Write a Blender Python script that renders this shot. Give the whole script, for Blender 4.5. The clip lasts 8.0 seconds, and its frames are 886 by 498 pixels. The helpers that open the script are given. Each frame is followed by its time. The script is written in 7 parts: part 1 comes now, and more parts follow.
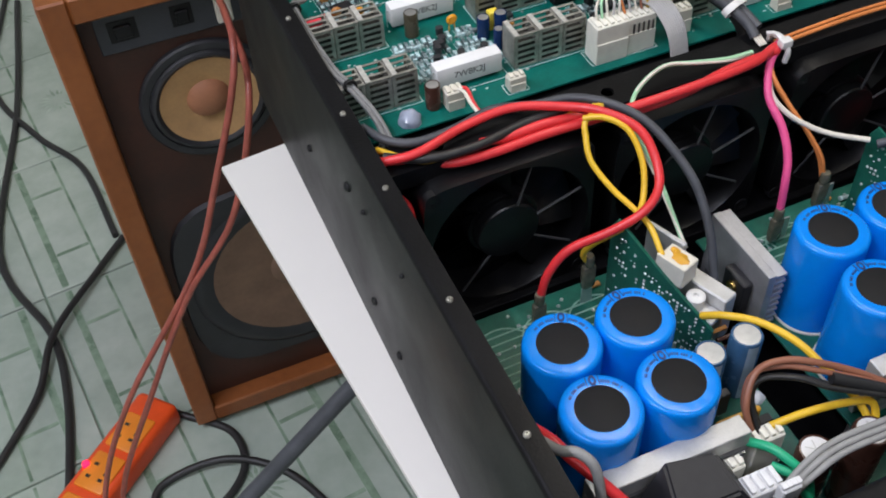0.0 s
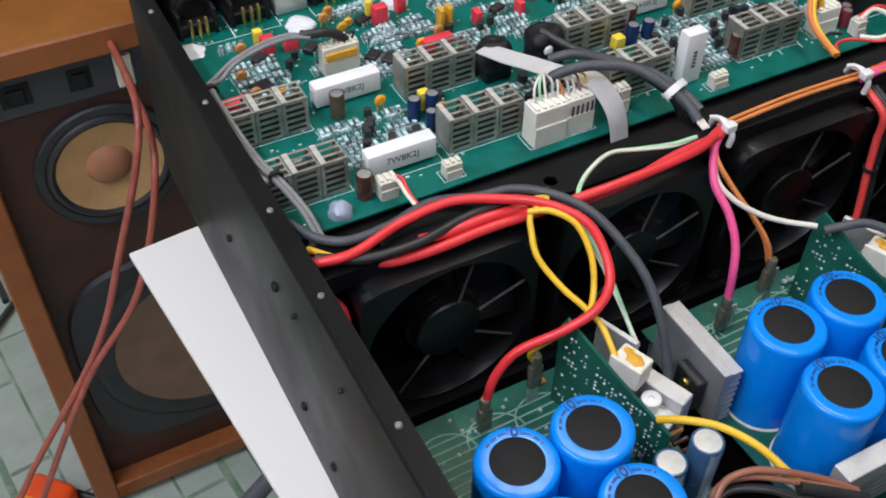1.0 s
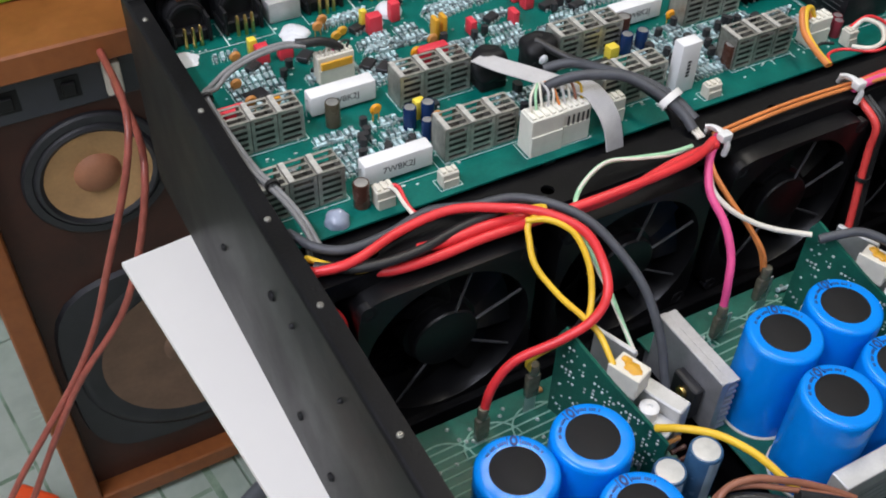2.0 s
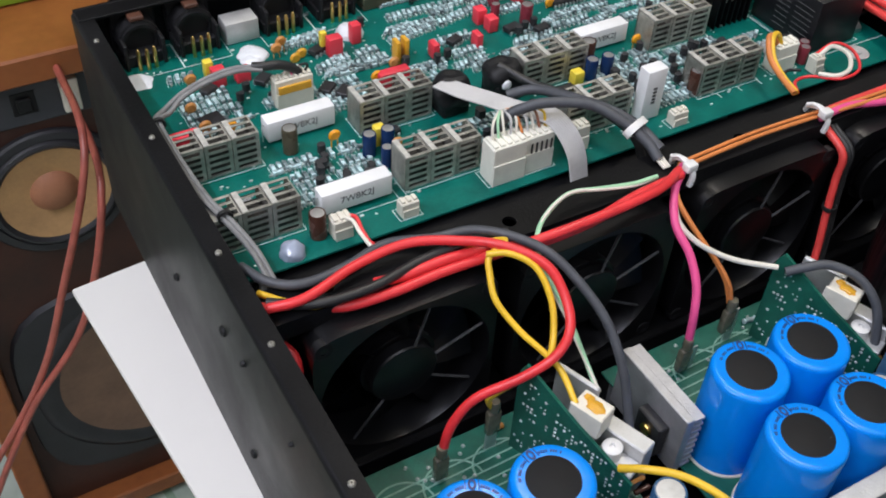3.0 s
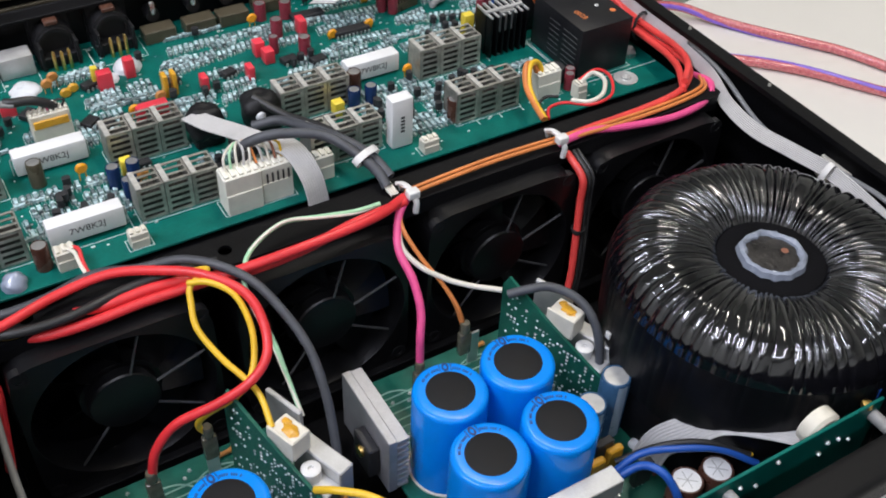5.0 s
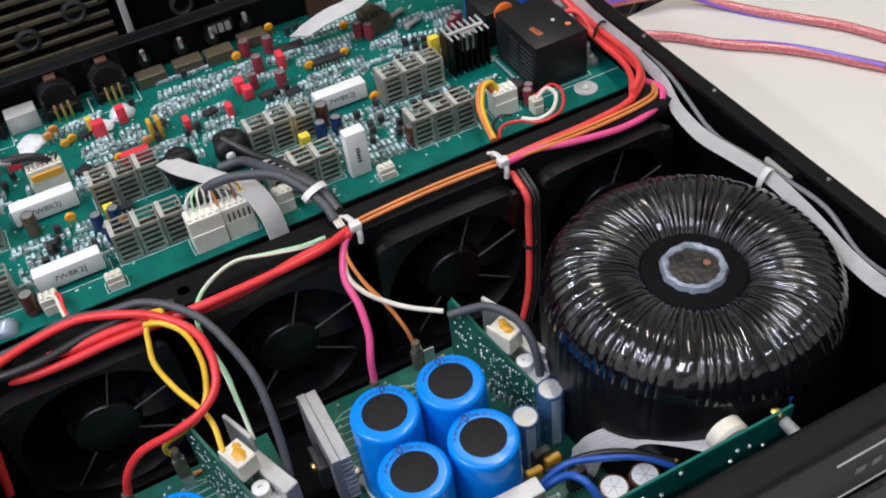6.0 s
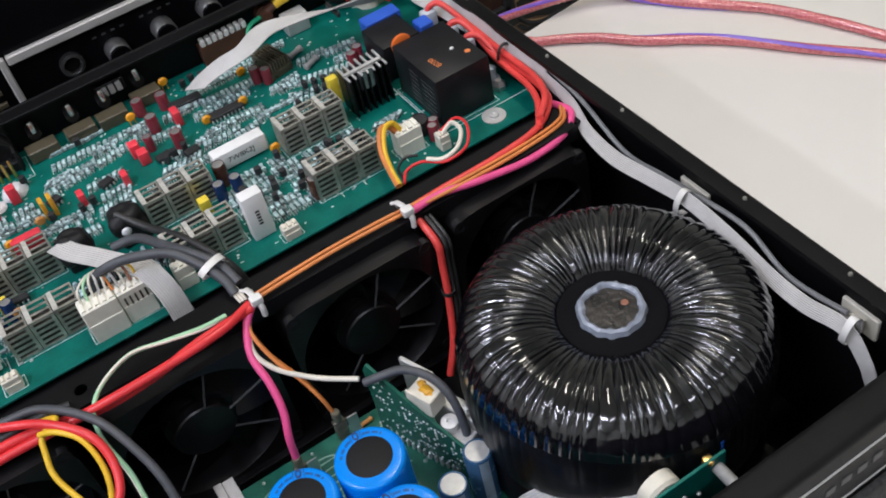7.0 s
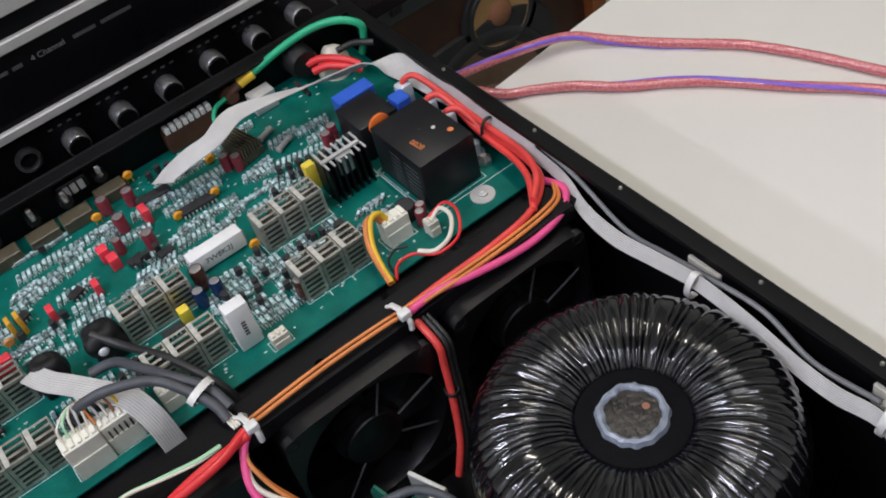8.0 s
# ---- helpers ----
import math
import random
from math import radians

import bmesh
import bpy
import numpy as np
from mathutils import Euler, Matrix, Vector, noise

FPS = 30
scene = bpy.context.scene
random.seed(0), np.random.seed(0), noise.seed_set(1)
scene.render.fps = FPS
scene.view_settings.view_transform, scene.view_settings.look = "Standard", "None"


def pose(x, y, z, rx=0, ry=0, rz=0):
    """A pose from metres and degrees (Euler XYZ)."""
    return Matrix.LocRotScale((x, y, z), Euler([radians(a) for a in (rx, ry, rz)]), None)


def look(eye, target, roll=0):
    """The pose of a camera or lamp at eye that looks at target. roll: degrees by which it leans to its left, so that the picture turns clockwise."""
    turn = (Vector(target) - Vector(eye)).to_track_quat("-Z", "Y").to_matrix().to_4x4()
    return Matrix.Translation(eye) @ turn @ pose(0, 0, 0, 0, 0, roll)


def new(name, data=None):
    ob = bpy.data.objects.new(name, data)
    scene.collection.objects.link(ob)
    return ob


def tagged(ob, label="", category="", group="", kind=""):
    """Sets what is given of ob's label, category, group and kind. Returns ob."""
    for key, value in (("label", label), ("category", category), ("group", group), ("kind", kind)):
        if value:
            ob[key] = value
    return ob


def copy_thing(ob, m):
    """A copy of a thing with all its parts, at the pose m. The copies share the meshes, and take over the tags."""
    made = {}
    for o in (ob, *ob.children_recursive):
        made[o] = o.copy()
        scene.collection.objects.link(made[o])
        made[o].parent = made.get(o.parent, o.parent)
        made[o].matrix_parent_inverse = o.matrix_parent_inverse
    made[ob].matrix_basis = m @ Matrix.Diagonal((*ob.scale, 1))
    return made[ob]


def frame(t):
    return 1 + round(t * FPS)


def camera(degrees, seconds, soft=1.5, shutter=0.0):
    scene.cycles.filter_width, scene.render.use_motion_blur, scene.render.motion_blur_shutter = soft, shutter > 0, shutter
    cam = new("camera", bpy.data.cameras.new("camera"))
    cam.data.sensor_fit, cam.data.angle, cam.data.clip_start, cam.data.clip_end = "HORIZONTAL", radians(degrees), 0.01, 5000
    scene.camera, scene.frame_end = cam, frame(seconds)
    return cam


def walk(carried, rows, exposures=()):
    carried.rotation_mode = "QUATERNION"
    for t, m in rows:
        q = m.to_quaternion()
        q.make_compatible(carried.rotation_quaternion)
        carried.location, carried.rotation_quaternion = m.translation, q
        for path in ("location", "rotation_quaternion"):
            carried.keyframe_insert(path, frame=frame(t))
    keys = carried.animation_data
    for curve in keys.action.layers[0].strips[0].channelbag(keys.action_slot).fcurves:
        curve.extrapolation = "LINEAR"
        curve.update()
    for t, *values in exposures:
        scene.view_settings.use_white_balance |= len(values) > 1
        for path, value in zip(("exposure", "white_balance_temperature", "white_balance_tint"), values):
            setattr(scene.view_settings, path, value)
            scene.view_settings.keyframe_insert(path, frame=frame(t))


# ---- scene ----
cam = camera(46.7, 8.0, soft=1.9)
PATH = [
    (0, (-0.0910, -0.0940, 0.4430), (0.3860, 1.1800, -1.0240), -3.7),
    (0.5, (-0.0770, -0.0620, 0.4400), (0.5610, 1.1620, -1.0070), 0.5),
    (1, (-0.0880, -0.0460, 0.4380), (0.5870, 1.1920, -0.9800), 1.0),
    (1.5, (-0.0940, -0.0510, 0.4390), (0.5940, 1.1870, -0.9740), 1.2),
    (2.8, (-0.0870, -0.0250, 0.4350), (0.6660, 1.1970, -0.9580), 3.3),
    (3, (-0.0800, -0.0300, 0.4360), (0.6830, 1.1870, -0.9560), 3.6),
    (3.5, (-0.0740, -0.0370, 0.4290), (0.7110, 1.1790, -0.9510), 4.1),
    (4, (-0.0580, -0.0420, 0.4280), (0.7520, 1.1660, -0.9460), 4.5),
    (4.5, (-0.0240, -0.0630, 0.4390), (0.8030, 1.1440, -0.9250), 4.6),
    (5, (0.0280, -0.1010, 0.4520), (0.8130, 1.1360, -0.9090), 2.8),
    (5.2, (0.0580, -0.1190, 0.4620), (0.7600, 1.1590, -0.9070), -0.0),
    (6.3, (0.1250, -0.1510, 0.5000), (0.6570, 1.1550, -0.9180), -9.0),
    (6.5, (0.1390, -0.1470, 0.4990), (0.6690, 1.1520, -0.9260), -10.3),
    (7, (0.1700, -0.1290, 0.4980), (0.7220, 1.1510, -0.9360), -13.1),
    (7.5, (0.1890, -0.1060, 0.5100), (0.7810, 1.1450, -0.9340), -15.3),
    (8, (0.1900, -0.0730, 0.5130), (0.8020, 1.1670, -0.9320), -15.2),
]
walk(cam, [(t, look(eye, target, roll)) for t, eye, target, roll in PATH],
     exposures=[(0.0, -0.12), (1.0, 0.0), (3.0, -0.02), (5.0, 0.02), (6.5, -0.03), (7.0, -0.12), (8.0, -0.26)])

# ---------------------------------------------------------------- light
world = bpy.data.worlds.new("room_air")
scene.world = world
world.use_nodes = True
world.node_tree.nodes["Background"].inputs[0].default_value = (0.75, 0.85, 1.0, 1)
world.node_tree.nodes["Background"].inputs[1].default_value = 0.05


def ceiling_lamp(x, y, z, length, width, watts, turn=0, tint=(1.0, 0.94, 1.0)):
    data = bpy.data.lights.new("tube_light", "AREA")
    data.shape, data.size, data.size_y, data.energy, data.color = "RECTANGLE", length, width, watts, tint
    ob = new("tube_light", data)
    ob.matrix_world = pose(x, y, z, 0, 0, turn)
    return ob


CEIL = 1.95
FLOOR = -0.68
COOL, WARM = (0.92, 0.94, 1.12), (1.0, 0.93, 0.83)
LAMPS = [(-0.86, 0.10, 25, 90, COOL), (0.70, 0.55, 15, 90, WARM), (-0.1, -0.9, 9, 0, COOL), (-1.55, 0.20, 15, 90, COOL)]
for lx, ly, lw, lt, tint in LAMPS:
    ceiling_lamp(lx, ly, CEIL - 0.075, 1.2, 0.06, lw, lt, tint)


# ---------------------------------------------------------------- materials
def material(name, base, rough=0.5, metal=0.0, vary=0.15, scale=40.0, bump=0.0, bump_scale=200.0, second=None, island=0.0,
             coat=0.0, rvary=0.1, alpha_glass=0.0, spec=0.5, obj_random=0.0):
    m = bpy.data.materials.new(name)
    m.use_nodes = True
    t = m.node_tree
    b = t.nodes["Principled BSDF"]
    b.inputs["Metallic"].default_value = metal
    b.inputs["Coat Weight"].default_value = coat
    b.inputs["Coat Roughness"].default_value = 0.12
    b.inputs["Transmission Weight"].default_value = alpha_glass
    b.inputs["Specular IOR Level"].default_value = spec
    co = t.nodes.new("ShaderNodeTexCoord")
    n1 = t.nodes.new("ShaderNodeTexNoise")
    n1.inputs["Scale"].default_value, n1.inputs["Detail"].default_value = scale, 6
    n2 = t.nodes.new("ShaderNodeTexNoise")
    n2.inputs["Scale"].default_value, n2.inputs["Detail"].default_value = scale * 9, 4
    for n in (n1, n2):
        t.links.new(co.outputs["Object"], n.inputs["Vector"])
    mixf = t.nodes.new("ShaderNodeMath")
    mixf.operation = "MULTIPLY_ADD"
    mixf.inputs[1].default_value = 0.35
    t.links.new(n2.outputs["Fac"], mixf.inputs[0])
    t.links.new(n1.outputs["Fac"], mixf.inputs[2])
    ramp = t.nodes.new("ShaderNodeMapRange")
    ramp.inputs["From Min"].default_value, ramp.inputs["From Max"].default_value = 0.4, 0.95
    t.links.new(mixf.outputs[0], ramp.inputs["Value"])
    mix = t.nodes.new("ShaderNodeMix")
    mix.data_type = "RGBA"
    a = tuple(max(0, c * (1 - vary)) for c in base)
    c2 = second if second else tuple(min(1, c * (1 + vary)) for c in base)
    mix.inputs[6].default_value, mix.inputs[7].default_value = (*a, 1), (*c2, 1)
    t.links.new(ramp.outputs[0], mix.inputs[0])
    out = mix.outputs[2]
    if island or obj_random:
        hsv = t.nodes.new("ShaderNodeHueSaturation")
        if island:
            src = t.nodes.new("ShaderNodeNewGeometry").outputs["Random Per Island"]
        else:
            src = t.nodes.new("ShaderNodeObjectInfo").outputs["Random"]
        amount = island or obj_random
        rng = t.nodes.new("ShaderNodeMapRange")
        rng.inputs["To Min"].default_value, rng.inputs["To Max"].default_value = 1 - amount, 1 + amount
        t.links.new(src, rng.inputs["Value"])
        t.links.new(rng.outputs[0], hsv.inputs["Value"])
        t.links.new(out, hsv.inputs["Color"])
        out = hsv.outputs[0]
    t.links.new(out, b.inputs["Base Color"])
    rr = t.nodes.new("ShaderNodeMapRange")
    rr.inputs["To Min"].default_value, rr.inputs["To Max"].default_value = max(0.02, rough - rvary), min(1, rough + rvary)
    t.links.new(n1.outputs["Fac"], rr.inputs["Value"])
    t.links.new(rr.outputs[0], b.inputs["Roughness"])
    if bump:
        nb = t.nodes.new("ShaderNodeTexNoise")
        nb.inputs["Scale"].default_value, nb.inputs["Detail"].default_value = bump_scale, 5
        t.links.new(co.outputs["Object"], nb.inputs["Vector"])
        bp = t.nodes.new("ShaderNodeBump")
        bp.inputs["Strength"].default_value, bp.inputs["Distance"].default_value = bump, 0.001
        t.links.new(nb.outputs["Fac"], bp.inputs["Height"])
        t.links.new(bp.outputs[0], b.inputs["Normal"])
    return m


M = {}
M["steel_black"] = material("black_painted_steel", (0.0040, 0.0040, 0.0047), 0.42, 0, 0.5, 18, 0.22, 700, rvary=0.2, spec=0.2)
M["panel_black"] = material("textured_black_panel", (0.006, 0.006, 0.0065), 0.5, 0, 0.3, 40, 0.3, 2500, spec=0.22)
M["abs_black"] = material("black_fan_plastic", (0.0055, 0.0055, 0.0062), 0.34, 0, 0.4, 60, 0.1, 700, spec=0.5)
M["rubber"] = material("black_rubber", (0.009, 0.009, 0.010), 0.55, 0, 0.3, 80, 0.1, 900, spec=0.35)
M["pcb"] = material("green_circuit_board", (0.001, 0.122, 0.097), 0.38, 0, 0.3, 60, 0.15, 1200, rvary=0.12, spec=0.25)
M["pcb_dark"] = material("dark_green_circuit_board", (0.008, 0.105, 0.07), 0.36, 0, 0.35, 70, 0.3, 1200)
M["trace"] = material("copper_trace_under_mask", (0.05, 0.26, 0.19), 0.32, 0, 0.2, 300)
M["trace_pale"] = material("pale_board_line", (0.24, 0.42, 0.33), 0.35, 0, 0.2, 300)
M["slate"] = material("slate_blue_sleeve", (0.040, 0.105, 0.20), 0.25, 0, 0.25, 120)
# black fan plastic, base colour lightened to stand in for glints on the struts
M["strut"] = material("black_strut_painted_glint", (0.060, 0.060, 0.062), 0.30, 0, 0.5, 120, 0.2, 600, spec=0.7)
M["silk"] = material("white_silkscreen", (0.60, 0.70, 0.66), 0.6, 0, 0.2, 300)
M["solder"] = material("solder_tin", (0.60, 0.64, 0.63), 0.32, 0.6, 0.25, 500, island=0.4)
M["blue"] = material("blue_sleeve", (0.001, 0.235, 0.80), 0.22, 0, 0.06, 30, 0.05, 160, rvary=0.05, spec=0.35)
M["navy"] = material("navy_sleeve", (0.010, 0.030, 0.10), 0.22, 0, 0.15, 200)
M["disc_black"] = material("black_vinyl_disc", (0.007, 0.007, 0.008), 0.6, 0, 0.3, 200, 0.2, 2500, spec=0.3)
M["alu"] = material("brushed_aluminium", (0.62, 0.62, 0.63), 0.38, 0.9, 0.12, 120, 0.08, 900)
M["alu_flat"] = material("matte_aluminium_bar", (0.58, 0.58, 0.57), 0.5, 0.55, 0.15, 90, 0.15, 900)
M["tinplate"] = material("dull_tinplate", (0.36, 0.35, 0.30), 0.40, 0.6, 0.35, 150, 0.3, 500, second=(0.62, 0.60, 0.53), obj_random=0.22)
# paler copy of the tinplate, with the ceiling light put into its colour
M["lit_tin"] = material("tinplate_painted_lit", (0.66, 0.64, 0.58), 0.40, 0.4, 0.25, 200, 0.2, 700, second=(0.80, 0.78, 0.72))
M["alu_grey"] = material("grey_extruded_aluminium", (0.46, 0.46, 0.47), 0.42, 0.6, 0.2, 90, 0.2, 900)
M["cap_top"] = material("dull_capacitor_top", (0.50, 0.50, 0.48), 0.4, 0.3, 0.15, 200, 0.1, 900)
M["inner_dark"] = material("dark_component_body", (0.026, 0.023, 0.019), 0.5, 0, 0.4, 200)
M["ceramic"] = material("white_ceramic", (0.80, 0.80, 0.79), 0.62, 0, 0.05, 120, 0.2, 1500)
M["cream"] = material("cream_plastic", (0.72, 0.68, 0.57), 0.45, 0, 0.1, 150, 0.08, 700)
M["milk"] = material("milky_nylon", (0.80, 0.78, 0.68), 0.42, 0, 0.08, 150, 0.08, 700)
M["red_wire"] = material("red_wire_sleeve", (0.72, 0.035, 0.04), 0.38, 0, 0.15, 60)
M["salmon"] = material("salmon_red_wire", (0.72, 0.062, 0.055), 0.38, 0, 0.18, 60)
M["yellow_wire"] = material("yellow_wire_sleeve", (0.80, 0.50, 0.03), 0.4, 0, 0.15, 60)
M["orange_wire"] = material("orange_wire_sleeve", (0.66, 0.22, 0.06), 0.4, 0, 0.18, 60)
M["pink_wire"] = material("pink_wire_sleeve", (0.80, 0.09, 0.27), 0.38, 0, 0.12, 60)
M["green_wire"] = material("green_wire_sleeve", (0.02, 0.40, 0.20), 0.38, 0, 0.15, 60)
M["pale_green"] = material("pale_green_wire", (0.38, 0.68, 0.42), 0.4, 0, 0.15, 60)
M["white_wire"] = material("white_wire_sleeve", (0.74, 0.70, 0.60), 0.42, 0, 0.1, 60)
M["grey_wire"] = material("dark_grey_cable", (0.062, 0.066, 0.075), 0.5, 0, 0.25, 60, 0.1, 600)
M["lgrey_wire"] = material("light_grey_cable", (0.30, 0.30, 0.29), 0.5, 0, 0.2, 60)
M["brown_wire"] = material("brown_wire_sleeve", (0.30, 0.12, 0.07), 0.45, 0, 0.2, 60)
M["blue_wire"] = material("blue_wire_sleeve", (0.015, 0.085, 0.38), 0.4, 0, 0.15, 60)
M["black_wire"] = material("black_wire_sleeve", (0.02, 0.02, 0.02), 0.45, 0, 0.2, 60)
M["ribbon"] = material("grey_ribbon_cable", (0.50, 0.49, 0.475), 0.5, 0, 0.14, 60)
M["tie"] = material("white_nylon_tie", (0.74, 0.73, 0.70), 0.35, 0, 0.08, 200)
M["heatshrink"] = material("clear_brown_sleeve", (0.11, 0.10, 0.07), 0.22, 0, 0.4, 300, coat=0.4)
M["red_film"] = material("red_film_box", (0.78, 0.05, 0.075), 0.35, 0, 0.1, 100, obj_random=0.12)
M["maroon"] = material("maroon_sleeve", (0.22, 0.03, 0.045), 0.3, 0, 0.2, 100)
M["choc"] = material("brown_sleeve", (0.075, 0.032, 0.022), 0.28, 0, 0.2, 100)
M["olive"] = material("olive_sleeve", (0.10, 0.085, 0.055), 0.3, 0.2, 0.2, 100)
M["yellow_box"] = material("yellow_film_box", (0.80, 0.62, 0.06), 0.35, 0, 0.1, 100)
M["orange_disc"] = material("orange_ceramic_disc", (0.85, 0.36, 0.015), 0.35, 0, 0.1, 100)
M["red_disc"] = material("red_orange_ceramic_disc", (0.72, 0.15, 0.025), 0.35, 0, 0.12, 100)
M["tan_disc"] = material("tan_dipped_capacitor", (0.55, 0.24, 0.06), 0.35, 0, 0.15, 200, obj_random=0.15)
M["amber"] = material("amber_capacitor", (0.70, 0.36, 0.03), 0.35, 0, 0.1, 200)
M["chip"] = material("black_epoxy", (0.02, 0.02, 0.022), 0.5, 0, 0.3, 300, 0.1, 2000, island=0.3)
M["resistor"] = material("small_resistor_body", (0.36, 0.47, 0.48), 0.36, 0, 0.25, 500, island=0.75)
M["gold"] = material("gold_pin", (0.75, 0.52, 0.18), 0.3, 1.0, 0.15, 200)
M["glue"] = material("white_glue", (0.72, 0.74, 0.76), 0.3, 0, 0.08, 150, 0.2, 400)
M["glue_clear"] = material("clear_grey_glue", (0.33, 0.37, 0.46), 0.16, 0, 0.15, 200, 0.2, 300, coat=0.5)
M["toroid_film"] = material("glossy_black_film", (0.0040, 0.0040, 0.0055), 0.12, 0, 0.4, 50, 0.08, 45, rvary=0.04, coat=0.95, spec=0.6)
M["toroid_tape"] = material("black_winding_tape", (0.0045, 0.0045, 0.0055), 0.36, 0, 0.4, 40, 0.2, 120, rvary=0.12, spec=0.18)
M["toroid_core"] = material("matte_black_core", (0.004, 0.004, 0.005), 0.75, 0, 0.3, 100, 0.3, 800, spec=0.1)
M["silicone"] = material("grey_white_silicone", (0.27, 0.30, 0.36), 0.26, 0, 0.2, 150, 0.3, 400)
M["potting"] = material("potted_metal_disc", (0.022, 0.022, 0.022), 0.3, 0.0, 0.6, 120, 0.9, 300, second=(0.055, 0.050, 0.045), spec=0.3)
M["table"] = material("white_laminate", (0.80, 0.77, 0.71), 0.42, 0, 0.03, 4, 0.03, 800)
M["speaker_wood"] = material("orange_veneer", (0.27, 0.078, 0.020), 0.4, 0, 0.3, 12, 0.05, 300, second=(0.36, 0.118, 0.032))
M["baffle"] = material("dark_red_baffle", (0.052, 0.017, 0.010), 0.5, 0, 0.35, 20, 0.1, 300)
M["cone_tan"] = material("tan_paper_cone", (0.52, 0.30, 0.13), 0.75, 0, 0.2, 30, 0.2, 500)
M["cone_brown"] = material("brown_paper_cone", (0.20, 0.12, 0.078), 0.75, 0, 0.25, 20, 0.2, 500)
M["cap_brown"] = material("brown_dust_cap", (0.36, 0.15, 0.075), 0.6, 0, 0.2, 40)
M["surround"] = material("dark_grey_surround", (0.026, 0.026, 0.029), 0.5, 0, 0.3, 40, 0.1, 300)
M["speaker_plate"] = material("blue_grey_plate", (0.045, 0.047, 0.056), 0.5, 0, 0.15, 40)
M["strip_orange"] = material("orange_red_plastic", (0.80, 0.085, 0.015), 0.35, 0, 0.1, 40)
M["strip_face"] = material("orange_socket_face", (0.85, 0.26, 0.02), 0.4, 0, 0.1, 40)
M["tile"] = material("pale_green_tile", (0.30, 0.375, 0.305), 0.22, 0, 0.12, 5, 0.03, 60, second=(0.46, 0.51, 0.45), obj_random=0.06)
M["tile_green"] = material("green_tile_pattern", (0.15, 0.24, 0.16), 0.28, 0, 0.35, 30, second=(0.26, 0.36, 0.26))
M["grout"] = material("dark_green_grout", (0.20, 0.28, 0.21), 0.8, 0, 0.2, 40)
M["wall"] = material("pale_wall_paint", (0.62, 0.62, 0.58), 0.8, 0, 0.05, 3, 0.1, 100)
M["lime"] = material("lime_green_plastic", (0.32, 0.62, 0.05), 0.4, 0, 0.1, 20)
M["chrome"] = material("bright_metal", (0.72, 0.72, 0.72), 0.22, 1.0, 0.1, 100)
M["silver_trim"] = material("silver_trim", (0.58, 0.56, 0.54), 0.42, 0.3, 0.12, 60)
M["knob_black"] = material("worn_black_knob", (0.03, 0.03, 0.031), 0.35, 0, 0.3, 90, 0.1, 700, spec=0.4)
M["badge_grey"] = material("dark_grey_print", (0.085, 0.085, 0.085), 0.5)
M["gloss_black"] = material("gloss_black_panel", (0.004, 0.004, 0.005), 0.3, 0, 0.3, 20, spec=0.15)
M["print"] = material("white_print", (0.60, 0.60, 0.58), 0.6)
M["print_dark"] = material("black_print", (0.02, 0.02, 0.022), 0.6)
M["print_orange"] = material("orange_print", (0.75, 0.22, 0.06), 0.6)
M["print_blue"] = material("dark_blue_print", (0.003, 0.035, 0.16), 0.5)
M["relay_blue"] = material("blue_relay_case", (0.03, 0.11, 0.55), 0.35, 0, 0.1, 60)
M["relay_black"] = material("black_relay_case", (0.0095, 0.0095, 0.0115), 0.42, 0, 0.25, 60, 0.1, 900, spec=0.35)
M["clear_sleeve"] = material("clear_terminal_sleeve", (0.50, 0.55, 0.60), 0.2, 0, 0.15, 200, coat=0.4)
M["speaker_cord"] = material("brown_red_twin_cord", (0.34, 0.085, 0.06), 0.36, 0, 0.3, 90)
M["clear_red"] = material("clear_pink_cable_jacket", (0.70, 0.10, 0.12), 0.16, 0, 0.4, 500, 0.9, 420, second=(0.80, 0.26, 0.27), coat=0.9)
M["violet"] = material("violet_cable_jacket", (0.24, 0.13, 0.60), 0.3, 0, 0.15, 100)
M["pale_stripe"] = material("pale_blue_stripe", (0.32, 0.42, 0.52), 0.3, 0, 0.2, 120)
M["brush_chrome"] = material("spun_silver_knob", (0.55, 0.55, 0.55), 0.3, 0.9, 0.25, 80, 0.1, 500)
M["mid_grey"] = material("grey_pvc_sleeve", (0.21, 0.21, 0.205), 0.5, 0, 0.2, 80, 0.1, 500)
M["leaf_green"] = material("soft_green_leaf_print", (0.25, 0.36, 0.25), 0.28, 0, 0.35, 30, second=(0.40, 0.48, 0.40))
M["carpet"] = material("dark_grey_cloth", (0.05, 0.05, 0.05), 0.9, 0, 0.6, 400, 0.6, 900)
M["brown_board"] = material("brown_terminal_body", (0.09, 0.035, 0.02), 0.5, 0, 0.3, 100)
lamp_mat = bpy.data.materials.new("lamp_diffuser")
lamp_mat.use_nodes = True
lamp_mat.node_tree.nodes["Principled BSDF"].inputs["Emission Color"].default_value = (1, 0.97, 0.92, 1)
lamp_mat.node_tree.nodes["Principled BSDF"].inputs["Emission Strength"].default_value = 2.0
M["lamp"] = lamp_mat


# ---------------------------------------------------------------- mesh tools
def thing(name, label, category, group="", kind="", at=(0, 0, 0)):
    ob = new(name)
    ob.empty_display_size = 0.01
    ob.location = at
    return tagged(ob, label, category, group, kind)


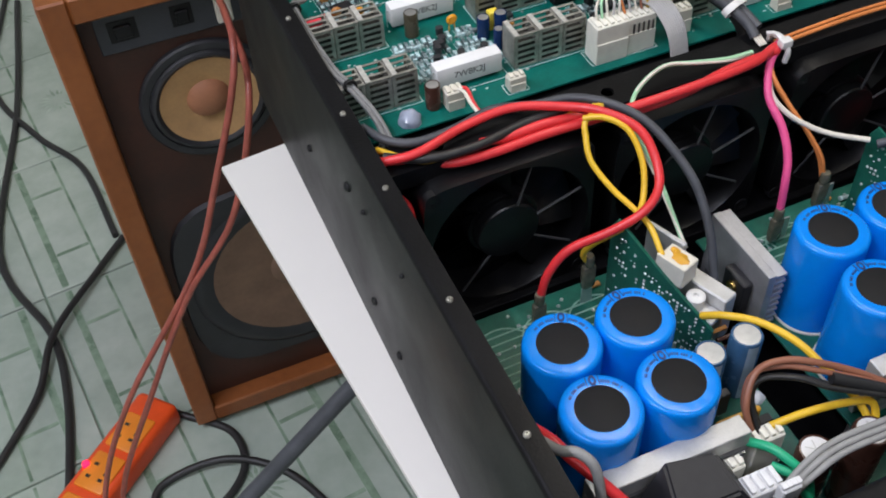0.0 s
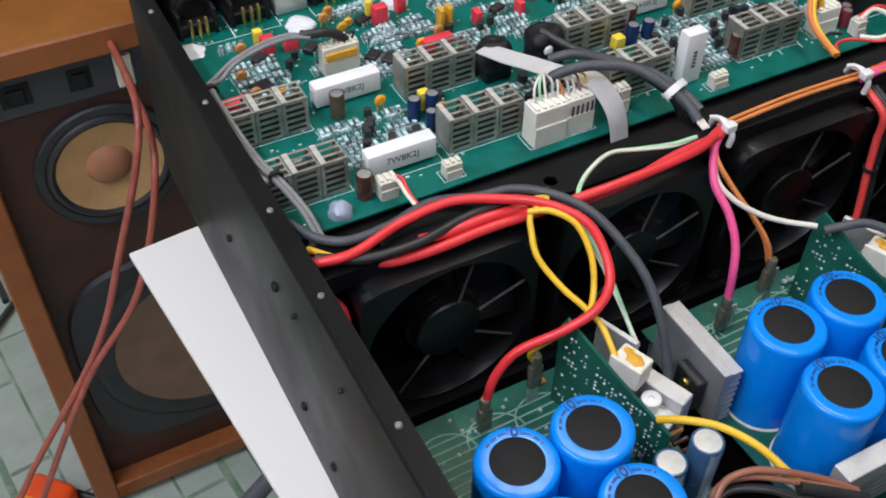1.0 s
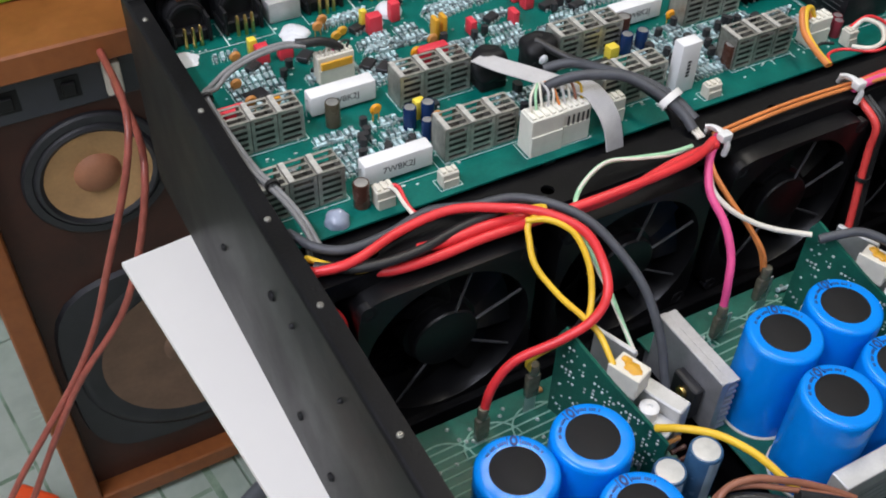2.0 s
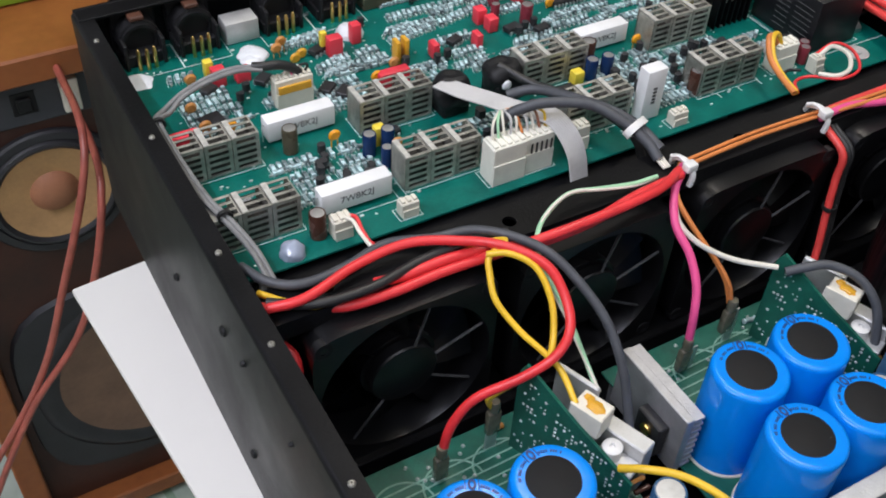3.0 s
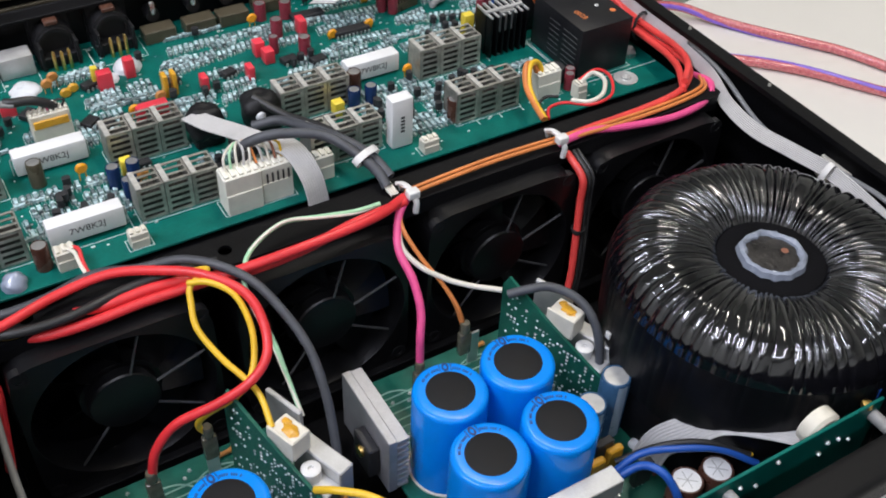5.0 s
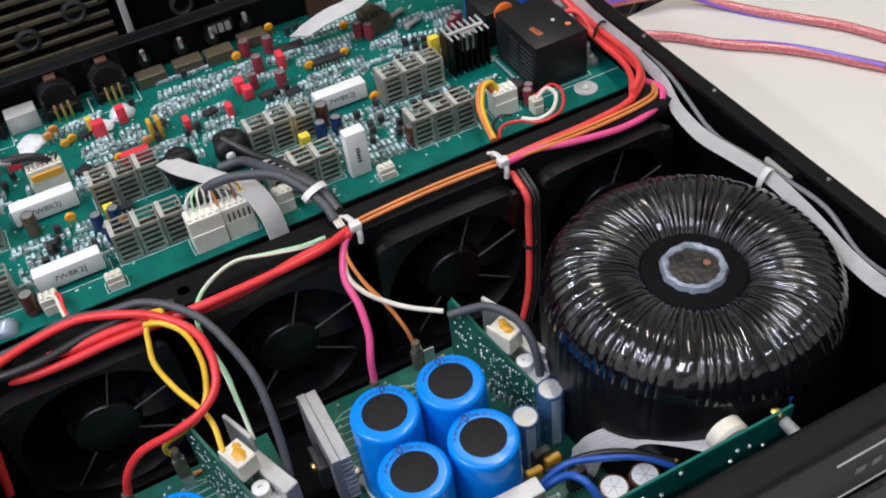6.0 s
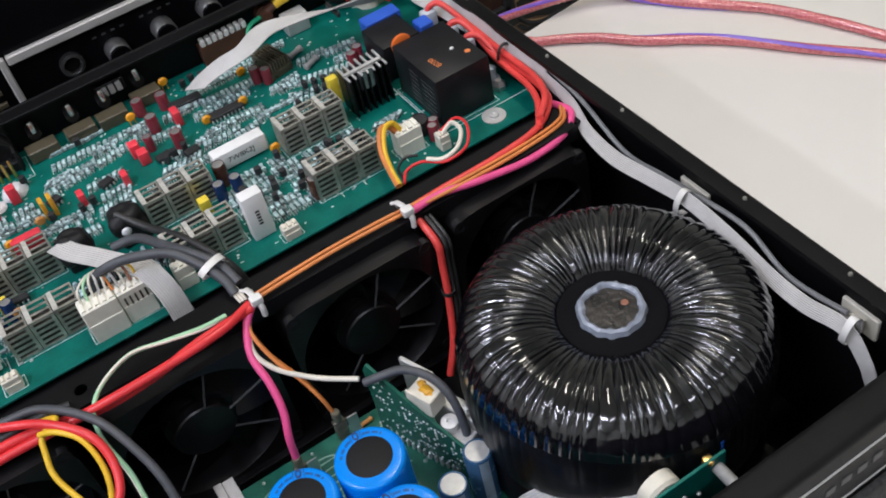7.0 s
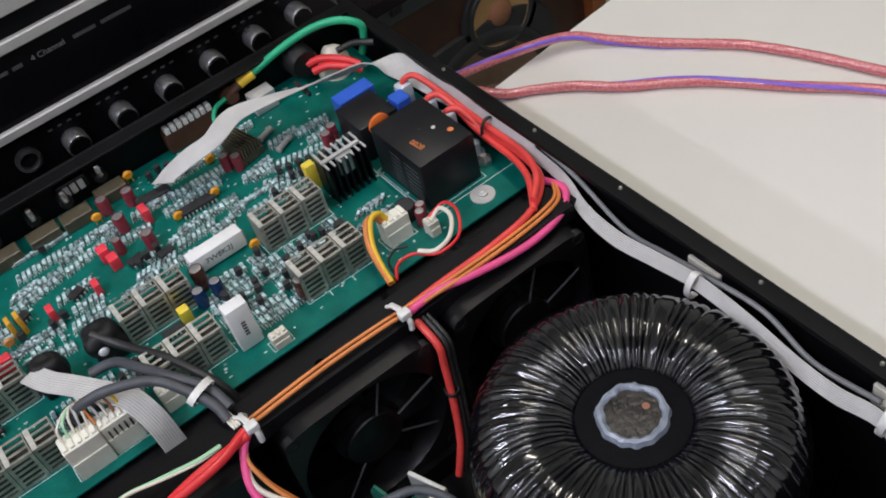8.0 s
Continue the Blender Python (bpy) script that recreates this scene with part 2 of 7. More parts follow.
def part(name, bm, mat, parent=None, label="", smooth=True):
    me = bpy.data.meshes.new(name)
    bm.to_mesh(me)
    bm.free()
    me.materials.append(mat)
    if smooth:
        me.shade_smooth()
        me.set_sharp_from_angle(angle=radians(35))
    ob = new(name, me)
    if parent is not None:
        ob.parent = parent
        base = parent
        off = Vector((0, 0, 0))
        while base is not None:
            off += base.location
            base = base.parent
        me.transform(Matrix.Translation(-off))
    if label:
        ob["label"] = label
    return ob


def box(x0, x1, y0, y1, z0, z1, bev=0.0, seg=1, bm=None):
    own = bmesh.new()
    bmesh.ops.create_cube(own, size=1)
    for v in own.verts:
        v.co = Vector(((x0 + x1) / 2 + v.co.x * (x1 - x0), (y0 + y1) / 2 + v.co.y * (y1 - y0), (z0 + z1) / 2 + v.co.z * (z1 - z0)))
    if bev:
        bmesh.ops.bevel(own, geom=own.edges[:], offset=bev, segments=seg, affect="EDGES", profile=0.5)
    if bm is None:
        return own
    return merge(bm, own)


def merge(bm, own, m=None):
    if m is not None:
        bmesh.ops.transform(own, matrix=m, verts=own.verts)
    tmp = bpy.data.meshes.new("tmp")
    own.to_mesh(tmp)
    own.free()
    bm.from_mesh(tmp)
    bpy.data.meshes.remove(tmp)
    return bm


def lathe(profile, seg=24, at=(0, 0, 0), axis="z", bm=None, cap=True):
    """A turned body from (radius, height) pairs."""
    own = bmesh.new()
    rings = []
    for r, h in profile:
        if r < 1e-6:
            rings.append([own.verts.new((0, 0, h))])
        else:
            rings.append([own.verts.new((r * math.cos(2 * math.pi * i / seg), r * math.sin(2 * math.pi * i / seg), h)) for i in range(seg)])
    for a, b in zip(rings, rings[1:]):
        for i in range(seg):
            j = (i + 1) % seg
            if len(a) == 1 and len(b) > 1:
                own.faces.new((a[0], b[j], b[i]))
            elif len(b) == 1 and len(a) > 1:
                own.faces.new((a[i], a[j], b[0]))
            elif len(a) > 1:
                own.faces.new((a[i], a[j], b[j], b[i]))
    if cap:
        if len(rings[0]) > 1:
            own.faces.new(rings[0][::-1])
        if len(rings[-1]) > 1:
            own.faces.new(rings[-1])
    bmesh.ops.recalc_face_normals(own, faces=own.faces)
    turn = {"z": Matrix(), "y": Matrix.Rotation(radians(90), 4, "X"), "x": Matrix.Rotation(radians(90), 4, "Y")}[axis]
    m = Matrix.Translation(at) @ turn
    if bm is None:
        bmesh.ops.transform(own, matrix=m, verts=own.verts)
        return own
    return merge(bm, own, m)


def smooth_path(points, step=6):
    p = [Vector(q) for q in points]
    p = [2 * p[0] - p[1]] + p + [2 * p[-1] - p[-2]]
    out = []
    for i in range(1, len(p) - 2):
        a, b, c, d = p[i - 1:i + 3]
        for k in range(step):
            u = k / step
            out.append(0.5 * ((2 * b) + (c - a) * u + (2 * a - 5 * b + 4 * c - d) * u * u + (3 * b - a - 3 * c + d) * u ** 3))
    out.append(p[-2])
    return out


def tube(points, r, seg=10, step=6, bm=None, wob=0.0):
    own = bmesh.new() if bm is None else bm
    path = smooth_path(points, step)
    side = None
    rings = []
    for i, q in enumerate(path):
        d = (path[min(i + 1, len(path) - 1)] - path[max(i - 1, 0)]).normalized()
        if side is None:
            side = d.cross(Vector((0.3, 0.2, 1))).normalized()
        side = (side - d * side.dot(d)).normalized()
        up = d.cross(side)
        rr = r * (1 + wob * noise.noise(q * 90))
        rings.append([own.verts.new(q + rr * (side * math.cos(2 * math.pi * k / seg) + up * math.sin(2 * math.pi * k / seg))) for k in range(seg)])
    for a, b in zip(rings, rings[1:]):
        for k in range(seg):
            own.faces.new((a[k], a[(k + 1) % seg], b[(k + 1) % seg], b[k]))
    own.faces.new(rings[0][::-1])
    own.faces.new(rings[-1])
    return own


def wire(name, points, r, mat, label, category="wire", group="wiring in the amplifier", parent=None, step=6):
    bm = tube(points, r, 16, step)
    if parent is not None:
        return part(name, bm, M[mat], parent, label)
    ob = part(name, bm, M[mat])
    return tagged(ob, label, category, group)


def ribbon_mesh(points, normals, width, cores=12, thick=0.0011, step=8, skew=0.0):
    """A flat cable: a ridged strip swept along points; normals give the flat side's facing, point by point."""
    own = bmesh.new()
    path = smooth_path(points, step)
    nrm = smooth_path(normals, step)
    rows = []
    n = cores * 2 + 1
    for i, q in enumerate(path):
        d = (path[min(i + 1, len(path) - 1)] - path[max(i - 1, 0)]).normalized()
        nn = nrm[i] - d * nrm[i].dot(d)
        nn.normalize()
        s = d.cross(nn)
        top, low = [], []
        for k in range(n):
            u = (k / (n - 1) - 0.5) * width
            h = thick * (0.5 if k % 2 else 0.25)
            slant = d * u * skew * max(0.0, 1 - i / (2.5 * step))
            top.append(own.verts.new(q + s * u + nn * h + slant))
            low.append(own.verts.new(q + s * u - nn * h + slant))
        rows.append(top + low[::-1])
    for a, b in zip(rows, rows[1:]):
        for k in range(len(a)):
            j = (k + 1) % len(a)
            own.faces.new((a[k], a[j], b[j], b[k]))
    own.faces.new(rows[0][::-1])
    own.faces.new(rows[-1])
    bmesh.ops.recalc_face_normals(own, faces=own.faces)
    return own


def lettering(name, words, size, mat, parent, m, label=""):
    """Flat letters turned to mesh, in the local frame m (x along the line, y up the letters)."""
    cu = bpy.data.curves.new(name, "FONT")
    cu.body, cu.size, cu.extrude = words, size, 0.00004
    cu.align_x, cu.align_y = "CENTER", "CENTER"
    tmp = bpy.data.objects.new(name, cu)
    me = bpy.data.meshes.new_from_object(tmp)
    bpy.data.objects.remove(tmp)
    me.transform(m)
    me.materials.clear()
    me.materials.append(mat)
    bm = bmesh.new()
    bm.from_mesh(me)
    bpy.data.meshes.remove(me)
    return part(name, bm, mat, parent, label, smooth=False)


# ---------------------------------------------------------------- the room
def room():
    x0, x1, y0, y1 = -1.9, 2.3, -1.7, 2.6
    w = 0.12
    for nm, b in (("wall_west", (x0 - w, x0, y0, y1)), ("wall_east", (x1, x1 + w, y0, y1)),
                  ("wall_south", (x0 - w, x1 + w, y0 - w, y0)), ("wall_north", (x0 - w, x1 + w, y1, y1 + w))):
        tagged(part(nm, box(*b, FLOOR, CEIL), M["wall"], smooth=False), "plain pale painted room wall", "wall", kind="structure")
    tagged(part("ceiling", box(x0 - w, x1 + w, y0 - w, y1 + w, CEIL, CEIL + 0.1), M["wall"], smooth=False), "plain pale painted ceiling", "ceiling", kind="structure")
    fl = tagged(part("floor", box(x0 - w, x1 + w, y0 - w, y1 + w, FLOOR - 0.1, FLOOR - 0.004), M["grout"], smooth=False),
                "floor of pale green patterned ceramic tiles", "floor", kind="structure")
    size, gap = 0.30, 0.003
    rot = Matrix.Rotation(radians(7), 4, "Z")
    h = size / 2 - gap / 2
    for i in range(-14, 16):
        for j in range(-14, 16):
            c = rot @ Vector((-0.31 + i * size, 0.62 + j * size, 0))
            if not (x0 + 0.06 < c.x < x1 - 0.06 and y0 + 0.06 < c.y < y1 - 0.06):
                continue
            if not tile_mesh:
                tile_mesh.append(part("tile", box(-h, h, -h, h, FLOOR - 0.006, FLOOR, 0.0012), M["tile"], smooth=False).data)
                bpy.data.objects.remove(bpy.data.objects["tile"])
                bm = bmesh.new()
                for u, wd in ((-0.118, 0.010), (-0.060, 0.004), (0.052, 0.004), (0.112, 0.010)):    # long bars
                    box(u - wd / 2, u + wd / 2, -h + 0.004, h - 0.004, FLOOR, FLOOR + 0.0004, 0, 1, bm)
                for v in (-0.075, 0.070):                                                           # cross bars between them
                    for ua, ub in ((-0.112, -0.063), (0.055, 0.106)):
                        box(ua, ub, v - 0.003, v + 0.003, FLOOR, FLOOR + 0.0004, 0, 1, bm)
                leaves = bmesh.new()
                for q in range(18):
                    a = 2 * math.pi * q / 18
                    ln = 0.040 if q % 2 else 0.034
                    leaf = [Vector((0.010, 0, 0)), Vector((0.022, 0.0026, 0)), Vector((ln, 0, 0)), Vector((0.022, -0.0026, 0))]
                    mr = Matrix.Translation((-0.004, -0.002, FLOOR + 0.0003)) @ Matrix.Rotation(a, 4, "Z")
                    leaves.faces.new([leaves.verts.new(mr @ p) for p in reversed(leaf)])
                tile_mesh.append(part("leaf_print", leaves, M["leaf_green"], smooth=False).data)
                bpy.data.objects.remove(bpy.data.objects["leaf_print"])
                tile_mesh.append(part("pattern", bm, M["tile_green"], smooth=False).data)
                bpy.data.objects.remove(bpy.data.objects["pattern"])
            t = new("tile", tile_mesh[0])
            t.parent = fl
            t.matrix_local = Matrix.Translation(c) @ rot
            for nm, k in (("leaf_print", 1), ("pattern", 2)):
                p = new(nm, tile_mesh[k])
                p.parent = t
    for lx, ly, lw, lt, tint in LAMPS:
        th = thing("ceiling_lamp", "white tube lamp fixture on the ceiling", "lamp", "ceiling lamps", at=(lx, ly, CEIL))
        th.rotation_euler = (0, 0, radians(lt))
        b = part("housing", box(-0.62, 0.62, -0.07, 0.07, -0.07, 0.0, 0.006), M["wall"])
        b.parent = th
        share_d = part("diffuser", box(-0.6, 0.6, -0.06, 0.06, -0.074, -0.0705), M["lamp"])
        share_d.parent = th


tile_mesh = []
room()


# ---------------------------------------------------------------- table, loudspeakers, floor things
def table():
    th = thing("work_table", "white laminate work table with black steel legs", "table", at=(0.3, 0.1, FLOOR))
    m = Matrix.Translation((-0.048, 0.419, 0)) @ Matrix.Rotation(radians(5.5), 4, "Z")
    top = box(0, 1.5, -0.95, 0, -0.0045, -0.0, 0.001, 2)
    bmesh.ops.transform(top, matrix=m, verts=top.verts)
    part("tabletop", top, M["table"], th)
    frame_ = box(0.05, 1.45, -0.90, -0.05, -0.045, -0.0046, 0.002)
    bmesh.ops.transform(frame_, matrix=m, verts=frame_.verts)
    part("under_frame", frame_, M["steel_black"], th)
    for p, q in (((0.190, 0.378, -0.045), (-0.530, 0.352, FLOOR)), ((0.12, -0.42, -0.045), (0.06, -0.46, FLOOR)), ((1.28, 0.42, -0.045), (1.36, 0.46, FLOOR)), ((1.30, -0.30, -0.045), (1.38, -0.34, FLOOR))):
        p, q = Vector(p), Vector(q)
        part("leg", tube([p, p.lerp(q, 0.5), q], 0.0070, 16, 2), M["grey_wire"], th)
    return th


table()


def cone_driver(parent, x, y, z, r_frame, r_sur, r_cone, r_cap, cone, cap, square=False):
    """A round driver set in a baffle, facing minus y."""
    if square:
        own = bmesh.new()
        pts = []
        for i in range(48):
            a = 2 * math.pi * i / 48
            k = 4.0
            rr = r_frame / (abs(math.cos(a)) ** k + abs(math.sin(a)) ** k) ** (1 / k)
            pts.append((rr * math.cos(a), rr * math.sin(a)))
        loops = [[own.verts.new((px * s, h, pz * s)) for px, pz in pts] for s, h in ((1.0, 0.0), (0.985, -0.006))]
        inner = [own.verts.new((r_sur * math.cos(2 * math.pi * i / 48), -0.006, r_sur * math.sin(2 * math.pi * i / 48))) for i in range(48)]
        loops.append(inner)
        for a, b in zip(loops, loops[1:]):
            for i in range(48):
                own.faces.new((a[i], a[(i + 1) % 48], b[(i + 1) % 48], b[i]))
        bmesh.ops.recalc_face_normals(own, faces=own.faces)
        bmesh.ops.translate(own, verts=own.verts, vec=(x, y, z))
        drv = part("driver", own, M["surround"], parent, "dark grey rounded driver frame")
    else:
        drv = part("driver", lathe([(r_frame, 0), (r_frame, 0.004), (r_frame * 0.97, 0.006), (r_sur * 1.02, 0.006), (r_sur, 0.003)], 40, (x, y, z), "y", cap=False), M["surround"], parent, "round black driver frame")
    part("surround", lathe([(r_sur * 1.02, 0.003), (r_sur * 0.97, 0.008), (r_sur * 0.92, 0.009), (r_sur * 0.87, 0.007), (r_cone, 0.006)], 40, (x, y, z), "y", cap=False), M["surround"], drv)
    part("cone", lathe([(r_cone, 0.0062), (r_cone * 0.7, 0.0035), (r_cap * 1.0, 0.0012)], 40, (x, y, z), "y", cap=False), M[cone], drv)
    part("dust_cap", lathe([(r_cap * 1.02, 0.0012), (r_cap * 0.85, 0.006), (r_cap * 0.5, 0.009), (0, 0.010)], 28, (x, y, z), "y", cap=False), M[cap], drv)


def loudspeaker(x0, x1, y0, z0, z1, label, mid=-0.052):
    cx = (x0 + x1) / 2
    th = thing("loudspeaker", label, "loudspeaker", "loudspeakers on the floor", at=(cx, y0, z0))
    d, w = 0.28, 0.026
    for nm, b in (("side_board", (x0, x0 + w, y0, y0 + d, z0, z1)), ("side_board", (x1 - w, x1, y0, y0 + d, z0, z1)),
                  ("bottom_board", (x0 + w, x1 - w, y0, y0 + d, z0, z0 + w)), ("top_board", (x0 + w, x1 - w, y0, y0 + d, z1 - w, z1)),
                  ("back_board", (x0 + w, x1 - w, y0 + d - 0.015, y0 + d - 0.002, z0 + w, z1 - w))):
        part(nm, box(*b, 0.002), M["speaker_wood"], th)
    by = y0 + 0.022
    part("baffle", box(x0 + w + 0.0005, x1 - w - 0.0005, by, by + 0.018, z0 + w + 0.0005, z1 - w - 0.0005), M["baffle"], th, "dark red-brown recessed baffle")
    cone_driver(th, cx + 0.004, by, z0 + 0.212, 0.141, 0.128, 0.104, 0.034, "cone_brown", "cone_brown", True)
    cone_driver(th, cx + mid + 0.004, by, z1 - 0.153, 0.068, 0.058, 0.0495, 0.0215, "cone_tan", "cap_brown")
    plate = part("control_plate", box(x0 + 0.04, cx + 0.05, by - 0.004, by, z1 - 0.075, z1 - 0.03, 0.001), M["speaker_plate"], th, "blue-grey control plate")
    for u, w in ((0.064, 0.013), (0.118, 0.010)):
        part("recess", box(x0 + u - w, x0 + u + w, by - 0.0046, by - 0.0041, z1 - 0.064, z1 - 0.042, 0.0002), M["rubber"], plate, "dark square recess")
        part("rocker", box(x0 + u - w * 0.6, x0 + u + w * 0.6, by - 0.008, by - 0.0047, z1 - 0.060, z1 - 0.047, 0.001), M["rubber"], plate)
    part("label_plate", box(cx - 0.023, cx - 0.008, by - 0.012, by - 0.0042, z1 - 0.068, z1 - 0.036, 0.001), M["cream"], th, "cream plastic block")
    return th


spk = loudspeaker(-0.137, 0.205, 0.72, FLOOR + 0.012, -0.035, "orange veneer loudspeaker with tan and brown paper cones")
for fx in (-0.11, 0.175):
    part("foot", box(fx - 0.012, fx + 0.012, 0.74, 0.77, FLOOR, FLOOR + 0.012), M["rubber"], spk)
    part("foot", box(fx - 0.012, fx + 0.012, 0.95, 0.98, FLOOR, FLOOR + 0.012), M["rubber"], spk)
spk2 = loudspeaker(0.60, 1.06, 0.93, FLOOR, -0.175, "orange veneer loudspeaker standing behind the table", 0.045)
tagged(part("storage_box", box(-0.12, 0.09, 0.80, 0.95, -0.035, 0.06, 0.006, 2), M["lime"]), "lime green plastic box lying on the loudspeaker", "box")


def power_strip():
    th = thing("power_strip", "orange-red plastic power strip with lit red lamp", "power strip", at=(-0.255, 0.70, FLOOR))
    m = Matrix.Translation((-0.262, 0.69, FLOOR)) @ Matrix.Rotation(radians(42), 4, "Z")
    b = box(-0.10, 0.12, -0.030, 0.030, 0.0, 0.036, 0.008, 3)
    bmesh.ops.transform(b, matrix=m, verts=b.verts)
    part("body", b, M["strip_orange"], th)
    for k in range(3):
        f = box(-0.09 + k * 0.062, -0.038 + k * 0.062, -0.021, 0.021, 0.034, 0.0385, 0.003, 2)
        bmesh.ops.transform(f, matrix=m, verts=f.verts)
        face = part("socket_face", f, M["strip_face"], th)
        hol = bmesh.new()
        for u, v in ((-0.010, 0.010), (0.008, 0.010), (-0.001, -0.010), (-0.010, -0.008)):
            box(-0.066 + k * 0.062 + u, -0.062 + k * 0.062 + u, v - 0.003, v + 0.003, 0.0385, 0.0390, 0, 1, hol)
        bmesh.ops.transform(hol, matrix=m, verts=hol.verts)
        part("slot", hol, M["inner_dark"], face)
    led = lathe([(0.005, 0.036), (0.0045, 0.041), (0, 0.042)], 12, (0.0, 0.022, 0.0))
    bmesh.ops.transform(led, matrix=m, verts=led.verts)
    mm = bpy.data.materials.new("lit_red_lamp")
    mm.use_nodes = True
    pb = mm.node_tree.nodes["Principled BSDF"]
    pb.inputs["Base Color"].default_value, pb.inputs["Emission Color"].default_value = (0.8, 0.01, 0.05, 1), (1, 0.01, 0.06, 1)
    pb.inputs["Emission Strength"].default_value = 3.0
    part("pilot_lamp", led, mm, th, "lit red pilot lamp")


power_strip()
FC = FLOOR + 0.005
wire("floor_cable", [(-0.225, 1.85, FC), (-0.27, 1.5, FC), (-0.34, 1.16, FC), (-0.291, 0.967, FC), (-0.287, 0.85, FC), (-0.305, 0.72, FC), (-0.33, 0.6, FC)], 0.0055, "black_wire", "thick black mains cable on the tiles", "cable", "cables on the floor")
wire("floor_cable", [(-0.16, 1.11, FC + 0.002), (-0.21, 1.05, FC + 0.006), (-0.286, 0.954, FC + 0.011), (-0.322, 0.865, FC + 0.003), (-0.384, 0.78, FC), (-0.45, 0.70, FC)], 0.005, "black_wire", "thick black mains cable on the tiles", "cable", "cables on the floor")
wire("floor_cable", [(-0.24, 1.9, FC), (-0.30, 1.6, FC), (-0.25, 1.42, FC), (-0.19, 1.30, FC), (-0.17, 1.12, FC)], 0.005, "black_wire", "thick black mains cable on the tiles", "cable", "cables on the floor")
wire("floor_cable", [(-0.19, 0.78, FC + 0.01), (-0.15, 0.75, FC), (-0.10, 0.70, FC), (-0.10, 0.64, FC), (-0.15, 0.60, FC), (-0.21, 0.62, FC), (-0.20, 0.66, FC), (-0.12, 0.66, FC + 0.006), (-0.05, 0.61, FC), (0.0, 0.5, FC)], 0.005, "black_wire", "coiled black mains cable beside the power strip", "cable", "cables on the floor")
wire("twin_cable", [(0.012, 0.735, -0.05), (0.004, 0.62, -0.06), (-0.042, 0.60, -0.175), (-0.086, 0.60, -0.276), (-0.185, 0.60, -0.42), (-0.246, 0.60, -0.55), (-0.28, 0.58, -0.676)], 0.0031, "speaker_cord", "brown-red speaker cord hanging before the loudspeaker", "cable", "speaker cords")
wire("twin_cable", [(0.018, 0.735, -0.09), (0.008, 0.61, -0.09), (-0.033, 0.595, -0.21), (-0.096, 0.595, -0.296), (-0.163, 0.60, -0.425), (-0.232, 0.60, -0.57), (-0.25, 0.57, -0.676)], 0.0031, "speaker_cord", "brown-red speaker cord hanging before the loudspeaker", "cable", "speaker cords")


# ---------------------------------------------------------------- the amplifier's case
TOP = 0.134      # upper edge of the case walls
ZB = 0.105       # upper face of the signal board
ZP = 0.037       # upper face of the power board


def screw(parent, x, y, z, r=0.0028, mat="tinplate"):
    s = part("screw", lathe([(r, 0), (r, 0.0008), (r * 0.6, 0.0015), (r * 0.25, 0.0015), (r * 0.2, 0.0006), (0, 0.0006)], 12, (x, y, z)), M[mat], parent)
    return s


def bent_wall(xo, s, width, t, r=0.0026):
    """A sheet steel wall from the floor up, folded inwards at the top with a rounded bend."""
    outer = [(0.0, 0.0006), (0.0, TOP - r)] + [(r - r * math.cos(a), TOP - r + r * math.sin(a)) for a in [radians(15 * k) for k in range(1, 6)]] + [(r, TOP), (width, TOP), (width, TOP - 0.003)]
    inner = [(t, 0.0006), (t, TOP - r)] + [(r - (r - t) * math.cos(a), TOP - r + (r - t) * math.sin(a)) for a in [radians(15 * k) for k in range(1, 6)]] + [(r, TOP - t), (width - t, TOP - t), (width - t, TOP - 0.003)]
    own = bmesh.new()
    ys = [0.0165 + (0.483 - 0.0165) * k / 24 for k in range(25)]
    rows = [[own.verts.new((xo + s * (u + 0.00025 * noise.noise(Vector((y * 9, z * 9, 4)))), y, z)) for u, z in outer + inner[::-1]] for y in ys]
    for a, b in zip(rows, rows[1:]):
        for k in range(len(a)):
            j = (k + 1) % len(a)
            own.faces.new((a[k], a[j], b[j], b[k]))
    own.faces.new(rows[0][::-1])
    own.faces.new(rows[-1])
    bmesh.ops.recalc_face_normals(own, faces=own.faces)
    return own


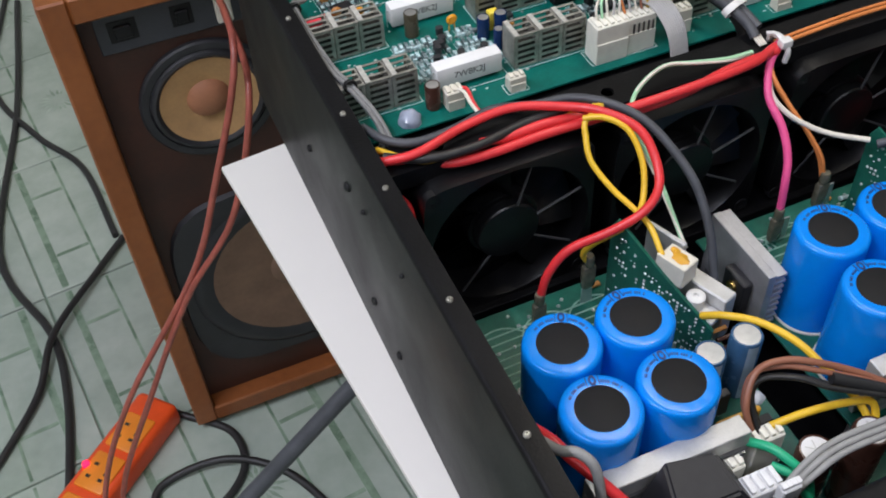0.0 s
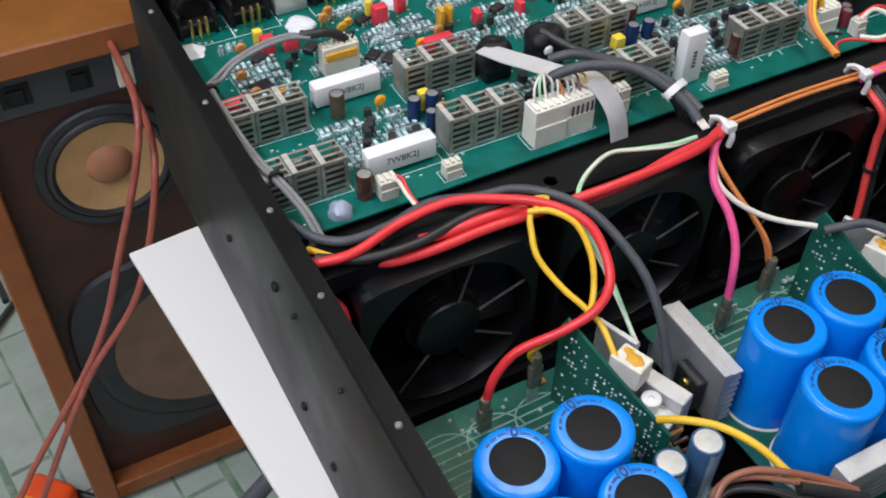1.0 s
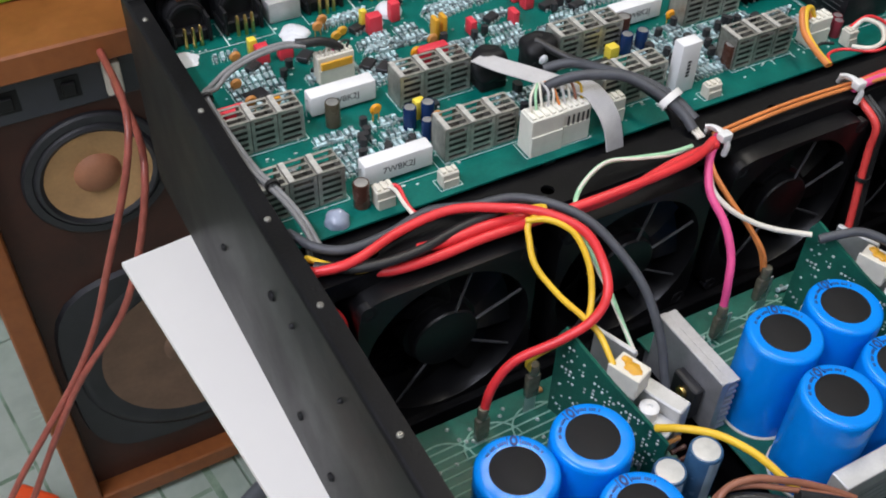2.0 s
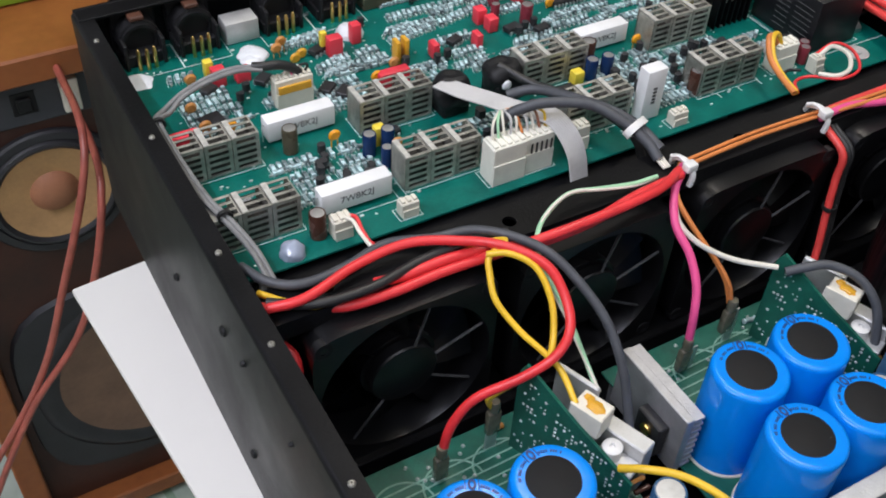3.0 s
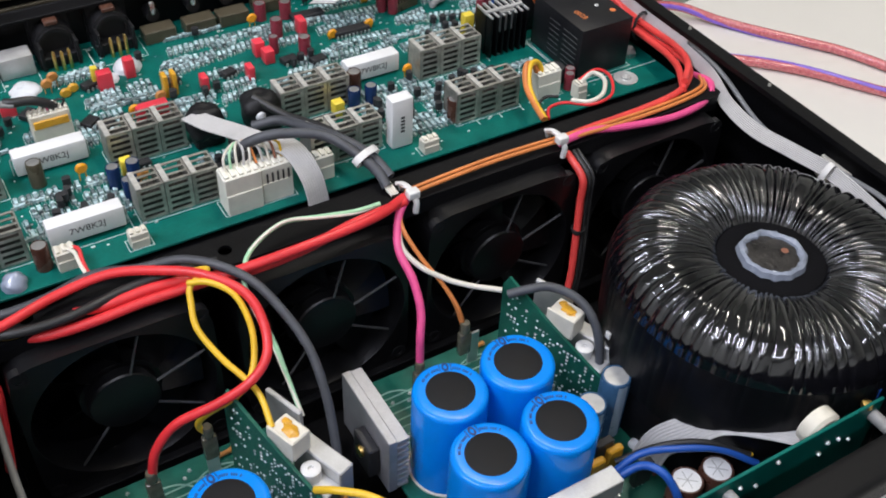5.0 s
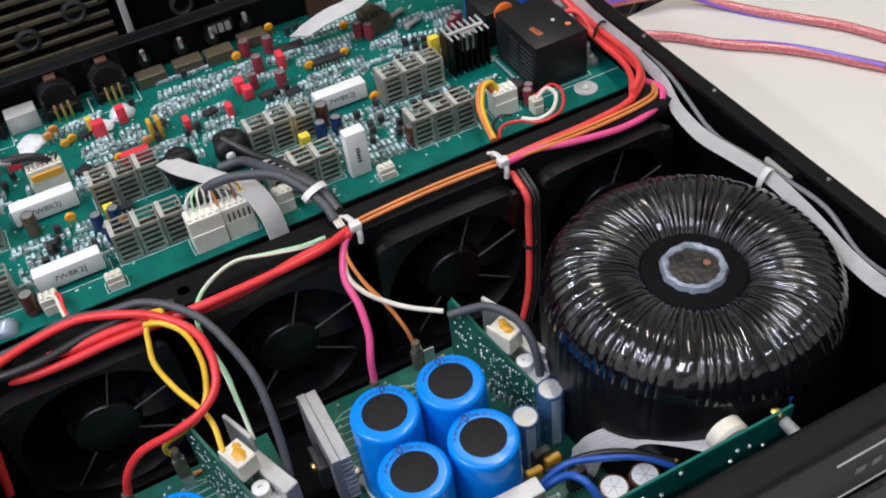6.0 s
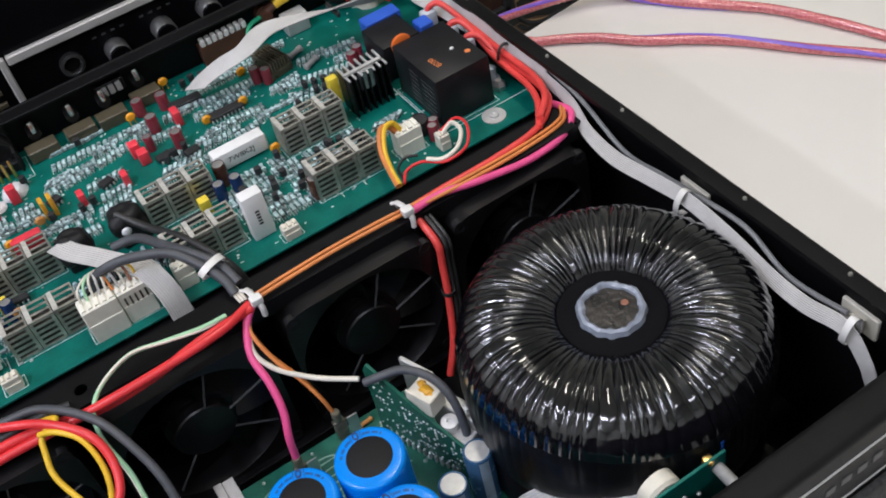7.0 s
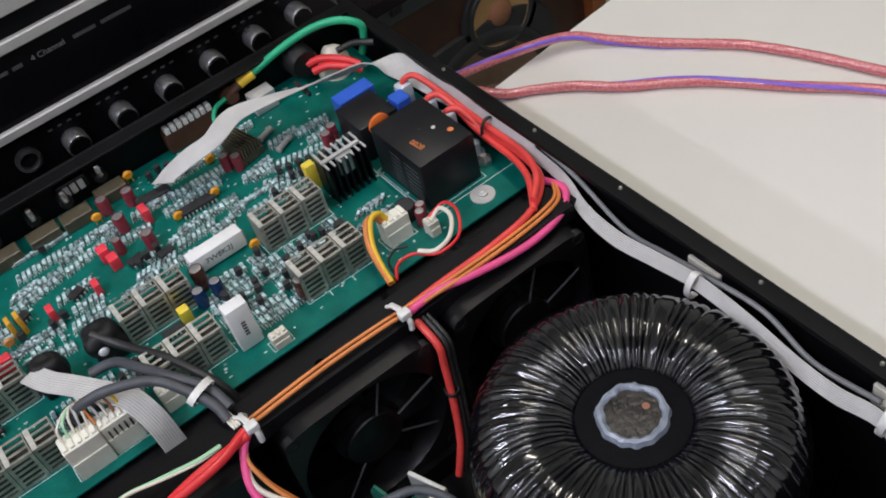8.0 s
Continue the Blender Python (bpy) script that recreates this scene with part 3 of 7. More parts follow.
def chassis():
    th = thing("amplifier_case", "open black steel case of a rack power amplifier", "amplifier case", at=(0.22, 0.25, 0.0))
    t = 0.0018
    part("bottom", box(-0.004, 0.446, 0.0165, 0.483, 0.0006, 0.003), M["steel_black"], th)
    for side, xo, s in (("left", -0.004, 1), ("right", 0.446, -1)):
        wall = part("side_wall", bent_wall(xo, s, 0.0100 if side == "left" else 0.0105, t), M["steel_black"], th, "black painted side wall with folded upper flange")
        for y in ((0.08, 0.148, 0.218, 0.274, 0.36, 0.45) if side == "left" else (0.06, 0.125, 0.217, 0.285, 0.37)):
            screw(wall, xo + s * 0.0050, y, TOP, 0.0015 if side == "left" else 0.0011)
        if side == "left":
            for y, z, r in ((0.266, 0.096, 0.0027), (0.241, 0.101, 0.0015), (0.245, 0.031, 0.0024), (0.210, 0.026, 0.0024), (0.34, 0.062, 0.0022), (0.19, 0.108, 0.0012)):
                rv = part("rivet", lathe([(r, 0), (r * 0.95, 0.001), (r * 0.6, 0.0018), (0, 0.002)], 14, (0, 0, 0)), M["rubber"])
                rv.data.transform(Matrix.Translation((xo, y, z)) @ Matrix.Rotation(radians(-90), 4, "Y"))
                rv.parent = wall
                rv.location = -wall.parent.location
    bm = bmesh.new()
    box(-0.0022, 0.4442, 0.483, 0.485, 0.0006, TOP + 0.001, 0.0004, 1, bm)
    box(-0.0022, 0.4442, 0.472, 0.483, TOP - 0.0012, TOP + 0.0008, 0.0004, 1, bm)
    part("back_wall", bm, M["steel_black"], th)
    # front panel, wider than the case, with rack ears
    bm = box(-0.022, 0.462, 0.0, 0.0165, 0.0, 0.1345, 0.0035, 3)
    fp = part("front_panel", bm, M["panel_black"], th, "thick textured black front panel with rounded upper edge")
    bm = bmesh.new()
    for x0, x1, z0, z1 in ((0.335, 0.40, 0.1195, 0.1205), (0.18, 0.30, 0.1195, 0.1205), (0.03, 0.16, 0.1195, 0.1205), (0.30, 0.42, 0.0895, 0.0903), (0.16, 0.28, 0.0895, 0.0903)):
        box(x0, x1, -0.0006, 0.0002, z0, z1, 0, 1, bm)
    part("printed_line", bm, M["print"], fp)
    for k in range(6):
        part("badge_bar", box(0.348 + k * 0.009, 0.3535 + k * 0.009, -0.0006, 0.0002, 0.1035, 0.1085, 0.0002), M["badge_grey"], fp)
    foam = box(0.015, 0.425, -0.0045, -0.0004, 0.012, 0.086, 0.0012, 2)
    part("foam_filter", foam, M["carpet"], fp, "dark grey speckled foam filter")
    # cable clips on the inner side of the right wall
    for y in (0.161, 0.052):
        c = part("cable_clip", box(0.4415, 0.4441, y - 0.0105, y + 0.0105, 0.1025, 0.1165, 0.0006), M["cream"], th, "cream adhesive cable clip")
        part("clip_bar", box(0.4385, 0.4414, y - 0.004, y + 0.004, 0.1070, 0.1125, 0.0006), M["cream"], c)
        strap = ribbon_mesh([(0.4375, y - 0.004, 0.1085), (0.4350, y - 0.005, 0.1200), (0.4290, y - 0.006, 0.1255), (0.4245, y - 0.006, 0.1195), (0.4255, y - 0.005, 0.1110), (0.4320, y - 0.004, 0.1075)], [(0.3, 0, -1), (1, 0, 0.5), (0, 0, 1), (-1, 0, 0.2), (-0.8, 0, -0.8), (0, 0, -1)], 0.0036, 1, 0.0010, 5)
        part("cable_strap", strap, M["tie"], c)
    return th


case = chassis()


def plate():
    """The folded black bar over the fans, with holes and slots."""
    th = thing("fan_bracket", "folded black steel bracket above the fan row", "bracket", at=(0.22, 0.26, 0.10))
    z, YB = 0.1215, 0.2555
    own = bmesh.new()
    # upper strip, built round its three holes
    xs = [0.010, 0.03275, 0.04125, 0.124, 0.1325, 0.2625, 0.271, 0.3965, 0.405, 0.424]
    for k in range(0, 10, 2):
        box(xs[k], xs[k + 1], 0.238, YB, z - 0.0016, z, 0, 1, own)
    for hx in (0.037, 0.12825, 0.26675, 0.40075):
        r, n = 0.0034, 16
        a0 = [own.verts.new((hx + r * math.cos(2 * math.pi * i / n), 0.247 + r * math.sin(2 * math.pi * i / n), z)) for i in range(n)]
        sq = []
        for i in range(n):
            c, s = math.cos(2 * math.pi * i / n), math.sin(2 * math.pi * i / n)
            k = 1 / max(abs(c), abs(s))
            sq.append(own.verts.new((hx + 0.00425 * c * k, 0.247 + 0.00425 * s * k, z)))
        lo = [own.verts.new((v.co.x, v.co.y, z - 0.0016)) for v in a0]
        for i in range(n):
            j = (i + 1) % n
            own.faces.new((a0[i], a0[j], sq[j], sq[i]))
            own.faces.new((lo[i], lo[j], a0[j], a0[i]))
        box(hx - 0.00425, hx + 0.00425, 0.238, 0.24275, z - 0.0016, z, 0, 1, own)
        box(hx - 0.00425, hx + 0.00425, 0.25125, YB, z - 0.0016, z, 0, 1, own)
    box(0.010, 0.424, 0.2364, 0.238, z - 0.010, z, 0, 1, own)
    box(0.010, 0.424, YB, YB + 0.0016, 0.0985, z, 0, 1, own)
    part("upper_strip", own, M["steel_black"], th, smooth=False)
    own = bmesh.new()
    zl, slots = 0.1000, ((0.072, 0.084), (0.150, 0.162), (0.178, 0.194), (0.256, 0.268), (0.318, 0.332), (0.372, 0.384))
    ya, yc, yd = YB + 0.0016, 0.2700, 0.2745                     # slots run between yc and yd
    box(0.010, 0.43, ya, yc, zl - 0.0015, zl, 0, 1, own)
    box(0.010, 0.43, yd, 0.2830, zl - 0.0015, zl, 0, 1, own)
    for xa, xb in zip([0.010] + [q[1] for q in slots], [q[0] for q in slots] + [0.43]):
        box(xa, xb, yc, yd, zl - 0.0015, zl, 0, 1, own)
    box(0.010, 0.43, 0.2815, 0.283, 0.05, zl - 0.0015, 0, 1, own)
    part("lower_ledge", own, M["steel_black"], th, smooth=False)
    for x in (0.012, 0.428):
        part("post", box(x - 0.0015, x + 0.0015, 0.24, YB - 0.001, 0.003, z - 0.0017), M["steel_black"], th, smooth=False)


plate()


def axial_fan():
    """A 92 mm axial fan, its open face towards minus y, built round the origin."""
    th = thing("cooling_fan", "black plastic axial cooling fan with moulded struts", "fan", "row of four cooling fans")
    s, d = 0.046, 0.025
    own = bmesh.new()
    n = 64

    def square(a, k):
        c, q = math.cos(a), math.sin(a)
        p = 9.0
        rr = k / (abs(c) ** p + abs(q) ** p) ** (1 / p)
        return rr * c, rr * q
    rings = []
    for kind, r, y in (("s", s, d), ("s", s, 0), ("c", 0.0435, 0), ("c", 0.0425, 0.004), ("c", 0.0425, d)):
        ring = []
        for i in range(n):
            a = 2 * math.pi * (i + 0.5) / n
            px, pz = square(a, r) if kind == "s" else (r * math.cos(a), r * math.sin(a))
            ring.append(own.verts.new((px, y, pz)))
        rings.append(ring)
    rings.append(rings[0])
    for a, b in zip(rings, rings[1:]):
        for i in range(n):
            j = (i + 1) % n
            own.faces.new((a[i], a[j], b[j], b[i]))
    bmesh.ops.recalc_face_normals(own, faces=own.faces)
    part("frame", own, M["abs_black"], th)
    part("hub", lathe([(0.0172, -0.0085), (0.0172, -0.0035), (0.0165, -0.0026), (0.0150, -0.0023), (0, -0.0023)], 40, (0, 0, 0), "y"), M["abs_black"], th)
    for a in (73, 19, -33, 232):
        own = bmesh.new()
        box(0.0166, 0.0428, 0.0026, 0.0040, -0.00045, 0.00045, 0.0002, 1, own)
        bmesh.ops.transform(own, matrix=Matrix.Rotation(-radians(a), 4, "Y"), verts=own.verts)
        part("strut", own, M["strut"], th)
    for k in range(7):
        own = bmesh.new()
        rows = []
        for i in range(7):
            r = 0.0195 + i * 0.0034
            row = []
            for j in range(6):
                u = j / 5 - 0.5
                a = 2 * math.pi * k / 7 + u * (0.82 + 0.05 * i) + 0.05 * i
                row.append(own.verts.new((r * math.cos(a), 0.014 + u * 0.014 + 0.002 * math.cos(u * 3), r * math.sin(a))))
            rows.append(row)
        for a, b in zip(rows, rows[1:]):
            for j in range(5):
                own.faces.new((a[j], a[j + 1], b[j + 1], b[j]))
        geom = bmesh.ops.solidify(own, geom=own.faces[:], thickness=0.0012)
        part("blade", own, M["abs_black"], th)
    part("rotor", lathe([(0.0195, -0.022), (0.0195, -0.0095), (0, -0.009)], 32, (0, 0, 0), "y"), M["abs_black"], th)
    for sx in (-1, 1):
        for sz in (-1, 1):
            part("mounting_boss", lathe([(0.0042, -0.004), (0.0042, 0.0003), (0.002, 0.0003), (0.002, -0.003)], 14, (sx * 0.0405, 0, sz * 0.0405), "y", cap=False), M["rubber"], th)
    return th


fan = axial_fan()
FANS = [0.066 + 0.1035 * i for i in range(4)]
fan.location = (FANS[0], 0.226, 0.0675)
for i in range(1, 4):
    copy_thing(fan, Matrix.Translation((FANS[i], 0.226, 0.0675)))
sill = tagged(part("fan_sill", box(0.008, 0.434, 0.222, 0.256, 0.0031, 0.0212, 0.0006), M["steel_black"]), "black steel sill carrying the row of fans", "bracket")


# ---------------------------------------------------------------- toroidal transformer
def toroid():
    cx, cy = 0.3538, 0.1200
    th = thing("toroidal_transformer", "large toroidal transformer wrapped in glossy black film", "transformer", at=(cx, cy, 0.003))
    prof = [(0.0245, 0.1190), (0.0275, 0.1232), (0.033, 0.1274), (0.040, 0.1300), (0.048, 0.1312), (0.056, 0.1307), (0.063, 0.1284), (0.069, 0.1238), (0.0735, 0.1168), (0.0760, 0.108), (0.0766, 0.096), (0.0764, 0.084), (0.0760, 0.074), (0.0750, 0.066)]
    own = bmesh.new()
    n = 840
    ribs = 76
    rnd = random.Random(5)
    amp = [0.6 + 0.9 * rnd.random() for _ in range(ribs)]
    ph = [rnd.uniform(-0.3, 0.3) for _ in range(ribs)]
    rows = []
    dense = []
    for (r0, z0), (r1, z1) in zip(prof, prof[1:]):
        for k in range(3):
            u = k / 3
            dense.append((r0 + (r1 - r0) * u, z0 + (z1 - z0) * u))
    dense.append(prof[-1])
    for q, (r, z) in enumerate(dense):
        ring = []
        f = q / (len(dense) - 1)
        fade = min(1, f * 8) * (1 if f < 0.4 else max(0.10, 1 - (f - 0.4) * 2.2))
        for i in range(n):
            a = 2 * math.pi * i / n
            w = a / (2 * math.pi) * ribs + 0.9 * noise.noise(Vector((math.cos(a) * 5, math.sin(a) * 5, f * 0.5))) + 0.12 * noise.noise(Vector((math.cos(a) * 14, math.sin(a) * 14, f * 3)))
            k = int(math.floor(w)) % ribs
            u = w - math.floor(w)
            h = (abs(math.sin(math.pi * u)) ** 0.8 - 0.6) * 0.00135 * amp[k] * fade
            h += 0.0007 * noise.noise(Vector((math.cos(a) * 6, math.sin(a) * 6, f * 3))) * fade
            h += 0.00016 * noise.noise(Vector((math.cos(a) * 24, math.sin(a) * 24, f * 22 + k * 3.1))) * fade
            if q == 0:
                dr, dz = 0, 0
            else:
                pr, pz = dense[max(q - 1, 0)]
                nr, nz = dense[min(q + 1, len(dense) - 1)]
                tx, tz = nr - pr, nz - pz
                ln = math.hypot(tx, tz)
                dr, dz = -tz / ln * h, tx / ln * h
            ring.append(own.verts.new((cx + (r + dr) * math.cos(a), cy + (r + dr) * math.sin(a), z + dz)))
        rows.append(ring)
    cut = next(q for q, (r, z) in enumerate(dense) if z < 0.111 and r > 0.05)
    for a, b in zip(rows[:cut + 1], rows[1:cut + 1]):
        for i in range(n):
            j = (i + 1) % n
            own.faces.new((a[i], b[i], b[j], a[j]))
    low = bmesh.new()
    lrows = [[low.verts.new(v.co) for v in ring] for ring in rows[cut:]]
    for a, b in zip(lrows, lrows[1:]):
        for i in range(n):
            j = (i + 1) % n
            low.faces.new((a[i], b[i], b[j], a[j]))
    bmesh.ops.delete(own, geom=[v for v in own.verts if not v.link_faces], context="VERTS")
    part("film_flank", low, M["toroid_tape"], th, "dull black film round the flank").data.shade_smooth()
    part("film_winding", own, M["toroid_film"], th, "glossy black film wound in radial pleats", smooth=True).data.shade_smooth()
    part("lower_winding", lathe([(0.068, 0.0035), (0.0735, 0.010), (0.0746, 0.03), (0.0746, 0.066), (0.0735, 0.068)], 72, (cx, cy, 0)), M["toroid_tape"], th, "black tape round the lower winding")
    part("core_disc", lathe([(0.0258, 0.1), (0.0258, 0.1212), (0.024, 0.1218), (0.0, 0.1218)], 48, (cx, cy, 0)), M["toroid_core"], th, "matte black centre disc")
    own = bmesh.new()
    n = 60
    rings = []
    for s, (dr, z) in enumerate(((-0.0032, 0.1219), (-0.0026, 0.1245), (-0.0005, 0.1258), (0.0015, 0.1250), (0.0026, 0.1219))):
        ring = []
        for i in range(n):
            a = 2 * math.pi * i / n
            hexr = 0.0146 * (1 + 0.030 * math.cos(6 * a)) + 0.0014 * noise.noise(Vector((math.cos(a) * 3, math.sin(a) * 3, 2)))
            wv = 1.05 + 0.7 * noise.noise(Vector((math.cos(a) * 4, math.sin(a) * 4, 7)))
            ring.append(own.verts.new((cx + (hexr + 0.68 * dr * wv) * math.cos(a), cy + (hexr + 0.68 * dr * wv) * math.sin(a), z + 0.0006 * noise.noise(Vector((math.cos(a) * 9, math.sin(a) * 9, s))))))
        rings.append(ring)
    for a, b in zip(rings, rings[1:]):
        for i in range(n):
            j = (i + 1) % n
            own.faces.new((a[i], a[j], b[j], b[i]))
    bmesh.ops.recalc_face_normals(own, faces=own.faces)
    part("sealant_bead", own, M["silicone"], th, "grey-white hexagonal bead of sealant")
    part("bolt_disc", lathe([(0.0145, 0.1217), (0.0135, 0.1232), (0.010, 0.1236), (0.0, 0.1235)], 36, (cx, cy, 0)), M["potting"], th, "potted dull metal bolt disc")
    part("rust_spot", lathe([(0.0024, 0.1232), (0.0016, 0.1238), (0, 0.12385)], 14, (cx + 0.0072, cy - 0.0010, 0)), M["brown_wire"], th, "small orange rust spot")
    part("tape_tab", box(cx - 0.003, cx - 0.001, cy - 0.0765, cy - 0.0745, 0.092, 0.106, 0.0003), M["blue_wire"], th, "small blue tape end")
    part("label_tab", box(0.2785, 0.2800, 0.1400, 0.1430, 0.083, 0.087, 0.0003), M["tie"], th, "small white label")


toroid()


# ---------------------------------------------------------------- components
def electrolytic(name, x, y, z, r, h, sleeve, top="alu", parent=None, label="", group="", category="capacitor", seg=24, cross=True):
    th = thing(name, label, category, group, at=(x, y, z)) if parent is None else None
    body = lathe([(r * 0.93, 0), (r, r * 0.06), (r, h - r * 0.14), (r * 0.93, h - 0.0), (r * 0.84, h + r * 0.01), (r * 0.82, h - r * 0.03)], seg, (x, y, z), cap=False)
    if th is None:
        s = part(name, body, M[sleeve], parent, label)
        host = s
    else:
        s = part("sleeve", body, M[sleeve], th)
        host = th
    tp = lathe([(r * 0.83, h - r * 0.04), (r * 0.5, h - r * 0.02), (0, h - r * 0.02)], seg, (x, y, z), cap=False)
    t = part("vent_top", tp, M[top], host, "bare metal vent top" if th else "")
    if cross:
        cr = bmesh.new()
        for a in (20, 80, 140):
            b = box(-r * 0.6, r * 0.6, -r * 0.03, r * 0.03, h - r * 0.02, h - r * 0.005)
            merge(cr, b, Matrix.Translation((x, y, z)) @ Matrix.Rotation(radians(a), 4, "Z"))
        part("score_mark", cr, M["cap_top"], t if th else host)
    if sleeve == "slate":
        st = bmesh.new()
        cols = [[st.verts.new((x + (r + 0.00012) * math.cos(radians(q)), y + (r + 0.00012) * math.sin(radians(q)), z + zz)) for q in range(-118, -70, 8)] for zz in (0.001, h - r * 0.16)]
        for k in range(5):
            st.faces.new((cols[0][k], cols[0][k + 1], cols[1][k + 1], cols[1][k]))
        part("stripe", st, M["pale_stripe"], host, "pale blue polarity stripe")
    return th or s


def snap_in(x, y, mark):
    """A large blue snap-in capacitor on the power board. mark: the turn of its polarity mark."""
    r, h = 0.0175, 0.0565
    th = thing("blue_capacitor", "large bright blue snap-in capacitor with black vinyl top disc", "capacitor", "blue capacitors on the power board", at=(x, y, ZP))
    own = lathe([(r - 0.0012, 0.0), (r, 0.0015), (r, h - 0.0026), (r - 0.0003, h - 0.0011), (r - 0.0010, h - 0.0003), (r - 0.0019, h), (r - 0.0028, h + 0.0001), (r - 0.0064, h)], 64, (x, y, ZP), cap=False)
    for v in own.verts:                # shrink sleeve is never quite round
        if v.co.z > ZP + h - 0.004:
            v.co.z += 0.00010 * noise.noise(v.co * 260)
            v.co.x += 0.00012 * noise.noise(v.co * 200)
    sl = part("sleeve", own, M["blue"], th)
    part("top_disc", lathe([(r - 0.0062, h - 0.0012), (r - 0.0062, h + 0.00005), (r - 0.0066, h + 0.0002), (0, h + 0.0002)], 48, (x, y, ZP), cap=False), M["disc_black"], th, "black vinyl disc")
    part("base_ring", lathe([(r + 0.0008, 0.0), (r + 0.0008, 0.0008), (r - 0.001, 0.0012)], 48, (x, y, ZP), cap=False), M["cream"], th, "pale glue ring")
    bm = bmesh.new()
    m0 = Matrix.Translation((x, y, ZP + h)) @ Matrix.Rotation(radians(mark), 4, "Z")
    for k in range(14):                # zero-shaped polarity mark
        a, b = 2 * math.pi * k / 14, 2 * math.pi * (k + 1) / 14
        p = [Vector((0.0016 * math.cos(q) * s, 0.0138 + 0.0026 * math.sin(q) * s, 0.00045)) for q, s in ((a, 1), (b, 1), (b, 0.5), (a, 0.5))]
        bm.faces.new([bm.verts.new(m0 @ v) for v in p])
    for sx in (-1, 1):
        merge(bm, box(sx * 0.0027 - 0.00014, sx * 0.0027 + 0.00014, 0.0116, 0.0158, -0.0001, 0.00045), m0)
    part("polarity_mark", bm, M["print_blue"], sl)
    bm = bmesh.new()
    for side, n0 in ((1, 11), (-1, 10)):
        for k in range(n0):
            if k in (4, 8):
                continue
            a = side * (16 + 4.2 * k)
            merge(bm, box(-0.00030, 0.00030, 0.0128, 0.0140, 0.0000, 0.0003), m0 @ Matrix.Rotation(radians(a), 4, "Z"))
    part("printed_bar", bm, M["print_blue"], sl)["kind"] = "stuff"
    return th


CAPS = [(0.0470, 0.1375, -25), (0.0825, 0.1370, 8), (0.0812, 0.1003, 0), (0.0460, 0.1015, -12),
        (0.1905, 0.1430, -20), (0.2268, 0.1430, 0), (0.2245, 0.1055, 10), (0.1880, 0.1055, 4)]
for cx_, cy_, mk in CAPS:
    snap_in(cx_, cy_, mk)


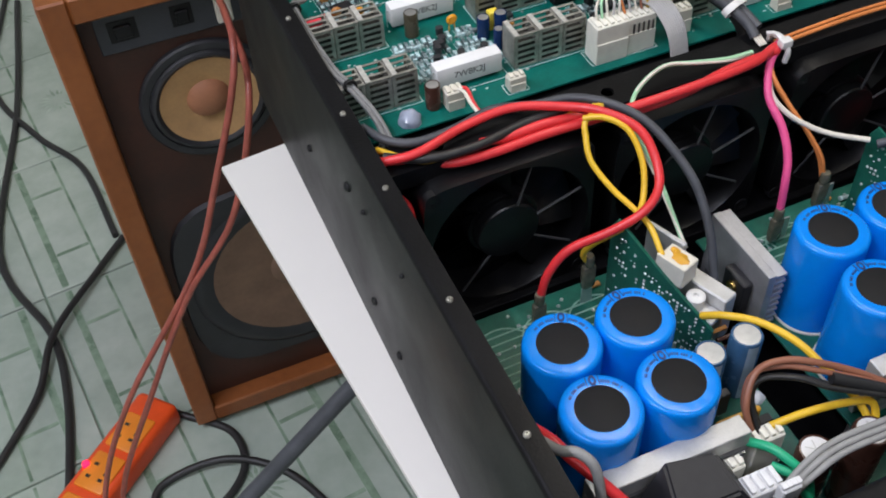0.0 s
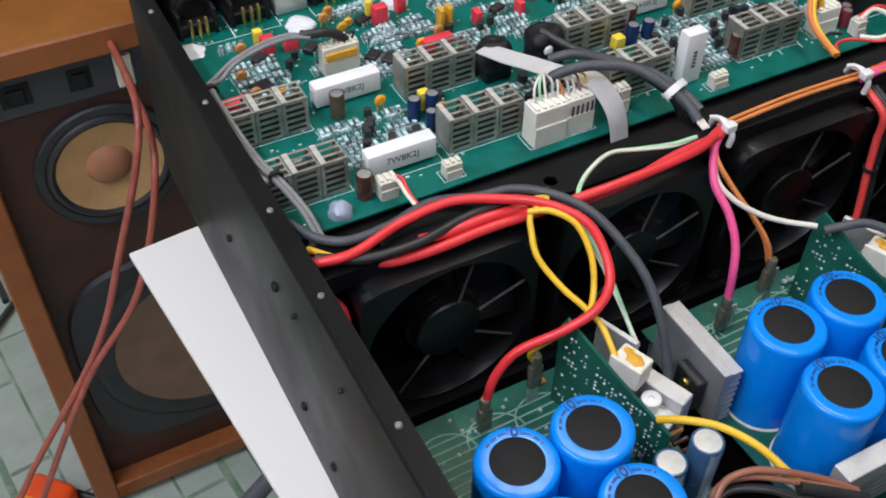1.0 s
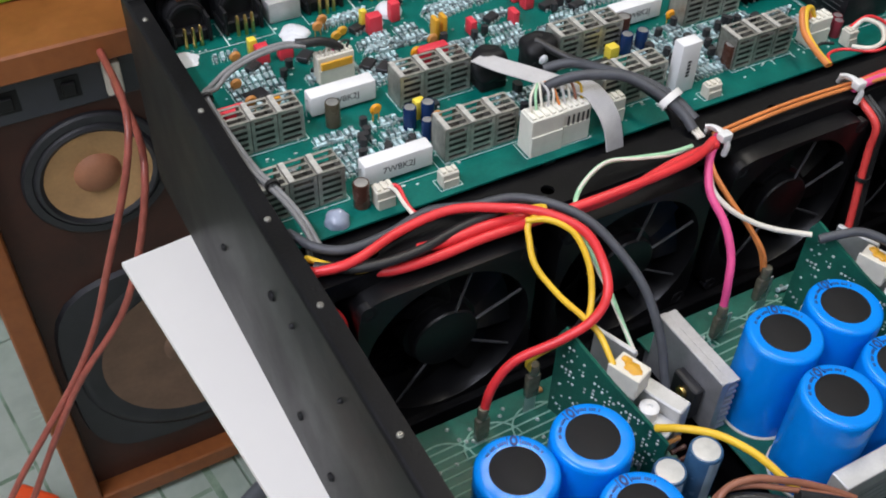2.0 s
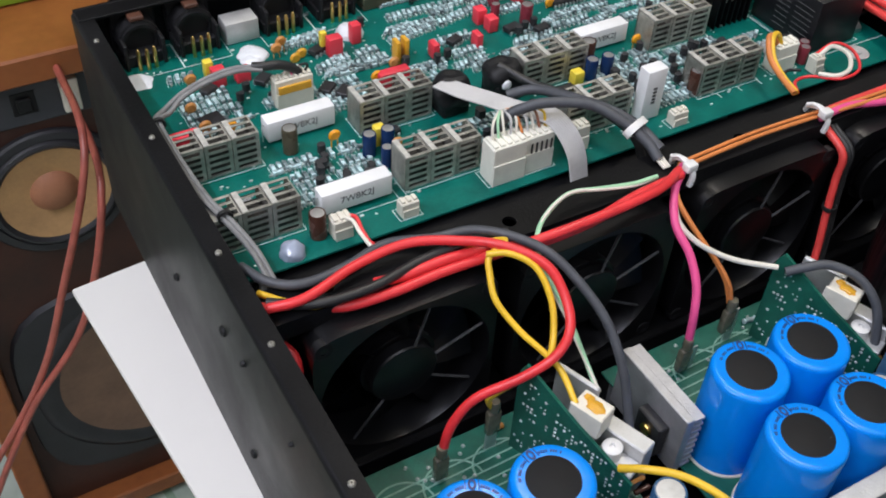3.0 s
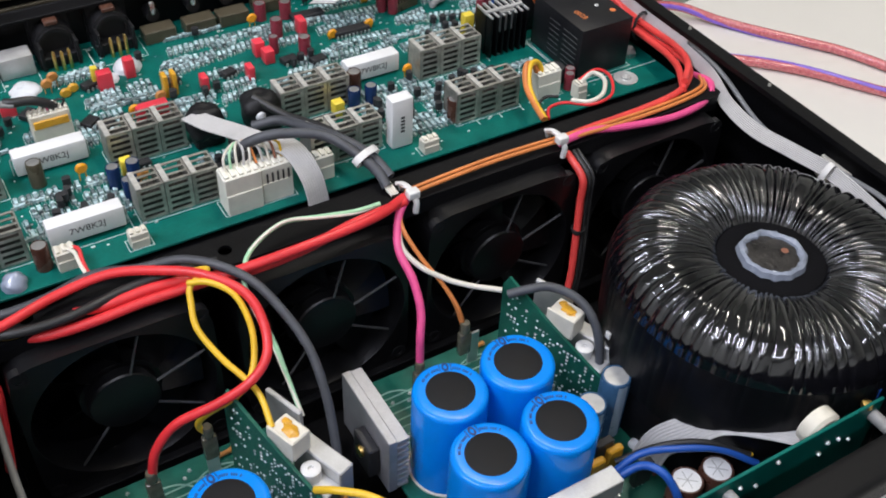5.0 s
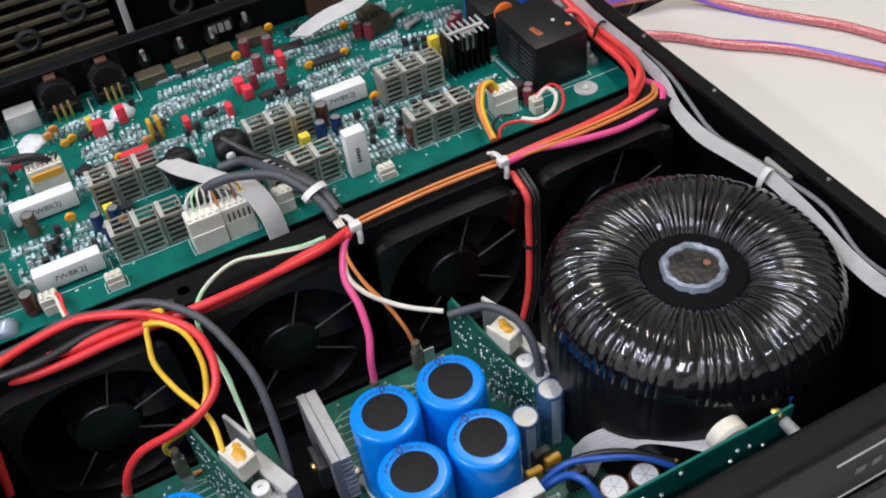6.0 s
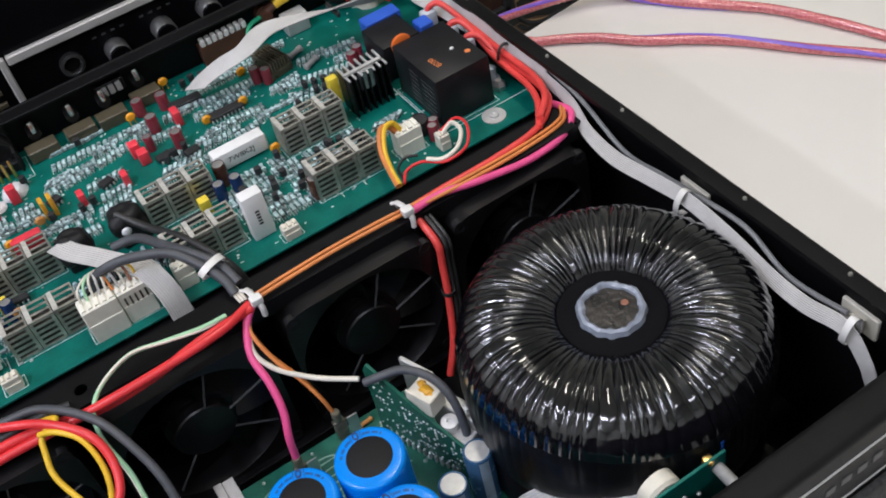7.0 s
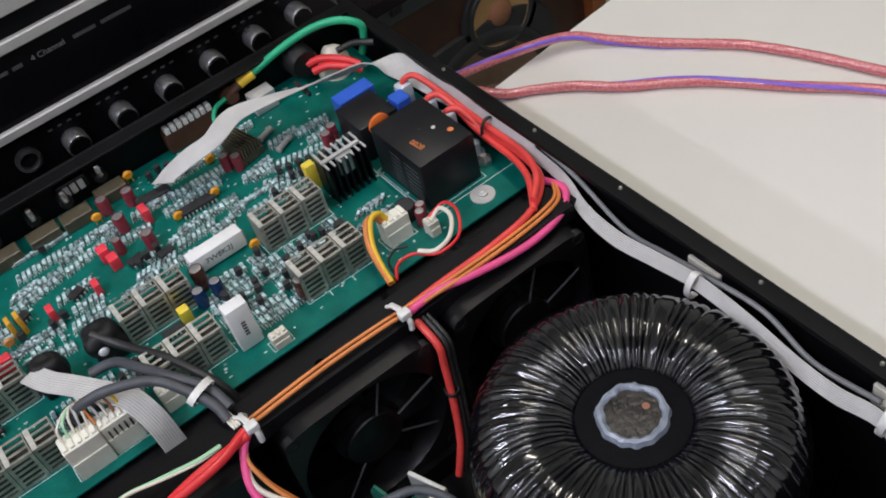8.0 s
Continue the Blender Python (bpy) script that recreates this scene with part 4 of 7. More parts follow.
# ---------------------------------------------------------------- power boards
def power_board(dx, label):
    th = thing("power_board", label, "circuit board", "power supply boards", at=(0.08 + dx, 0.13, 0.03))
    part("board", box(0.022 + dx, 0.140 + dx, 0.075, 0.206, ZP - 0.0016, ZP, 0.0003), M["pcb_dark"], th)
    bm = bmesh.new()
    for k in range(7):
        y = 0.163 + k * 0.0048
        pts = [(0.026 + dx, y, ZP), (0.055 + dx, y + 0.0005, ZP), (0.080 + dx, y + 0.001, ZP), (0.108 + dx, y + 0.0015, ZP)]
        part("trace", tube(pts, 0.0005, 6, 3), M["trace_pale"], th)
    for q in range(3):
        c = (0.042 + dx + q * 0.026, 0.183)
        tube([(c[0] + 0.015 * math.cos(a), c[1] + 0.013 * math.sin(a), ZP) for a in [i * math.pi / 8 for i in range(9)]], 0.0005, 6, 3, bm)
    part("trace", bm, M["trace_pale"], th, "curved pale copper trace")["kind"] = "stuff"
    bm = bmesh.new()
    for q in range(40):
        x, y = random.uniform(0.026, 0.136) + dx, random.uniform(0.156, 0.203)
        lathe([(0.0011, 0), (0.0006, 0.0009), (0, 0.0011)], 8, (x, y, ZP), bm=bm)
    part("solder_dots", bm, M["solder"], th)["kind"] = "stuff"
    for x, y in ((0.028, 0.158), (0.034, 0.156)):
        screw(th, x + dx, y, ZP, 0.003)
    for x, y in ((0.028, 0.08), (0.136, 0.08), (0.028, 0.2), (0.136, 0.2)):
        part("standoff", lathe([(0.003, 0.003), (0.003, ZP - 0.0016)], 10, (x + dx, y, 0)), M["alu"], th)
    for k, (x, y, tn, mt) in enumerate(((0.100, 0.200, 5, "tan_disc"), (0.112, 0.197, -8, "resistor"), (0.126, 0.199, 12, "choc"), (0.118, 0.131, 80, "resistor"), (0.136, 0.128, 70, "tan_disc"), (0.126, 0.102, 10, "resistor"), (0.132, 0.092, 85, "choc"), (0.108, 0.090, -5, "resistor"))):
        own = lathe([(0.0009, -0.0042), (0.0015, -0.0038), (0.0015, -0.0028), (0.0012, -0.0024), (0.0012, 0.0024), (0.0015, 0.0028), (0.0015, 0.0038), (0.0009, 0.0042)], 12, (0, 0, 0), "x")
        bmesh.ops.transform(own, matrix=Matrix.Translation((x + dx, y, ZP + 0.0018)) @ Matrix.Rotation(radians(tn), 4, "Z"), verts=own.verts)
        part("axial_resistor", own, M[mt], th)
    for x, y, r in ((0.031, 0.150, 0.0042), (0.0385, 0.156, 0.0030), (0.140 - 0.004, 0.108, 0.0040)):
        own = bmesh.new()
        bmesh.ops.create_icosphere(own, subdivisions=3, radius=1)
        for v in own.verts:
            q = 1 + 0.25 * noise.noise(v.co * 1.8 + Vector((x * 500, y * 500, 0)))
            v.co = Vector((x + dx + v.co.x * r * q, y + v.co.y * r * q, ZP - 0.0002 + max(0, v.co.z) * 0.003 * q))
        part("glue_blob", own, M["glue"], th, "blob of white glue")
    for x, y in ((0.112, 0.107), (0.121, 0.088)):
        part("regulator", box(x - 0.005 + dx, x + 0.005 + dx, y - 0.0022, y + 0.0022, ZP + 0.004, ZP + 0.019, 0.0005), M["chip"], th, "black three-legged regulator")
        for q in (-1, 0, 1):
            part("lead", box(x + q * 0.0025 - 0.0004 + dx, x + q * 0.0025 + 0.0004 + dx, y - 0.0004, y + 0.0004, ZP, ZP + 0.0039), M["solder"], th)
    # blade terminals
    for x, y, z in ((0.0630, 0.1885, 0.052), (0.0925, 0.1935, 0.060)):
        part("blade_terminal", box(x - 0.003 + dx, x + 0.003 + dx, y - 0.0005, y + 0.0005, ZP, z, 0.0002), M["alu"], th)
    return th


power_board(0.0, "dark green power supply board with wide traces")
power_board(0.144, "dark green power supply board beside the transformer")


def heat_sink(x0, x1, y0, y1, z0, z1, fins, label):
    th = thing("aluminium_heat_sink", label, "heat sink", "aluminium heat sinks on the power board", at=((x0 + x1) / 2, (y0 + y1) / 2, z0))
    part("base_plate", box(x0, x1 - 0.006, y0, y1, z0, z1, 0.0004), M["alu_grey"], th)
    for k in range(fins):
        z = z0 + 0.002 + (z1 - z0 - 0.004) * k / (fins - 1)
        part("fin", box(x1 - 0.006, x1, y0, y1, z - 0.0009, z + 0.0009, 0.0002), M["alu_grey"], th)
    t = part("power_transistor", box(x0 - 0.006, x0 - 0.0005, y0 + 0.008, y0 + 0.024, z0 + 0.006, z1 - 0.012, 0.0006), M["chip"], th, "black power transistor")
    s = lathe([(0.0032, 0), (0.003, 0.0015), (0.0012, 0.002), (0, 0.0012)], 14)
    sc = part("screw", s, M["gold"], None)
    sc.data.transform(Matrix.Translation((x0 - 0.006, y0 + 0.016, z1 - 0.019)) @ Matrix.Rotation(radians(-90), 4, "Y"))
    sc.parent = t
    sc.location = -th.location
    return th


heat_sink(0.1585, 0.1690, 0.1415, 0.1890, 0.0385, 0.076, 9, "ribbed grey aluminium heat sink with a black transistor")


def front_bar(dx, xa, xb):
    th = thing("aluminium_bar", "long matte aluminium heat sink bar before the capacitors", "heat sink", "aluminium bars on the power board", at=((xa + xb) / 2, 0.08, 0.03))
    part("upper_face", box(xa, xb, 0.0755, 0.0850, 0.066, 0.0755, 0.0004), M["alu_flat"], th)
    part("web", box(xa, xb, 0.0825, 0.0850, ZP + 0.0003, 0.0658, 0.0003), M["alu_flat"], th)
    for k in range(5):
        part("rib", box(xa, xb, 0.0755, 0.0823, 0.044 + k * 0.0045, 0.0455 + k * 0.0045), M["alu"], th)


front_bar(0, 0.030, 0.1035)
front_bar(0.144, 0.170, 0.240)


def driver_board(dx):
    """The upright perforated board with its white parts, beside the blue capacitors."""
    th = thing("driver_board", "upright green driver board with many solder points", "circuit board", "upright driver boards", at=(0.115 + dx, 0.165, ZP))
    own = bmesh.new()
    a, b = Vector((0.1018 + dx, 0.1905, 0)), Vector((0.1235 + dx, 0.1325, 0))
    d = (b - a).normalized()
    nrm = Vector((d.y, -d.x, 0)) * 0.0008
    prof = [(0.0, ZP), (0.0, 0.092), (0.003, 0.098), (0.030, 0.082), ((b - a).length, 0.066), ((b - a).length, ZP)]
    f = [own.verts.new(a + d * u + Vector((0, 0, z)) + nrm) for u, z in prof]
    g = [own.verts.new(a + d * u + Vector((0, 0, z)) - nrm) for u, z in prof]
    own.faces.new(f)
    own.faces.new(g[::-1])
    for i in range(len(f)):
        j = (i + 1) % len(f)
        own.faces.new((f[j], f[i], g[i], g[j]))
    bmesh.ops.recalc_face_normals(own, faces=own.faces)
    part("board", own, M["pcb_dark"], th, smooth=False)
    bm = bmesh.new()
    rnd = random.Random(3)
    ln = (b - a).length
    for k in range(150):
        u = rnd.uniform(0.003, ln - 0.002)
        top = 0.094 - max(0, u - 0.003) / (ln - 0.003) * 0.030
        z = ZP + 0.004 + rnd.random() * (top - ZP - 0.006)
        z = round(z / 0.0025) * 0.0025
        p = a + d * round(u / 0.0022) * 0.0022 + Vector((0, 0, z)) + nrm * (1 if (nrm.x < 0) else -1)
        r = rnd.choice((0.0005, 0.0007, 0.0009))
        dot = lathe([(r, 0), (r * 0.6, r * 0.6), (0, r * 0.8)], 6)
        merge(bm, dot, Matrix.Translation(p) @ Matrix.Rotation(math.atan2(-abs(d.x), -abs(d.y)) + radians(180) - radians(90) + radians(90), 4, "Z") @ Matrix.Rotation(radians(-90), 4, "Y"))
    part("solder_dots", bm, M["solder"], th)["kind"] = "stuff"
    ml = Matrix.Translation((a.x, a.y, 0)) @ Matrix.Rotation(math.atan2(d.y, d.x), 4, "Z")    # local x along the board, y off its far face

    def fit_box(u0, u1, v0, v1, z0, z1, bev):
        bm = box(u0, u1, v0, v1, z0, z1, bev)
        bmesh.ops.transform(bm, matrix=ml, verts=bm.verts)
        return bm
    c = part("connector", fit_box(0.026, 0.041, 0.0012, 0.0125, 0.077, 0.0895, 0.0006), M["cream"], th, "cream connector smeared with amber glue")
    rim = fit_box(0.0255, 0.0415, 0.0008, 0.0022, 0.0835, 0.0905, 0.0003)
    part("rim", rim, M["cream"], c)
    for u, v, ra, rb in ((0.0345, 0.0068, 0.0046, 0.0030), (0.0300, 0.0090, 0.0026, 0.0020)):
        bl = bmesh.new()
        bmesh.ops.create_icosphere(bl, subdivisions=3, radius=1)
        for w in bl.verts:
            k = 1 + 0.45 * noise.noise(w.co * 1.9 + Vector((u * 900, v * 900, dx * 40)))
            w.co = ml @ Vector((u + w.co.x * ra * k, v + w.co.y * rb * k, 0.0892 + max(0, w.co.z) * 0.0016 * k))
        part("glue_smear", bl, M["amber"], c, "amber glue")
    part("bracket", fit_box(0.030, 0.060, 0.0105, 0.0190, 0.046, 0.0755, 0.0006), M["alu_flat"], th, "pale grey metal bracket")
    part("bracket_lip", fit_box(0.041, 0.060, 0.0012, 0.0104, 0.066, 0.0680, 0.0004), M["alu_flat"], th)
    ro = lathe([(0.0045, 0), (0.0045, 0.006), (0.0032, 0.0066), (0.0014, 0.0066), (0.0011, 0.0052), (0, 0.0052)], 22, (0.0470, 0.0055, 0.0680))
    bmesh.ops.transform(ro, matrix=ml, verts=ro.verts)
    part("roller", ro, M["tie"], th, "round white spacer")
    part("bracket_arm", fit_box(0.008, 0.0300, 0.0165, 0.0190, 0.052, 0.087, 0.0005), M["alu_flat"], th)
    pr = bmesh.new()
    for q in range(12):
        merge(pr, box(0.010 + q * 0.0038, 0.0112 + q * 0.0038, -0.0022, -0.0008, ZP + 0.001, ZP + 0.006), ml)
    part("edge_pins", pr, M["solder"], th)["kind"] = "stuff"
    for k in range(4):
        part("resistor", lathe([(0.0011, 0), (0.0014, 0.001), (0.0011, 0.002), (0.0011, 0.006), (0.0014, 0.007), (0.0011, 0.008)], 10, (0.127 + 0.001 * k + dx, 0.137 - 0.0035 * k, 0.058 - k * 0.003), "x"), M["tan_disc" if k == 0 else "choc"], th)


driver_board(0.0)
driver_board(0.1485)
for dx in (0.0, 0.1425):
    electrolytic("radial_capacitor", 0.1115 + dx, 0.1180, ZP, 0.0073, 0.037, "slate", "cap_top", None, "small slate blue capacitor with pale top", "small capacitors on the power board", cross=False)
    electrolytic("radial_capacitor", 0.1300 + dx, 0.1180 + 0.006 * (dx > 0), ZP, 0.0073, 0.040, "slate", "cap_top", None, "small slate blue capacitor with pale top", "small capacitors on the power board", cross=False)
for x, y in ((0.131, 0.064), (0.274, 0.069), (0.2905, 0.067), (0.158, 0.062)):
    electrolytic("brown_capacitor", x, y, 0.0055, 0.0080, 0.0545, "choc", "ceramic", None, "brown-sleeved capacitor with a scored white top", "brown capacitors by the front")
for x, y in ((0.2485, 0.1015), (0.2605, 0.1035)):
    tagged(part("film_capacitor", box(x - 0.0045, x + 0.0045, y - 0.002, y + 0.002, ZP, 0.052, 0.0008), M["amber"]), "amber film capacitor on the power board", "capacitor", "amber film capacitors")
tagged(part("film_capacitor", box(0.105, 0.128, 0.0955, 0.0985, ZP, 0.050, 0.0008), M["amber"]), "amber film capacitor on the power board", "capacitor", "amber film capacitors")


def front_boards():
    th = thing("front_board", "green board standing behind the front panel", "circuit board", at=(0.25, 0.04, 0.06))
    own = box(0.165, 0.350, 0.0395, 0.0411, 0.060, 0.1055, 0.0003)
    part("board", own, M["pcb"], th)
    part("round_disc", lathe([(0.0095, 0), (0.0095, 0.006), (0.008, 0.0075), (0, 0.0078)], 28, (0.318, 0.0415, 0.0985), "y"), M["cream"], th, "round cream disc")
    d = th.children[-1]
    d.location = (0, 0.0075, 0)
    for x, z in ((0.3415, 0.103),):
        part("screw", lathe([(0.0028, 0), (0.0024, 0.002), (0, 0.0024)], 12, (x, 0.0415, z)), M["gold"], th)
    for x in (0.345, 0.26):
        part("spacer", lathe([(0.003, 0.0), (0.003, 0.0225)], 12, (x, 0.0393, 0.0975), "y"), M["lgrey_wire"], th)
    bm = bmesh.new()
    rnd = random.Random(8)
    for k in range(26):
        x, z = rnd.uniform(0.175, 0.335), rnd.uniform(0.082, 0.102)
        merge(bm, lathe([(0.0012, 0), (0.0008, 0.0012), (0, 0.0015)], 7), Matrix.Translation((x, 0.0395, z)) @ Matrix.Rotation(radians(90), 4, "X"))
    part("solder_dots", bm, M["solder"], th)["kind"] = "stuff"
    lb = thing("lower_board", "dark green board on the case floor behind the front panel", "circuit board", at=(0.2, 0.05, 0.003))
    part("board", box(0.02, 0.31, 0.045, 0.0745, 0.0035, 0.0055, 0.0003), M["pcb_dark"], lb)
    bx = thing("black_cover", "faceted matte black plastic cover", "cover", at=(0.072, 0.062, 0.0055))
    own = bmesh.new()
    lo = [own.verts.new(p) for p in ((0.045, 0.046, 0.0055), (0.100, 0.046, 0.0055), (0.100, 0.073, 0.0055), (0.045, 0.073, 0.0055))]
    mid = [own.verts.new(p) for p in ((0.045, 0.046, 0.060), (0.094, 0.046, 0.060), (0.090, 0.073, 0.066), (0.050, 0.074, 0.066))]
    hi = [own.verts.new(p) for p in ((0.053, 0.052, 0.081), (0.082, 0.052, 0.080), (0.080, 0.070, 0.084), (0.058, 0.073, 0.087))]
    for a, b in ((lo, mid), (mid, hi)):
        for i in range(4):
            own.faces.new((a[i], a[(i + 1) % 4], b[(i + 1) % 4], b[i]))
    own.faces.new(hi)
    own.faces.new(lo[::-1])
    bmesh.ops.bevel(own, geom=own.edges[:], offset=0.0012, segments=2, affect="EDGES")
    part("shell", own, M["surround"], bx)
    for nm, b, mt in (("white_connector", (0.088, 0.104, 0.052, 0.062, 0.0055, 0.070), "ceramic"), ("white_connector", (0.098, 0.107, 0.046, 0.051, 0.0055, 0.076), "ceramic"), ("white_connector", (0.107, 0.122, 0.074, 0.082, 0.0375, 0.064), "milk"), ("white_connector", (0.083, 0.098, 0.068, 0.0745, 0.0055, 0.064), "milk")):
        c = thing(nm, "white plastic plug connector by the front panel", "connector", "white connectors by the front", at=(b[0], b[2], b[4]))
        part("shell", box(*b, 0.0006), M[mt], c)
        for k in range(4):
            x = b[0] + (b[1] - b[0]) * (k + 0.5) / 4
            part("latch", box(x - 0.0012, x + 0.0012, b[2] + 0.001, b[3] - 0.001, b[5] + 0.00005, b[5] + 0.002, 0.0003), M[mt], c)


front_boards()


# ---------------------------------------------------------------- the signal board
PCB_Y = 0.2808
sb = thing("signal_board", "long green signal board densely fitted with parts", "circuit board", at=(0.22, 0.38, ZB))
part("board", box(0.012, 0.4345, PCB_Y, 0.4815, ZB - 0.0016, ZB, 0.0003), M["pcb"], sb)
for x in (0.02, 0.16, 0.30, 0.425):
    for y in (0.29, 0.47):
        part("standoff", lathe([(0.003, 0.003), (0.003, ZB - 0.0017)], 10, (x, y, 0)), M["alu"], sb)


def silk_rect(bm, x0, x1, y0, y1, w=0.0004):
    z0, z1 = ZB - 0.0001, ZB + 0.00008
    box(x0, x1, y0, y0 + w, z0, z1, 0, 1, bm)
    box(x0, x1, y1 - w, y1, z0, z1, 0, 1, bm)
    box(x0, x0 + w, y0 + w, y1 - w, z0, z1, 0, 1, bm)
    box(x1 - w, x1, y0 + w, y1 - w, z0, z1, 0, 1, bm)


def grille(w, h, slots, margin, gap, thick, m, right=None):
    """A stamped plate in its own xy plane with slots one above another, turned by m."""
    xs = [0.0, margin, w - (margin if right is None else right), w]
    pitch = (h - 0.0016) / slots
    zs = [0.0]
    for k in range(slots):
        mid = 0.0008 + pitch * (k + 0.5)
        zs += [mid - gap / 2, mid + gap / 2]
    zs.append(h)
    own = bmesh.new()
    v = [[own.verts.new((x, z, 0)) for x in xs] for z in zs]
    for j in range(len(zs) - 1):
        for i in range(3):
            if not (i == 1 and j % 2 == 1):
                own.faces.new((v[j][i], v[j][i + 1], v[j + 1][i + 1], v[j + 1][i]))
    bmesh.ops.solidify(own, geom=own.faces[:], thickness=thick)
    bmesh.ops.recalc_face_normals(own, faces=own.faces)
    bmesh.ops.transform(own, matrix=m, verts=own.verts)
    return own


def slotted_sink(x0, y0):
    """Three stamped tinplate cages in a row, open at the top, slotted on the faces."""
    th = thing("slotted_heat_sink", "row of three slotted tinplate heat sink cages", "heat sink", "slotted heat sinks on the signal board", at=(x0, y0, ZB))
    w, d, h, t = 0.0137, 0.0155, 0.0202, 0.0006
    if not cage_mesh:
        own = bmesh.new()
        pts = [(0, h - 0.0006), (0, 0), (w, 0), (w, h - 0.0006), (w - t, h - 0.0006), (w - t, t), (t, t), (t, h - 0.0006)]
        a = [own.verts.new((x, 0.0008, z)) for x, z in pts]
        b = [own.verts.new((x, d - 0.0008, z)) for x, z in pts]
        own.faces.new(a)
        own.faces.new(b[::-1])
        for i in range(8):
            own.faces.new((a[i], b[i], b[(i + 1) % 8], a[(i + 1) % 8]))
        bmesh.ops.recalc_face_normals(own, faces=own.faces)
        made = [("cage", own, "tinplate")]
        made.append(("front_grille", grille(w, h, 5, 0.0018, 0.0019, t, Matrix.Rotation(radians(90), 4, "X")), "tinplate"))
        made.append(("back_grille", grille(w, h, 5, 0.0018, 0.0019, t, Matrix.Translation((0, d, 0)) @ Matrix.Rotation(radians(90), 4, "X")), "tinplate"))
        made.append(("top_grille", grille(w, d, 3, 0.0030, 0.0030, t, Matrix.Translation((0, 0, h)), 0.0008), "tinplate"))
        # same tinplate lip, coloured paler as if lit from the ceiling
        made.append(("lip", box(0.0001, 0.0029, 0.0002, d - 0.0002, h + 0.0001, h + 0.0006, 0.0001), "lit_tin"))
        made.append(("transistor", box(0.0012, w - 0.0012, 0.0016, d - 0.0016, 0.0008, 0.0145, 0.0004), "inner_dark"))
        for nm, bm, mt in made:
            o = part(nm, bm, M[mt], smooth=False)
            cage_mesh.append(o.data)
            bpy.data.objects.remove(o)
    for k in range(3):
        c = new("cage", cage_mesh[0])
        c.parent = th
        c.location = (k * 0.0142, 0, 0)
        for nm, me in zip(("front_grille", "back_grille", "top_grille", "lip", "transistor"), cage_mesh[1:]):
            i = new(nm, me)
            i.parent = c
    return th


cage_mesh = []
BANKS = [(0.0075, 0.3015), (0.0085, 0.3535), (0.1050, 0.3525), (0.1050, 0.3030), (0.2010, 0.3465), (0.1985, 0.3020), (0.2915, 0.3490), (0.2880, 0.3005)]
for bx_, by_ in BANKS:
    slotted_sink(bx_, by_)


def ceramic_resistor(x0, x1, y0, y1, z0, z1, upright=False):
    th = thing("ceramic_resistor", "standing white ceramic power resistor" if upright else "long white ceramic power resistor with printed value", "resistor", "white ceramic resistors", at=((x0 + x1) / 2, (y0 + y1) / 2, ZB))
    body = part("body", box(x0, x1, y0, y1, z0, z1, 0.0007, 2), M["ceramic"], th)
    if upright:
        m = Matrix.Translation(((x0 + x1) / 2, y0 - 0.00005, (z0 + z1) / 2)) @ Matrix.Rotation(radians(90), 4, "X") @ Matrix.Rotation(radians(90), 4, "Z")
        bm = bmesh.new()
        for k in range(5):
            merge(bm, box(-0.0055 + k * 0.0022, -0.0041 + k * 0.0022, -0.0012, 0.0012, 0, 0.00008), m)
        part("printed_value", bm, M["print_dark"], body)
    else:
        m = Matrix.Translation(((x0 + x1) / 2, y0 - 0.00005, (z0 + z1) / 2)) @ Matrix.Rotation(radians(90), 4, "X")
        lettering("printed_value", "7W8K2J", 0.0052, M["print_dark"], body, m)
    for x in (x0 - 0.0012, x1 + 0.0012) if not upright else ():
        part("lead", tube([((x0 if x < x0 else x1), (y0 + y1) / 2, z1 - 0.004), (x, (y0 + y1) / 2, z1 - 0.004), (x, (y0 + y1) / 2, ZB)], 0.0004, 6, 3), M["solder"], th)


ceramic_resistor(0.0600, 0.0972, 0.3020, 0.3105, 0.1075, 0.1195)
ceramic_resistor(0.0593, 0.0968, 0.3655, 0.3745, 0.1065, 0.1185)
ceramic_resistor(0.2505, 0.2850, 0.3635, 0.3725, 0.1065, 0.1185)
ceramic_resistor(0.2440, 0.2570, 0.2965, 0.3045, 0.1052, 0.1365, True)


def plug(x0, x1, y0, y1, h, ways, mat="cream", label="small cream plug connector", latch=""):
    th = thing("plug_connector", label, "connector", "connectors on the signal board", at=((x0 + x1) / 2, (y0 + y1) / 2, ZB))
    own = box(x0, x1, y0, y1, ZB, ZB + h, 0.0005)
    box(x0 + 0.0005, x1 - 0.0005, y0 - 0.0007, y0, ZB, ZB + h * 0.55, 0, 1, own)
    part("shell", own, M[mat], th)
    bm = bmesh.new()
    for k in range(ways):
        x = x0 + (x1 - x0) * (k + 0.5) / ways
        w = (x1 - x0) / ways * 0.3
        box(x - w, x + w, y0 + 0.001, y1 - 0.001, ZB + h - 0.0005, ZB + h + 0.0012, 0.0002, 1, bm)
    part("contact_rims", bm, M[mat], th)
    if latch:
        part("latch", box(x0 + 0.0015, x1 - 0.0015, y0 - 0.0012, y0 + 0.0006, ZB + h * 0.55, ZB + h * 0.82, 0.0003), M[latch], th)


